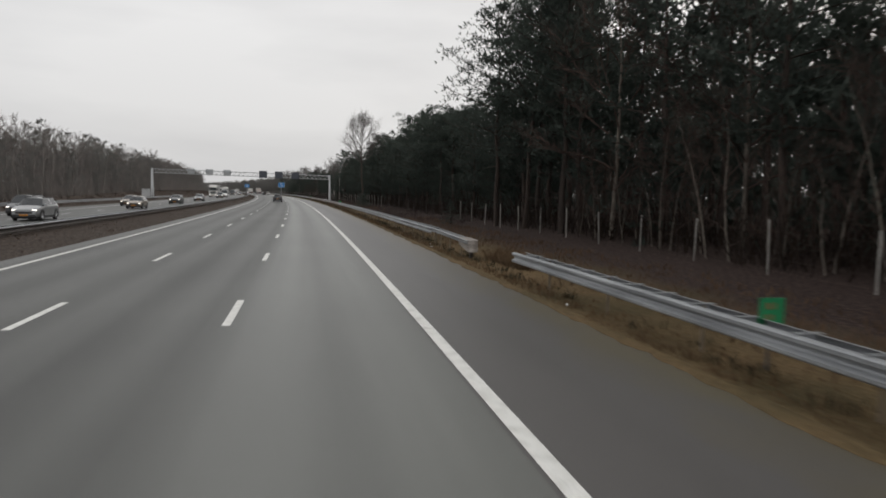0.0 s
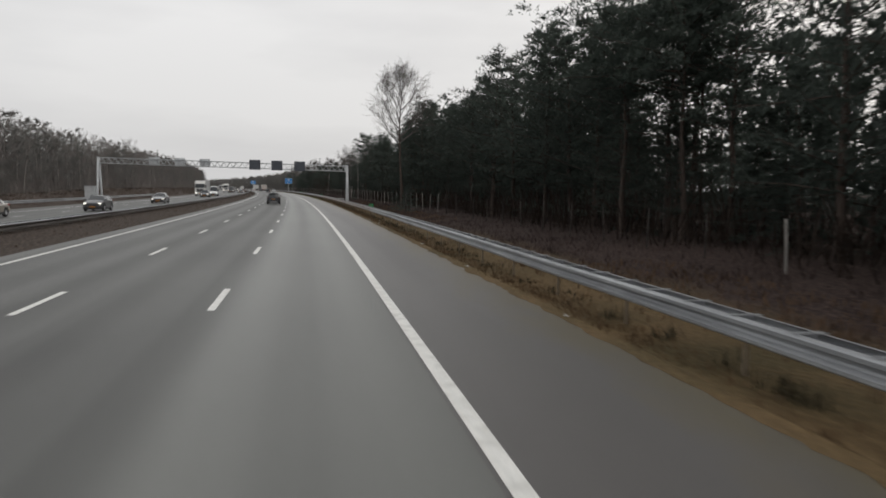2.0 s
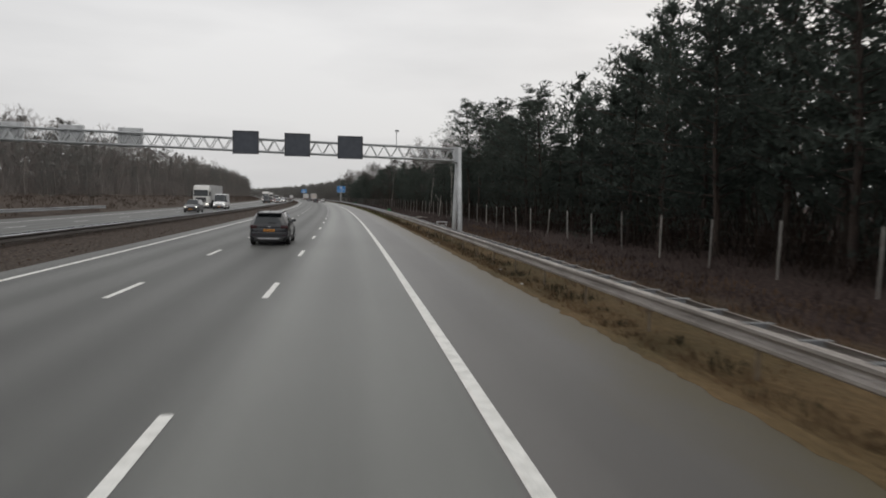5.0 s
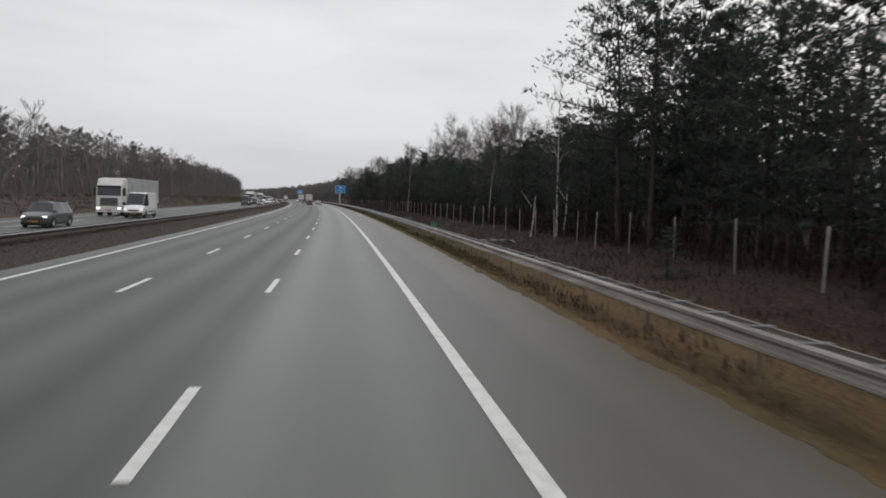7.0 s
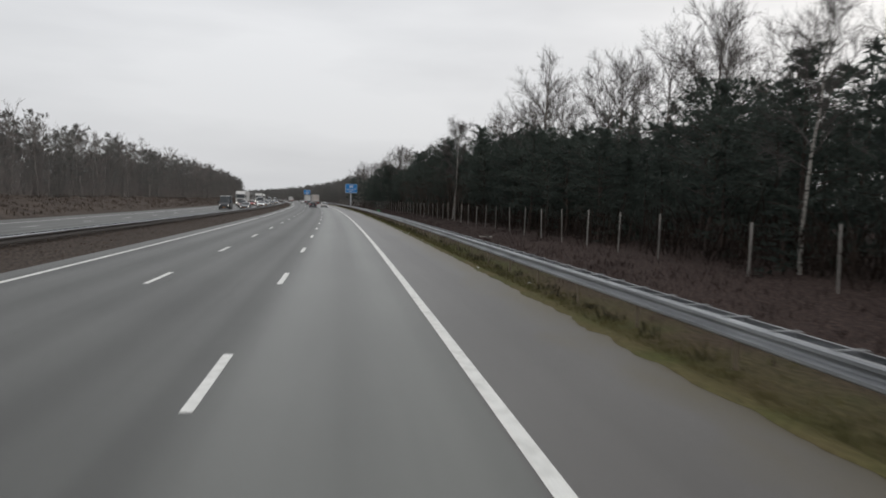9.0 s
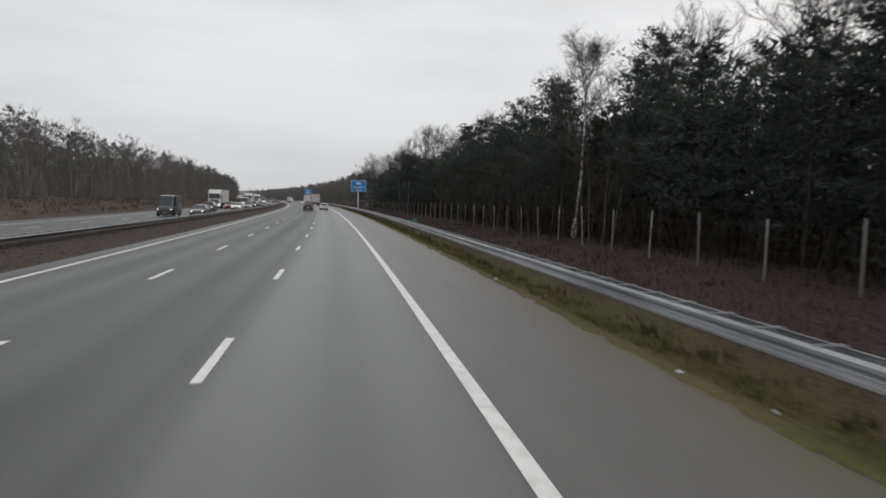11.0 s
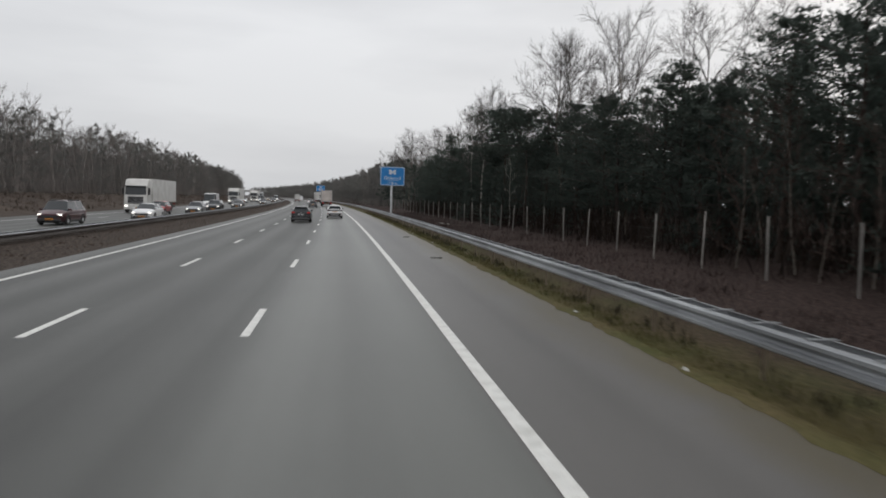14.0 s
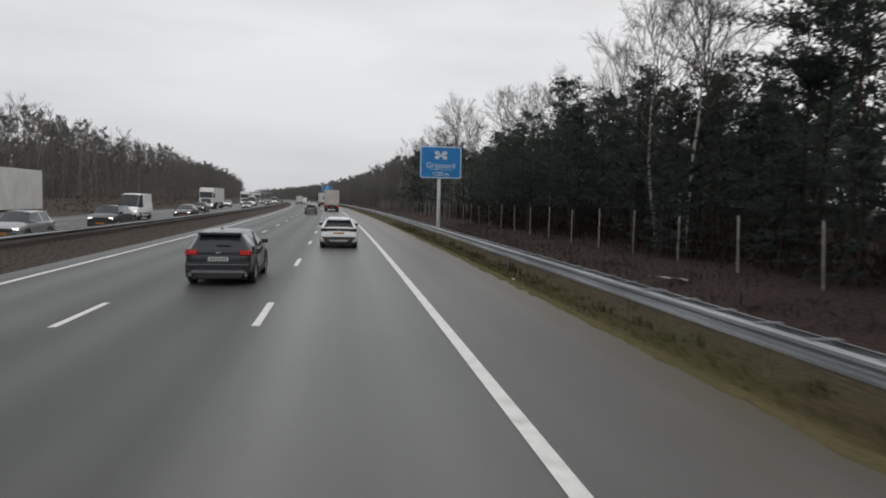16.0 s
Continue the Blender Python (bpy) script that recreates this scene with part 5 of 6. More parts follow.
for s in (14.5, 116.5, 213.4, 315.0):
    d = 4.30
    marker = thing("distance_marker", stand(s, d, 0, 4), "small green distance plate on a short grey post", "distance marker", "distance markers")
    plate = part("plate", boxed(-0.20, 0.20, -0.012, 0.012, 0.62, 1.00, 0.004), GREEN, marker)
    for x0, x1, z0, z1 in ((-0.11, -0.02, 0.84, 0.93), (0.02, 0.07, 0.84, 0.93), (-0.12, -0.06, 0.69, 0.77), (-0.03, 0.03, 0.69, 0.77)):
        part("figure", boxed(x0, x1, -0.0145, -0.0125, z0, z1), RUST_MARK, plate, "faded orange figure")
    v, f = bars([((0, 0.04, -0.3), (0, 0.04, 0.98))], 0.025, 8)
    raw_mesh("post", v, f, ZINC_DARK, marker)

# ---- blue interchange sign ----
BLUE = material("blue retroreflective sign sheet", (0.02, 0.22, 0.56), 0.4, second=(0.016, 0.19, 0.50), scale=1.2, grain=0.05)


def letters(text, size, x, z, y, parent, label):
    cu = bpy.data.curves.new("lettering", "FONT")
    cu.body, cu.size, cu.align_x, cu.extrude = text, size, "CENTER", 0.002
    cu.materials.append(WHITE_FILM)
    ob = new("lettering", cu)
    ob.parent = parent
    ob.matrix_basis = pose(x, y, z, 90, 0, 0)
    deps = bpy.context.evaluated_depsgraph_get()
    me = bpy.data.meshes.new_from_object(ob.evaluated_get(deps))
    mesh = new("lettering", me)
    mesh.parent = parent
    mesh.matrix_basis = pose(x, y, z, 90, 0, 0)
    bpy.data.objects.remove(ob)
    return tagged(mesh, label)


def rounded(half, low, high, r, n=6):
    """Outline of a rectangle with round corners, in x and z."""
    pts = []
    for cx, cz, a0 in ((half - r, high - r, 0), (-half + r, high - r, 90), (-half + r, low + r, 180), (half - r, low + r, 270)):
        pts += [(cx + r * math.cos(radians(a0 + 90 * k / n)), cz + r * math.sin(radians(a0 + 90 * k / n))) for k in range(n + 1)]
    return pts


def blue_sign(s, d, low, high, half, label, text):
    sign = thing("interchange_sign", stand(s, d, 0), label, "road sign")
    bm = bmesh.new()
    ring = rounded(half, low, high, 0.24)
    face = [bm.verts.new((x, -0.03, z)) for x, z in ring]
    rear = [bm.verts.new((x, 0.03, z)) for x, z in ring]
    bm.faces.new(list(reversed(face)))
    bm.faces.new(rear)
    n = len(ring)
    for i in range(n):
        bm.faces.new((face[i], face[(i + 1) % n], rear[(i + 1) % n], rear[i]))
    bmesh.ops.recalc_face_normals(bm, faces=bm.faces)
    panel = part("panel", bm, BLUE, sign)
    rim = bmesh.new()
    outer, inner = rounded(half - 0.04, low + 0.04, high - 0.04, 0.20), rounded(half - 0.11, low + 0.11, high - 0.11, 0.14)
    a = [rim.verts.new((x, -0.034, z)) for x, z in outer]
    b = [rim.verts.new((x, -0.034, z)) for x, z in inner]
    for i in range(n):
        rim.faces.new((a[i], b[i], b[(i + 1) % n], a[(i + 1) % n]))
    part("border", rim, WHITE_FILM, panel)
    # interchange symbol: a cloverleaf of four loops and a cross
    v, f = [], []
    zc = low + (high - low) * 0.72
    for sx in (-1, 1):
        for sz in (-1, 1):
            pts = [Vector((sx * (0.33 + 0.17 * math.cos(2 * math.pi * k / 16)), -0.036, zc + sz * (0.20 + 0.12 * math.sin(2 * math.pi * k / 16)))) for k in range(17)]
            tube_into(v, f, pts, [0.045] * 17, 4, False)
    for a, b in (((-0.55, -0.3), (0.55, 0.3)), ((-0.55, 0.3), (0.55, -0.3))):
        tube_into(v, f, [Vector((a[0], -0.036, zc + a[1])), Vector((b[0], -0.036, zc + b[1]))], [0.055, 0.055], 4)
    for i, p in enumerate(v):
        v[i] = Vector((p.x, -0.036 + (p.y + 0.036) * 0.06, p.z))
    raw_mesh("symbol", v, f, WHITE_FILM, panel)
    if text:
        letters(text[0], 0.66, 0, low + (high - low) * 0.33, -0.036, panel, "white place name")
        letters(text[1], 0.50, 0, low + (high - low) * 0.085, -0.036, panel, "white distance")
    else:
        bar = boxed(-1.2, 1.2, -0.037, -0.033, low + 0.95, low + 1.25)
        box(bar, -0.7, 0.7, -0.037, -0.033, low + 0.35, low + 0.62)
        part("lettering", bar, WHITE_FILM, panel, "unreadable white lettering")
    line = boxed(-1.0, 1.0, -0.037, -0.033, low + (high - low) * 0.275, low + (high - low) * 0.275 + 0.03)
    part("rule", line, WHITE_FILM, panel)
    v, f = [], []
    tube_into(v, f, [Vector((-0.1, 0.16, -0.4)), Vector((-0.1, 0.16, high - 0.2))], [0.17, 0.15], 14)
    raw_mesh("pole", v, f, GANTRY, sign, smooth=True)
    back = bmesh.new()
    for z in (low + 0.5, high - 0.5):
        box(back, -half + 0.2, half - 0.2, 0.033, 0.09, z - 0.05, z + 0.05)
    part("bracket", back, ZINC, sign)
    return sign


blue_sign(440, 7.05, 4.35, 7.2, 1.86, "blue motorway interchange sign on a grey pole", ("Grijsoord", "1200 m"))
blue_sign(690, 3.8, 5.0, 7.9, 2.1, "distant blue motorway sign on a grey pole", None)

# ---- litter and dead wood ----
RUBBER = material("dusty rubber", (0.070, 0.068, 0.064), 0.85, second=(0.095, 0.092, 0.085), scale=8, grain=0.2, bump=0.3)
for s, d, turn, size in ((358.7, 1.95, 20, 1.0), (374.0, 2.2, -15, 0.8)):
    scrap = thing("tyre_scrap", stand(s, d, 0.003, turn), "dusty torn strip of truck tyre on the shoulder", "tyre scrap")
    v, f = [], []
    for i in range(9):
        x = (i / 8 - 0.5) * 0.5 * size
        for k, y in enumerate((-0.07, 0.0, 0.06)):
            v.append(Vector((x, y + 0.03 * math.sin(i * 1.7), 0.005 + 0.05 * abs(math.sin(i * 0.9 + k)))))
    for i in range(8):
        for k in range(2):
            f.append((i * 3 + k, i * 3 + k + 1, i * 3 + k + 4, i * 3 + k + 3))
    tread = raw_mesh("tread", v, f, RUBBER, scrap)
    tread.modifiers.new("thick", "SOLIDIFY").thickness = 0.012
LITTER = material("pale scrap of plastic", (0.55, 0.55, 0.53), 0.6, second=(0.4, 0.4, 0.38), scale=9)
r = random.Random(21)
for i in range(46):
    s, d = r.uniform(8, 460), 3.05 + abs(r.gauss(0, 0.35))
    bm = bmesh.new()
    n = r.randint(5, 7)
    ring = [bm.verts.new((0.07 * r.uniform(0.5, 1.4) * math.cos(6.283 * k / n), 0.05 * r.uniform(0.5, 1.4) * math.sin(6.283 * k / n), r.uniform(0.0, 0.03))) for k in range(n)]
    tip = bm.verts.new((0, 0, 0.045))
    for k in range(n):
        bm.faces.new((ring[k], ring[(k + 1) % n], tip))
    bm.faces.new(list(reversed(ring)))
    ob = mesh_object("litter", bm, LITTER)
    ob.matrix_basis = stand(s, d, terrain(s, max(d, 3.3)) + 0.03, r.uniform(0, 360))
    tagged(ob, "small pale scrap of litter on the verge", "litter", "litter along the verge")
for s, d, turn, ln in ((211.0, 8.9, 70, 1.6), (209.6, 8.6, 110, 1.2), (211.6, 7.9, 60, 1.0), (262, 8.5, 80, 0.9), (398, 8.8, 95, 1.3)):
    v, f = [], []
    rr = random.Random(int(s))
    tube_into(v, f, limb_points(Vector((0, 0, 0.05)), Vector((0, 1, 0.04)), ln, rr, 0.12, 5), [0.055, 0.052, 0.05, 0.045, 0.04, 0.03], 8)
    log = raw_mesh("fallen_log", v, f, BIRCH_BARK, smooth=True)
    log.matrix_basis = stand(s, d, terrain(s, d) + 0.06, turn)
    tagged(log, "pale fallen birch log lying in dead bracken", "log", "fallen birch logs")
for s, d, h in ((214.3, 10.9, 2.9), (215.6, 13.6, 3.4), ):
    v, f = [], []
    rr = random.Random(int(s * 3))
    tube_into(v, f, limb_points(Vector((0, 0, -0.2)), Vector((0.05, 0, 1)), h, rr, 0.1, 6), [0.075, 0.07, 0.066, 0.062, 0.058, 0.05, 0.03], 9)
    tube_into(v, f, limb_points(Vector((0, 0, h * 0.7)), Vector((-0.6, 0.2, 1)), 1.2, rr, 0.15, 4), [0.035, 0.03, 0.025, 0.02, 0.01], 6)
    stump = raw_mesh("dead_birch", v, f, BIRCH_BARK, smooth=True)
    stump.matrix_basis = stand(s, d, terrain(s, d))
    tagged(stump, "broken dead birch stem with peeling white bark", "dead tree", "dead birches")


# ---- vehicles ----
def paint(name, base, metal=0.0, rough=0.35):
    return material(name, base, rough, metal, second=tuple(c * 0.86 for c in base), scale=1.2, grain=0.05, coat=0.55)


CAR_GLASS = material("dark tinted car glass", (0.03, 0.034, 0.038), 0.06, second=(0.026, 0.03, 0.033), scale=1.5)
TRIM = material("dark grey moulded plastic", (0.028, 0.028, 0.03), 0.65, second=(0.04, 0.04, 0.041), scale=6, grain=0.15)
TYRE = material("dusty black tyre rubber", (0.022, 0.022, 0.022), 0.85, second=(0.04, 0.038, 0.036), scale=7, grain=0.15, bump=0.2)
ALLOY = material("silver alloy rim", (0.50, 0.51, 0.52), 0.35, 0.8, second=(0.38, 0.38, 0.39), scale=4)
SATIN = material("satin grey moulded trim", (0.19, 0.195, 0.20), 0.5, second=(0.15, 0.155, 0.16), scale=5)
DARK_RIM = material("dark grey alloy rim", (0.07, 0.07, 0.075), 0.4, 0.6)
TAIL = material("red tail lamp lens", (0.32, 0.012, 0.014), 0.2, second=(0.22, 0.008, 0.01), scale=4)
TAIL_DARK = material("smoked tail lamp lens", (0.05, 0.012, 0.014), 0.15, second=(0.03, 0.01, 0.012), scale=4)
HEAD = material("clear headlamp lens", (0.55, 0.57, 0.60), 0.12, 0.3, second=(0.40, 0.42, 0.45), scale=5)
YELLOW = material("yellow-orange number plate", (0.62, 0.25, 0.03), 0.5, second=(0.55, 0.22, 0.03), scale=4)
PLATE_WHITE = material("white number plate", (0.62, 0.63, 0.62), 0.5)
INK = material("black plate ink", (0.02, 0.02, 0.02), 0.6)


def glowing(name, colour, strength):
    m = bpy.data.materials.new(name)
    m.use_nodes = True
    b = m.node_tree.nodes["Principled BSDF"]
    b.inputs["Base Color"].default_value = (*colour, 1)
    b.inputs["Emission Color"].default_value = (*colour, 1)
    b.inputs["Emission Strength"].default_value = strength
    return m


HEAD_ON = glowing("lit headlamp", (1.0, 0.95, 0.88), 2.0)
TAIL_ON = glowing("lit red tail lamp", (0.42, 0.02, 0.02), 0.45)


def wheel(parent, x, y, r, width, rim_mat):
    """Tyre with rounded shoulders, a rim with spokes; the outer face looks to the side of x."""
    side = 1 if x > 0 else -1
    v, f, n = [], [], 22
    prof = [(-width / 2, r * 0.66), (-width / 2, r * 0.90), (-width * 0.38, r), (width * 0.38, r), (width / 2, r * 0.90), (width / 2, r * 0.66)]
    for i in range(n):
        a = 2 * math.pi * i / n
        for dx, rad in prof:
            v.append(Vector((x + dx, y + rad * math.cos(a), r + rad * math.sin(a))))
    c = len(prof)
    for i in range(n):
        k = (i + 1) % n
        for j in range(c):
            m = (j + 1) % c
            f.append((i * c + j, i * c + m, k * c + m, k * c + j))
    w = new("wheel")
    w.parent = parent
    raw_mesh("tyre", v, f, TYRE, w, smooth=True)
    v, f = [], []
    xo = x + side * width * 0.42
    for i in range(n):
        a = 2 * math.pi * i / n
        v.append(Vector((xo - side * 0.06, y + r * 0.66 * math.cos(a), r + r * 0.66 * math.sin(a))))
        v.append(Vector((xo, y + r * 0.60 * math.cos(a), r + r * 0.60 * math.sin(a))))
        v.append(Vector((xo - side * 0.04, y + r * 0.55 * math.cos(a), r + r * 0.55 * math.sin(a))))
    for i in range(n):
        k = (i + 1) % n
        f += [(i * 3, i * 3 + 1, k * 3 + 1, k * 3), (i * 3 + 1, i * 3 + 2, k * 3 + 2, k * 3 + 1)]
    for sp in range(5):
        a = 2 * math.pi * sp / 5 + 0.3
        tube_into(v, f, [Vector((xo - side * 0.01, y, r)), Vector((xo - side * 0.02, y + r * 0.57 * math.cos(a), r + r * 0.57 * math.sin(a)))], [r * 0.13, r * 0.09], 4)
    raw_mesh("rim", v, f, rim_mat, w)
    v, f = [], []
    tube_into(v, f, [Vector((xo - side * 0.10, y, r)), Vector((xo - side * 0.07, y, r))], [r * 0.62, r * 0.62], 16)
    raw_mesh("brake_disc", v, f, TRIM, w)
    return w


def shell(stations, parent, body_mat, windows, rear_glass, screen, blade=None):
    """A car body from cross-sections. Stations run from the tail (y = 0) to the nose:
    (y, half width, sill z, belt z, roof z, roof half width). windows: pairs of station numbers with side glass;
    rear_glass and screen: pairs with glass across."""
    rings = []
    for y, w, zs, zb, zt, wt in stations:
        half = [(w * 0.82, zs), (w * 0.97, zs + 0.10), (w, zs + 0.30), (w * 0.995, zb - 0.14), (w * 0.955, zb), (wt, zt - 0.05), (wt * 0.86, zt - 0.005), (wt * 0.45, zt + 0.018)]
        rings.append([Vector((x, y, z)) for x, z in half] + [Vector((-x, y, z)) for x, z in reversed(half)])
    c = 16
    bins = {"body": ([], []), "windscreen": ([], []), "rear_window": ([], [])}

    def quad(key, pts):
        v, f = bins.setdefault(key, ([], []))
        i = len(v)
        v += pts
        f.append((i, i + 1, i + 2, i + 3))

    for i in range(len(rings) - 1):
        a, b = rings[i], rings[i + 1]
        for j in range(c):
            k = (j + 1) % c
            key = "body"
            if j == 4 and (i, i + 1) in windows:
                key = "side_window_%d_r" % i
            elif j == 10 and (i, i + 1) in windows:
                key = "side_window_%d_l" % i
            elif j in (4, 10) and blade and (i, i + 1) == (2, 3):
                key = "pillar_trim" if j == 4 else "pillar_trim_l"
            elif j in (5, 6, 7, 8, 9) and (i, i + 1) == rear_glass:
                key = "rear_window"
            elif j in (5, 6, 7, 8, 9) and (i, i + 1) == screen:
                key = "windscreen"
            quad(key, [a[j], b[j], b[k], a[k]])
    for key, (v, f) in bins.items():
        if not f:
            continue
        bm = bmesh.new()
        vs = [bm.verts.new(p) for p in v]
        for q in f:
            bm.faces.new([vs[i] for i in q])
        if key == "body":
            bm.faces.new([bm.verts.new(p) for p in reversed(rings[0])])
            bm.faces.new([bm.verts.new(p) for p in rings[-1]])
        bmesh.ops.remove_doubles(bm, verts=bm.verts, dist=0.0005)
        bmesh.ops.recalc_face_normals(bm, faces=bm.faces)
        name = "side_window" if key.startswith("side_window") else "pillar_trim" if key.startswith("pillar") else key
        if key == "body":
            for e in bm.edges:
                e.smooth = not (len(e.link_faces) == 2 and e.calc_face_angle(0) > 0.75)
            part(name, bm, body_mat, parent, smooth=True)
        else:
            part(name, bm, blade if key.startswith("pillar") else CAR_GLASS, parent)


def arch(parent, x, y, r):
    """Dark wheel-arch lip and the hollow behind the wheel."""
    side = 1 if x > 0 else -1
    v, f, n = [], [], 12
    for i in range(n + 1):
        a = math.pi * (-0.12 + 1.24 * i / n)
        for rad, dx in ((r * 1.02, -0.10), (r * 1.02, 0.012), (r * 1.22, 0.012), (r * 1.24, -0.02)):
            v.append(Vector((x + side * dx, y + rad * math.cos(a), r + rad * math.sin(a))))
    for i in range(n):
        for j in range(3):
            f.append((i * 4 + j, i * 4 + j + 1, i * 4 + j + 5, i * 4 + j + 4))
    ob = raw_mesh("wheel_arch", v, f, TRIM, parent)
    return ob


def plate(parent, y, z, mat, front):
    half = 0.26
    d = 0.012 if front else -0.012
    p = part("number_plate", boxed(-half, half, min(y, y + d), max(y, y + d), z - 0.055, z + 0.055), mat, parent)
    bm = bmesh.new()
    yy = (y + d, y + d * 1.25)
    for k in range(6):
        a = -0.20 + 0.067 * k + (0.02 if k > 1 else 0) + (0.015 if k > 3 else 0)
        box(bm, a, a + 0.036, min(yy), max(yy), z - 0.03, z + 0.03)
    part("lettering", bm, INK, p)


def bar_part(name, parent, mat, x0, x1, y0, y1, z0, z1, bevel=0.02, label="", mirrored=False):
    part(name, boxed(x0, x1, y0, y1, z0, z1, bevel), mat, parent, label)
    if mirrored:
        part(name, boxed(-x1, -x0, y0, y1, z0, z1, bevel), mat, parent, label)


CAR_SHAPES = {
    # length, half width, roof, [stations as shares], window pairs
    "suv": dict(L=4.20, W=0.885, H=1.46, r=0.345, hood=0.98, belt=1.02, tail=1.02, rear=0.40, front_roof=0.60, screen=0.78),
    "big_suv": dict(L=4.60, W=0.93, H=1.60, r=0.365, hood=1.02, belt=1.08, tail=1.02, rear=0.35, front_roof=0.60, screen=0.77),
    "hatch": dict(L=4.20, W=0.88, H=1.46, r=0.315, hood=0.90, belt=0.94, tail=0.95, rear=0.42, front_roof=0.58, screen=0.77),
    "sedan": dict(L=4.70, W=0.91, H=1.44, r=0.325, hood=0.88, belt=0.94, tail=1.00, rear=0.98, front_roof=0.55, screen=0.75),
    "mpv": dict(L=4.55, W=0.92, H=1.68, r=0.325, hood=0.98, belt=1.02, tail=0.98, rear=0.25, front_roof=0.66, screen=0.83),
}


def taper_part(name, parent, mat, low_half, high_half, y0, y1, z0, z1):
    """A bar across the tail that is wider at its top."""
    bm = boxed(-high_half, high_half, y0, y1, z0, z1)
    for v in bm.verts:
        if v.co.z < (z0 + z1) / 2:
            v.co.x *= low_half / high_half
    bmesh.ops.bevel(bm, geom=list(bm.edges), offset=min(0.018, (z1 - z0) * 0.2), segments=2, affect="EDGES", profile=0.7)
    part(name, bm, mat, parent)


def car(shape, body, s, d, label, turn=0.0, lamps="rear", plate_mat=None, rim=None, cladding=False, lit=True, group="traffic", blade=None, smoked=False):
    c = CAR_SHAPES[shape]
    L, W, H = c["L"], c["W"], c["H"]
    ob = thing("car", None, label, "car", group)
    zs = 0.22
    hood, belt, tail = c["hood"], c["belt"], c["tail"]
    y_rear = c["rear"]
    y_fr, y_sc = L * c["front_roof"], L * c["screen"]
    wr = W * 0.70
    st = [(0.0, W * 0.86, 0.36, tail - 0.16, tail - 0.12, W * 0.74), (0.05, W * 0.94, 0.30, tail - 0.03, tail, W * 0.80),
          (y_rear, W * 0.985, zs, belt + 0.02, H - 0.06, wr * 0.90), (y_rear + (0.42 if blade else 0.22), W, zs, belt + 0.01, H - 0.02, wr),
          (L * 0.36, W, zs, belt, H, wr), (L * 0.385, W, zs, belt, H, wr), (y_fr, W, zs, belt - 0.01, H - 0.05, wr * 0.97),
          (y_sc, W * 0.99, zs, hood - 0.02, hood + 0.03, W * 0.80), (L * 0.93, W * 0.94, 0.24, hood - 0.14, hood - 0.09, W * 0.74), (L, W * 0.80, 0.30, hood - 0.30, hood - 0.24, W * 0.62)]
    if shape == "sedan":
        st[1] = (0.05, W * 0.93, 0.30, tail - 0.06, tail - 0.02, W * 0.78)
        st.insert(2, (0.45, W * 0.97, zs, tail - 0.02, tail + 0.02, W * 0.78))
        st[3] = (1.15, W * 0.99, zs, belt, H - 0.05, wr * 0.95)
        st[4] = (1.35, W, zs, belt, H - 0.01, wr)
        shell(st, ob, body, ((4, 5), (6, 7), (7, 8)), (2, 3), (7, 8))
    else:
        shell(st, ob, body, ((3, 4), (5, 6), (6, 7)), (1, 2), (6, 7), blade)
    r = c["r"]
    fr, re = L * 0.82, L * 0.185
    for y in (fr, re):
        for x in (-W + 0.10, W - 0.10):
            wheel(ob, x, y, r, 0.21, rim or ALLOY)
        for x in (-W, W):
            arch(ob, x, y, r)
    # underbody, bumpers, sills
    bar_part("underbody", ob, TRIM, -W * 0.80, W * 0.80, 0.12, L - 0.15, 0.17, 0.34, 0.02)
    if cladding:
        bar_part("rear_bumper", ob, body, -W * 0.95, W * 0.95, -0.06, 0.20, 0.52, 0.70, 0.05)
        taper_part("rear_diffuser", ob, TRIM, W * 0.66, W * 0.86, -0.075, 0.10, 0.24, 0.56)
        taper_part("skid_plate", ob, ALLOY, W * 0.40, W * 0.56, -0.095, -0.05, 0.33, 0.42)
        bar_part("bumper_corner", ob, body, W * 0.80, W * 0.97, -0.05, 0.30, 0.34, 0.60, 0.05, mirrored=True)
        bar_part("reflector", ob, TAIL, W * 0.84, W * 0.90, -0.066, -0.04, 0.46, 0.56, 0.004, mirrored=True)
    else:
        bar_part("rear_bumper", ob, body, -W * 0.95, W * 0.95, -0.06, 0.20, 0.36, 0.64, 0.06)
        taper_part("rear_diffuser", ob, TRIM, W * 0.66, W * 0.80, -0.07, 0.06, 0.22, 0.42)
        if blade:
            taper_part("skid_plate", ob, SATIN, W * 0.84, W * 0.72, -0.088, -0.04, 0.355, 0.425)
            for side in (-1, 1):
                x0, x1 = sorted((side * W * 0.77, side * W * 0.85))
                part("skid_leg", boxed(x0, x1, -0.085, -0.04, 0.26, 0.36, 0.012), SATIN, ob)
            bar_part("bumper_ledge", ob, body, -W * 0.93, W * 0.93, -0.085, 0.02, 0.595, 0.635, 0.012)
        else:
            taper_part("skid_plate", ob, ALLOY, W * 0.44, W * 0.62, -0.085, -0.04, 0.29, 0.37)
        bar_part("reflector", ob, TAIL_DARK, W * 0.66, W * 0.88, -0.066, -0.05, 0.48, 0.51, 0.004, mirrored=True)
        # with a blade, the silver line paints the skylight on the bumper's ledge
        bar_part("bumper_crease", ob, ALLOY if blade else TRIM, -W * 0.90, W * 0.90, -0.066, -0.05, 0.575, 0.59, 0.004)
    bar_part("front_bumper", ob, TRIM, -W * 0.78, W * 0.78, L - 0.12, L + 0.05, 0.28, 0.46, 0.04)
    bar_part("grille", ob, TRIM, -W * 0.58, W * 0.58, L - 0.10, L + 0.02, 0.50, 0.66, 0.03)
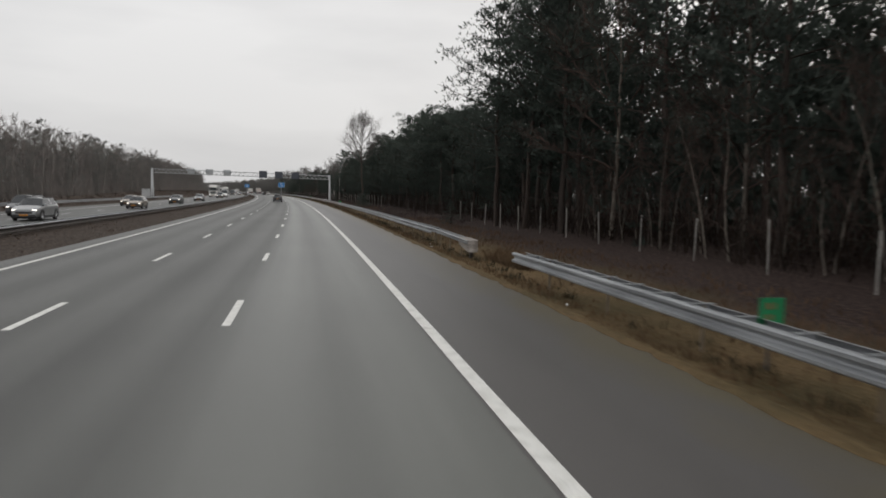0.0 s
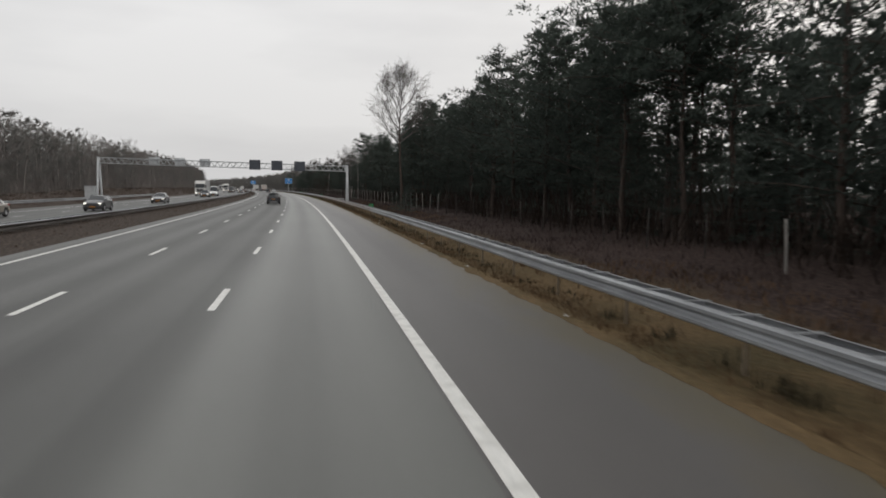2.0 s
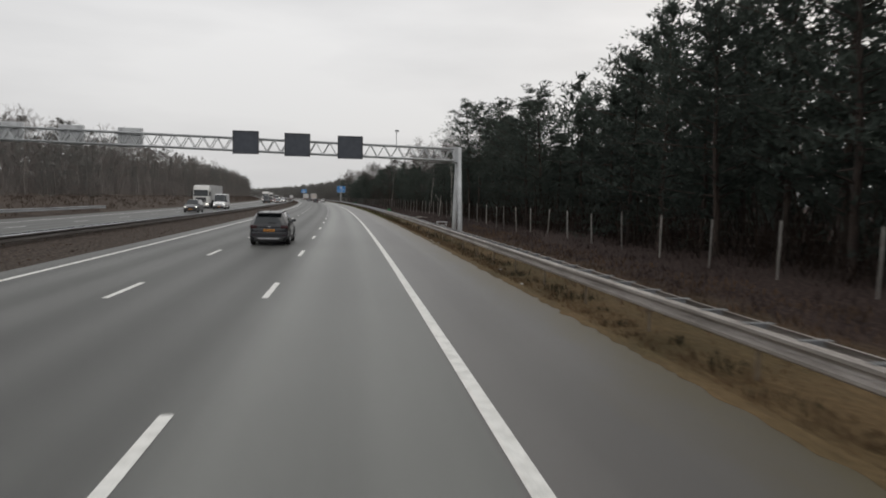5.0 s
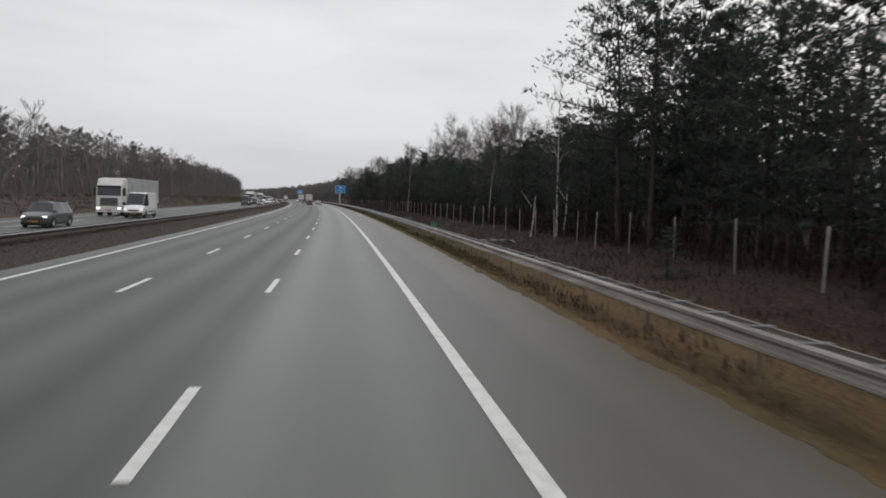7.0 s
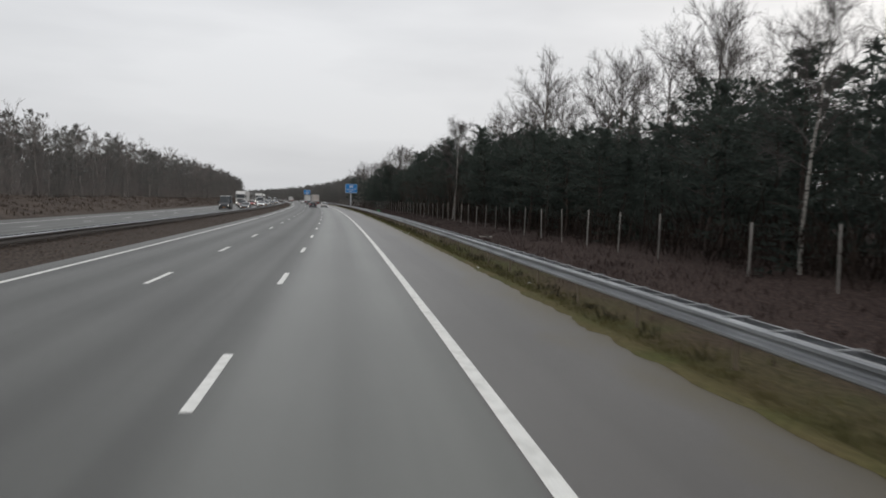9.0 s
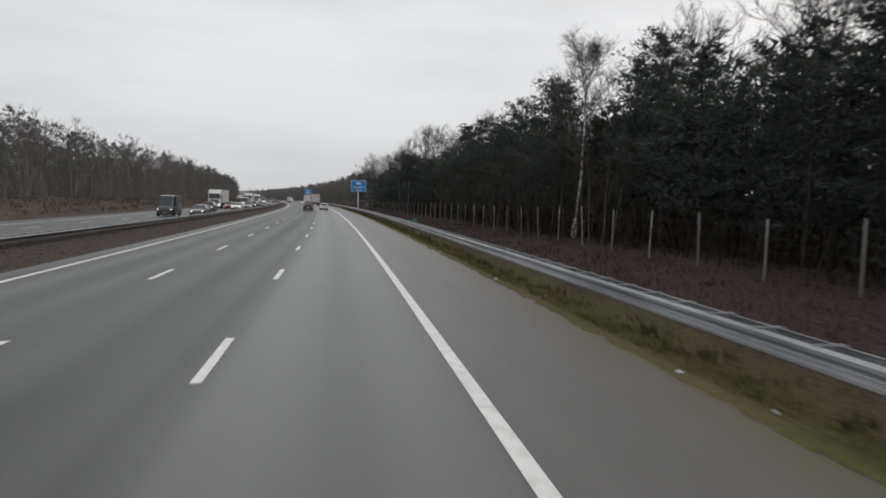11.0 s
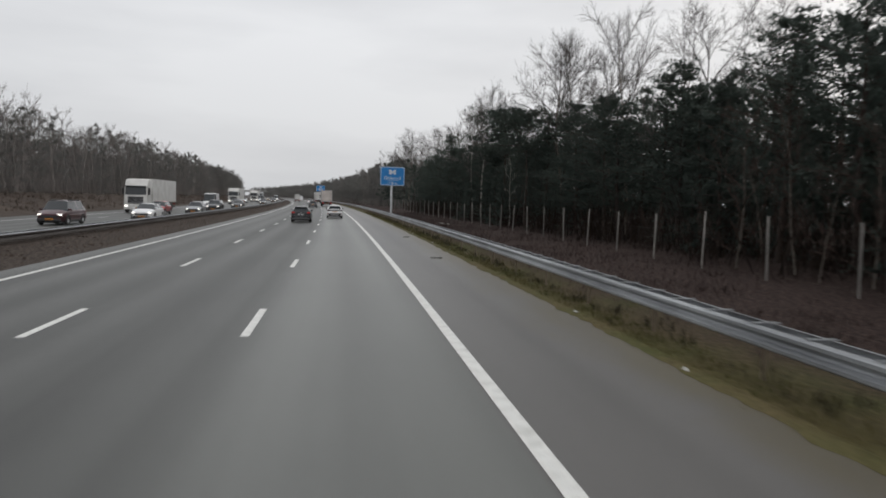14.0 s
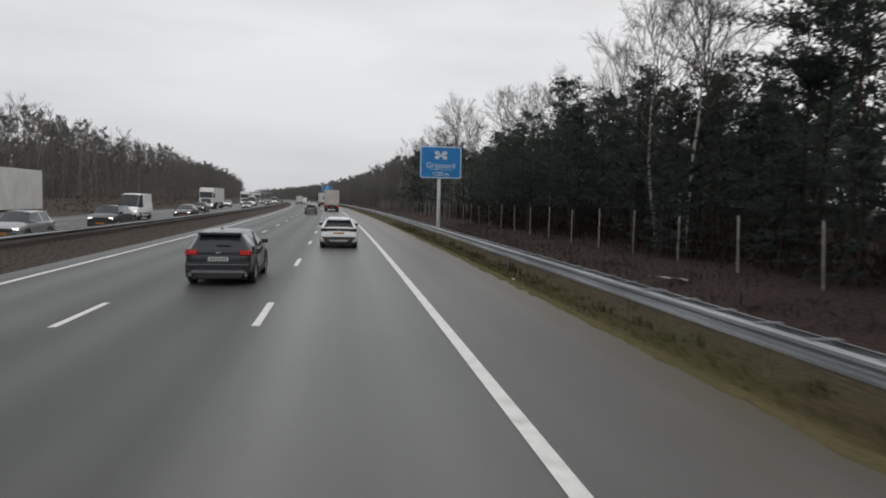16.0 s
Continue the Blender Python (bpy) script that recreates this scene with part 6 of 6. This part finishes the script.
    bar_part("sill", ob, TRIM, W * 0.90, W * 1.005, re + r * 1.15, fr - r * 1.15, 0.22, 0.36, 0.015, mirrored=True)
    # lamps
    tz = tail - 0.06
    for side in (-1, 1):
        x0, x1 = sorted((side * W * 0.60, side * W * 0.955))
        lens = part("tail_lamp", boxed(x0, x1, -0.014, 0.30, tz - 0.15, tz + 0.005, 0.035), TAIL_DARK if cladding or smoked else TAIL, ob, smooth=True)
        if lamps == "rear" and lit:
            for k in (0.035, 0.085):
                x2, x3 = sorted((side * W * 0.63, side * W * 0.92))
                part("light_strip", boxed(x2, x3, -0.020, 0.02, tz - k - 0.028, tz - k, 0.008), TAIL_ON, lens, "glowing red strip")
    bar_part("headlamp", ob, HEAD_ON if lamps == "front" and lit else HEAD, W * 0.50, W * 0.82, L - 0.18, L - 0.02, hood - 0.34, hood - 0.22, 0.03, mirrored=True)
    # tailgate trim, spoiler, mirrors, handles, wiper, aerial
    bar_part("garnish", ob, CAR_GLASS if cladding else body, -W * 0.60, W * 0.60, -0.008, 0.05, tz - 0.13, tz - (0.0 if cladding else 0.05), 0.015)
    if shape != "sedan":
        bar_part("spoiler", ob, body, -wr * 0.90, wr * 0.90, y_rear - 0.22, y_rear + 0.14, H - 0.115, H - 0.045, 0.02)
        bar_part("wiper", ob, INK, -0.05, 0.30, 0.04, 0.075, tail + 0.05, tail + 0.07, 0.004)
    if shape in ("suv", "big_suv", "mpv") and not blade:
        bar_part("roof_rail", ob, TRIM, wr * 0.87, wr * 0.92, y_rear + 0.25, y_fr - 0.1, H - 0.03, H + 0.025, 0.01, mirrored=True)
    bar_part("mirror", ob, TRIM if cladding else body, W * 0.90, W + 0.11, y_sc - 0.42, y_sc - 0.30, belt - 0.03, belt + 0.10, 0.03, mirrored=True)
    for y in (L * 0.34, L * 0.56):
        bar_part("door_handle", ob, body, W * 0.985, W * 1.015, y - 0.09, y + 0.09, belt - 0.13, belt - 0.10, 0.006, mirrored=True)
    bar_part("aerial", ob, TRIM, -0.02, 0.02, y_rear + 0.2, y_rear + 0.34, H + 0.02, H + 0.07, 0.012)
    plate(ob, -0.013, tail - 0.30, plate_mat or YELLOW, False)
    plate(ob, L + 0.052, 0.42, plate_mat or YELLOW, True)
    bar_part("badge", ob, ALLOY, -0.06, 0.06, -0.02, 0.0, tail - 0.16, tail - 0.11, 0.008)
    ob.matrix_basis = stand(s, d, 0.004, turn)
    return ob


def van(body, s, d, label, turn=180.0, H=2.45, L=5.6, W=0.98, group="traffic", lit=True):
    ob = thing("van", None, label, "van", group)
    hood = 1.18
    st = [(0.0, W * 0.96, 0.35, 1.25, H - 0.06, W * 0.86), (0.12, W, 0.30, 1.25, H, W * 0.88), (L * 0.60, W, 0.28, 1.25, H, W * 0.88),
          (L * 0.62, W, 0.28, 1.22, H, W * 0.88), (L * 0.74, W, 0.28, 1.20, H - 0.10, W * 0.84), (L * 0.89, W * 0.98, 0.28, hood, hood + 0.05, W * 0.80),
          (L * 0.97, W * 0.93, 0.30, hood - 0.24, hood - 0.16, W * 0.74), (L, W * 0.86, 0.34, hood - 0.42, hood - 0.34, W * 0.7)]
    shell(st, ob, body, ((3, 4), (4, 5)), None, (4, 5))
    for y in (L * 0.83, L * 0.2):
        for x in (-W + 0.12, W - 0.12):
            wheel(ob, x, y, 0.34, 0.22, DARK_RIM)
        for x in (-W, W):
            arch(ob, x, y, 0.34)
    bar_part("underbody", ob, TRIM, -W * 0.8, W * 0.8, 0.1, L - 0.2, 0.2, 0.38, 0.02)
    bar_part("front_bumper", ob, TRIM, -W * 0.84, W * 0.84, L - 0.12, L + 0.05, 0.30, 0.56, 0.05)
    bar_part("grille", ob, TRIM, -W * 0.5, W * 0.5, L - 0.08, L + 0.02, 0.64, 0.78, 0.03)
    bar_part("headlamp", ob, HEAD_ON if lit else HEAD, W * 0.52, W * 0.84, L - 0.2, L - 0.01, 0.66, 0.84, 0.03, mirrored=True)
    bar_part("mirror", ob, TRIM, W * 0.93, W + 0.20, L * 0.80, L * 0.84, 1.18, 1.48, 0.04, mirrored=True)
    bar_part("tail_lamp", ob, TAIL, W * 0.84, W * 0.97, -0.02, 0.06, 0.8, 1.15, 0.02, mirrored=True)
    bar_part("side_moulding", ob, TRIM, W * 0.99, W * 1.02, L * 0.3, L * 0.7, 0.56, 0.66, 0.01, mirrored=True)
    plate(ob, L + 0.052, 0.45, YELLOW, True)
    ob.matrix_basis = stand(s, d, 0.004, turn)
    return ob


def trailer_box(ob, body, y0, y1, w, z0, z1):
    """A closed box body with corner frame, roof edge, side skirts, rear doors with hinges and locking rods."""
    part("box_body", boxed(-w, w, y0 + 0.03, y1, z0, z1, 0.02), body, ob)
    edge = bmesh.new()
    for x in (-w - 0.015, w - 0.06):
        box(edge, x, x + 0.075, y0, y0 + 0.08, z0, z1 + 0.012)
    box(edge, -w + 0.06, w - 0.06, y0, y0 + 0.08, z1 - 0.09, z1 + 0.012)
    box(edge, -w + 0.06, w - 0.06, y0, y0 + 0.08, z0 - 0.02, z0 + 0.10)
    part("door_frame", edge, ALLOY, ob)
    for x0, x1 in ((-w + 0.07, -0.01), (0.01, w - 0.07)):
        door = part("rear_door", boxed(x0, x1, y0 + 0.005, y0 + 0.028, z0 + 0.11, z1 - 0.10, 0.006), body, ob)
        rods = bmesh.new()
        for x in (x0 + 0.25, x1 - 0.2):
            box(rods, x - 0.015, x + 0.015, y0 - 0.025, y0 + 0.003, z0 + 0.08, z1 - 0.12)
        part("locking_rod", rods, ALLOY, door)


def axle_wheels(ob, ys, w, r=0.50):
    for y in ys:
        for x in (-w + 0.18, w - 0.18):
            wheel(ob, x, y, r, 0.34, DARK_RIM)


def articulated_truck(s, d, cab_mat, box_mat, label, turn, lit=True, rear_mat=None, group="trucks"):
    """Tractor unit and closed semi-trailer; y = 0 at the trailer's tail, 16.2 m at the cab's nose."""
    ob = thing("truck", None, label, "truck", group)
    L, w = 16.2, 1.27
    trailer_box(ob, box_mat, 0.0, 13.4, w, 1.20, 3.95)
    bar_part("chassis", ob, TRIM, -0.45, 0.45, 0.2, 15.4, 0.75, 1.16, 0.02)
    bar_part("side_guard", ob, ALLOY, w - 0.06, w, 5.2, 9.6, 0.5, 1.05, 0.02, mirrored=True)
    bar_part("underrun_bar", ob, TRIM, -w * 0.92, w * 0.92, 0.05, 0.20, 0.45, 0.62, 0.02)
    bar_part("tail_lamp", ob, TAIL_ON if turn == 0 else TAIL, w * 0.55, w * 0.92, -0.01, 0.08, 0.80, 0.96, 0.02, mirrored=True)
    plate(ob, 0.03, 0.88, YELLOW, False)
    bar_part("mudflap", ob, RUBBER, w - 0.48, w - 0.06, 2.0, 2.03, 0.25, 0.95, 0.004, mirrored=True)
    axle_wheels(ob, (2.6, 3.9, 5.2), w)
    # cab: nose, sleeper roof, screen, grille, bumper, steps, mirrors
    bm = bmesh.new()
    outline = [(13.85, 0.95), (13.85, 3.55), (14.5, 3.88), (15.35, 3.80), (15.95, 3.05), (16.12, 2.05), (16.2, 1.5), (16.2, 0.55), (15.7, 0.45), (14.6, 0.8)]
    left = [bm.verts.new((-w + 0.03, y, z)) for y, z in outline]
    right = [bm.verts.new((w - 0.03, y, z)) for y, z in outline]
    n = len(outline)
    for i in range(n):
        k = (i + 1) % n
        bm.faces.new((left[i], left[k], right[k], right[i]))
    bm.faces.new(list(reversed(left)))
    bm.faces.new(right)
    bmesh.ops.recalc_face_normals(bm, faces=bm.faces)
    bmesh.ops.bevel(bm, geom=list(bm.edges), offset=0.09, segments=3, affect="EDGES", profile=0.6)
    part("cab", bm, cab_mat, ob, smooth=True)
    bm = bmesh.new()
    scr = [bm.verts.new(p) for p in ((-w + 0.12, 16.125, 2.06), (w - 0.12, 16.125, 2.06), (w - 0.16, 15.985, 2.98), (-w + 0.16, 15.985, 2.98))]
    bm.faces.new(scr)
    ext = bmesh.ops.extrude_face_region(bm, geom=list(bm.faces))
    bmesh.ops.translate(bm, vec=(0, 0.02, 0.003), verts=[e for e in ext["geom"] if isinstance(e, bmesh.types.BMVert)])
    bmesh.ops.recalc_face_normals(bm, faces=bm.faces)
    part("windscreen", bm, CAR_GLASS, ob)
    bar_part("side_window", ob, CAR_GLASS, w - 0.035, w - 0.02, 14.9, 15.75, 2.05, 2.75, 0.004, mirrored=True)
    bar_part("sun_visor", ob, TRIM, -w * 0.9, w * 0.9, 15.98, 16.22, 2.98, 3.10, 0.02)
    bar_part("grille", ob, TRIM, -w * 0.66, w * 0.66, 16.16, 16.22, 1.05, 1.85, 0.03)
    for i in range(4):
        bar_part("grille_slat", ob, ALLOY, -w * 0.60, w * 0.60, 16.215, 16.235, 1.15 + 0.18 * i, 1.18 + 0.18 * i, 0.004)
    bar_part("bumper", ob, cab_mat, -w * 0.98, w * 0.98, 16.0, 16.26, 0.38, 0.92, 0.05)
    bar_part("headlamp", ob, HEAD_ON if lit else HEAD, w * 0.66, w * 0.92, 16.2, 16.28, 0.70, 0.88, 0.03, mirrored=True)
    bar_part("mirror", ob, TRIM, w + 0.04, w + 0.26, 15.75, 15.90, 2.1, 2.85, 0.03, mirrored=True)
    bar_part("mirror_arm", ob, TRIM, w - 0.05, w + 0.10, 15.80, 15.84, 2.86, 2.90, 0.008, mirrored=True)
    bar_part("step", ob, TRIM, w - 0.10, w - 0.01, 15.0, 15.6, 0.45, 0.95, 0.02, mirrored=True)
    axle_wheels(ob, (12.0, 15.3), w)
    plate(ob, 16.262, 0.56, YELLOW, True)
    # turn about its middle so that it stands at s, d either way
    ob.matrix_basis = stand(s, d, 0.004, turn)
    return ob


def box_truck(s, d, body, label):
    ob = thing("box_truck", None, label, "truck", "trucks")
    w = 1.1
    trailer_box(ob, body, 0, 4.6, w, 0.95, 3.15)
    bar_part("chassis", ob, TRIM, -0.4, 0.4, 0.1, 6.4, 0.5, 0.93, 0.02)
    bar_part("tail_lift", ob, TRIM, -w * 0.95, w * 0.95, -0.06, 0.06, 0.50, 0.90, 0.02)
    bar_part("tail_lamp", ob, TAIL_ON, w * 0.6, w * 0.95, -0.09, -0.02, 0.62, 0.78, 0.02, mirrored=True)
    part("cab", boxed(-0.98, 0.98, 4.75, 6.6, 0.45, 2.3, 0.18), body, ob)
    plate(ob, -0.07, 0.7, YELLOW, False)
    axle_wheels(ob, (1.3, 5.6), 1.05, 0.36)
    ob.matrix_basis = stand(s, d, 0.004)
    return ob


WHITE = paint("white car paint", (0.88, 0.885, 0.89))
CHARCOAL = paint("charcoal metallic car paint", (0.030, 0.032, 0.036), 0.25, 0.35)
NIGHT = paint("near-black blue car paint", (0.012, 0.013, 0.018), 0.0, 0.3)
SILVER = paint("silver metallic car paint", (0.38, 0.39, 0.40), 0.6, 0.35)
BEIGE = paint("champagne metallic car paint", (0.36, 0.32, 0.27), 0.5, 0.35)
RED = paint("red car paint", (0.33, 0.025, 0.025))
MAROON = paint("dark maroon car paint", (0.07, 0.02, 0.025), 0.2)
GREY = paint("grey metallic car paint", (0.14, 0.145, 0.15), 0.5)
TRUCK_WHITE = material("dusty white truck panel", (0.66, 0.66, 0.64), 0.5, second=(0.54, 0.53, 0.51), scale=0.8, grain=0.06)
TRUCK_GREY = material("dusty grey trailer side", (0.42, 0.43, 0.43), 0.55, second=(0.34, 0.34, 0.34), scale=0.7, grain=0.06)
TRUCK_DARK = material("dark trailer tarpaulin", (0.05, 0.052, 0.056), 0.6, second=(0.075, 0.075, 0.078), scale=0.8, grain=0.1)
TRUCK_CREAM = material("cream trailer doors", (0.60, 0.54, 0.50), 0.55, second=(0.48, 0.43, 0.40), scale=0.8, grain=0.08)

# the same direction
car("big_suv", NIGHT, 156.5, -5.3, "dark blue-black SUV driving in the middle lane", plate_mat=YELLOW, rim=ALLOY, lit=False, smoked=True)
car("suv", WHITE, 411.5, -2.0, "white compact SUV with black tailgate trim and roof rails", plate_mat=YELLOW, rim=DARK_RIM, cladding=True, lit=False)
car("suv", CHARCOAL, 396.5, -5.15, "charcoal compact SUV with red tail lamps and silver pillars", plate_mat=PLATE_WHITE, blade=ALLOY)
car("hatch", GREY, 483.0, -5.2, "dark grey hatchback driving in the middle lane", rim=ALLOY, lit=False, smoked=True)
car("sedan", WHITE, 566.0, -5.3, "white saloon car in the middle lane")
articulated_truck(509.0, -1.75, TRUCK_WHITE, TRUCK_CREAM, "articulated truck with cream trailer doors and red lamps", 0)
articulated_truck(585.0, -2.0, TRUCK_WHITE, TRUCK_WHITE, "white articulated truck with closed rear doors", 0)
box_truck(640.0, -8.7, TRUCK_WHITE, "white box truck with a tail lift")
van(WHITE, 700.0, -5.3, "white panel van seen from behind", turn=0, lit=False)
# oncoming; their noses point back along the road
ON = 180.0
OG = "oncoming traffic"
car("big_suv", SILVER, 64, -20.9, "dusty silver SUV with dipped headlamps", ON, "front", group=OG)
car("mpv", GREY, 73, -24.5, "grey people carrier in the outer lane", ON, "front", group=OG)
car("hatch", BEIGE, 98, -20.9, "champagne hatchback with lit headlamps", ON, "front", group=OG)
car("sedan", BEIGE, 112, -24.4, "beige saloon in the outer lane", ON, "front", group=OG)
car("suv", GREY, 128, -20.8, "grey compact SUV with lit headlamps", ON, "front", group=OG)
car("sedan", SILVER, 162, -20.9, "silver saloon with lit headlamps", ON, "front", group=OG)
articulated_truck(262, -24.5, TRUCK_WHITE, TRUCK_GREY, "white oncoming articulated truck with a grey trailer", ON, group=OG)
van(WHITE, 246, -20.8, "white panel van with a high roof", group=OG)
car("mpv", GREY, 222, -20.9, "dusty grey people carrier", ON, "front", group=OG)
van(CHARCOAL, 354.5, -21.0, "dark grey van with a raised roof", H=2.5, L=5.5, group=OG)
car("sedan", GREY, 354.5, -17.5, "grey saloon in the inner lane with lit headlamps", ON, "front", group=OG)
car("mpv", MAROON, 386, -21.0, "dark maroon people carrier", ON, "front", group=OG)
car("suv", WHITE, 395, -17.5, "white compact SUV in the inner lane", ON, "front", group=OG)
car("hatch", RED, 415, -21.0, "red hatchback with lit headlamps", ON, "front", group=OG)
car("hatch", SILVER, 417, -17.5, "silver hatchback in the inner lane", ON, "front", group=OG)
articulated_truck(433, -24.5, TRUCK_WHITE, TRUCK_WHITE, "white oncoming articulated truck with a white box trailer", ON, group=OG)
car("big_suv", CHARCOAL, 432, -17.6, "charcoal SUV in the inner lane with lit headlamps", ON, "front", group=OG)
van(WHITE, 452, -21.0, "white panel van with lit headlamps", group=OG)
articulated_truck(530, -24.5, TRUCK_WHITE, TRUCK_WHITE, "white oncoming articulated truck with a white box trailer", ON, group=OG)
car("hatch", NIGHT, 488, -21.0, "dark hatchback with lit headlamps", ON, "front", group=OG)
car("sedan", NIGHT, 458, -17.5, "dark saloon in the inner lane", ON, "front", group=OG)
for i, (shape, mat, word) in enumerate((("hatch", SILVER, "silver"), ("suv", WHITE, "white"), ("mpv", GREY, "grey"), ("sedan", NIGHT, "dark"), ("hatch", WHITE, "white"),
                                       ("suv", BEIGE, "beige"), ("sedan", SILVER, "silver"), ("hatch", RED, "red"))):
    car(shape, mat, 520 + i * 24 + (i % 3) * 5, (-17.5, -21.0, -24.5)[(i * 2) % 3], "%s car in the oncoming queue with lit headlamps" % word, ON, "front", group=OG)
articulated_truck(610, -24.5, TRUCK_WHITE, TRUCK_WHITE, "white articulated truck in the oncoming queue", ON, group=OG)
articulated_truck(680, -24.5, TRUCK_GREY, TRUCK_DARK, "dark articulated truck in the oncoming queue", ON, group=OG)
van(WHITE, 575, -21.0, "white van in the oncoming queue", group=OG)
van(WHITE, 650, -17.6, "white van in the oncoming queue", group=OG)

# ---- the viaduct far ahead ----
PALE_CONCRETE = material("pale viaduct concrete", (0.34, 0.335, 0.32), 0.85, second=(0.26, 0.255, 0.245), scale=0.3, grain=0.1, grain_scale=3)
viaduct = thing("viaduct", stand(1240, 0, 0), "pale concrete road viaduct crossing the motorway", "viaduct", kind="structure")
part("deck", boxed(-60, 40, 0, 11, 6.0, 7.3, 0.05), PALE_CONCRETE, viaduct)
part("parapet", boxed(-60, 40, -0.25, 0.0, 6.9, 8.2, 0.03), PALE_CONCRETE, viaduct)
for x in (-31.5, -13.5, 5.0):
    part("pier", boxed(x - 0.5, x + 0.5, 2, 9, -0.2, 5.99, 0.1), PALE_CONCRETE, viaduct)
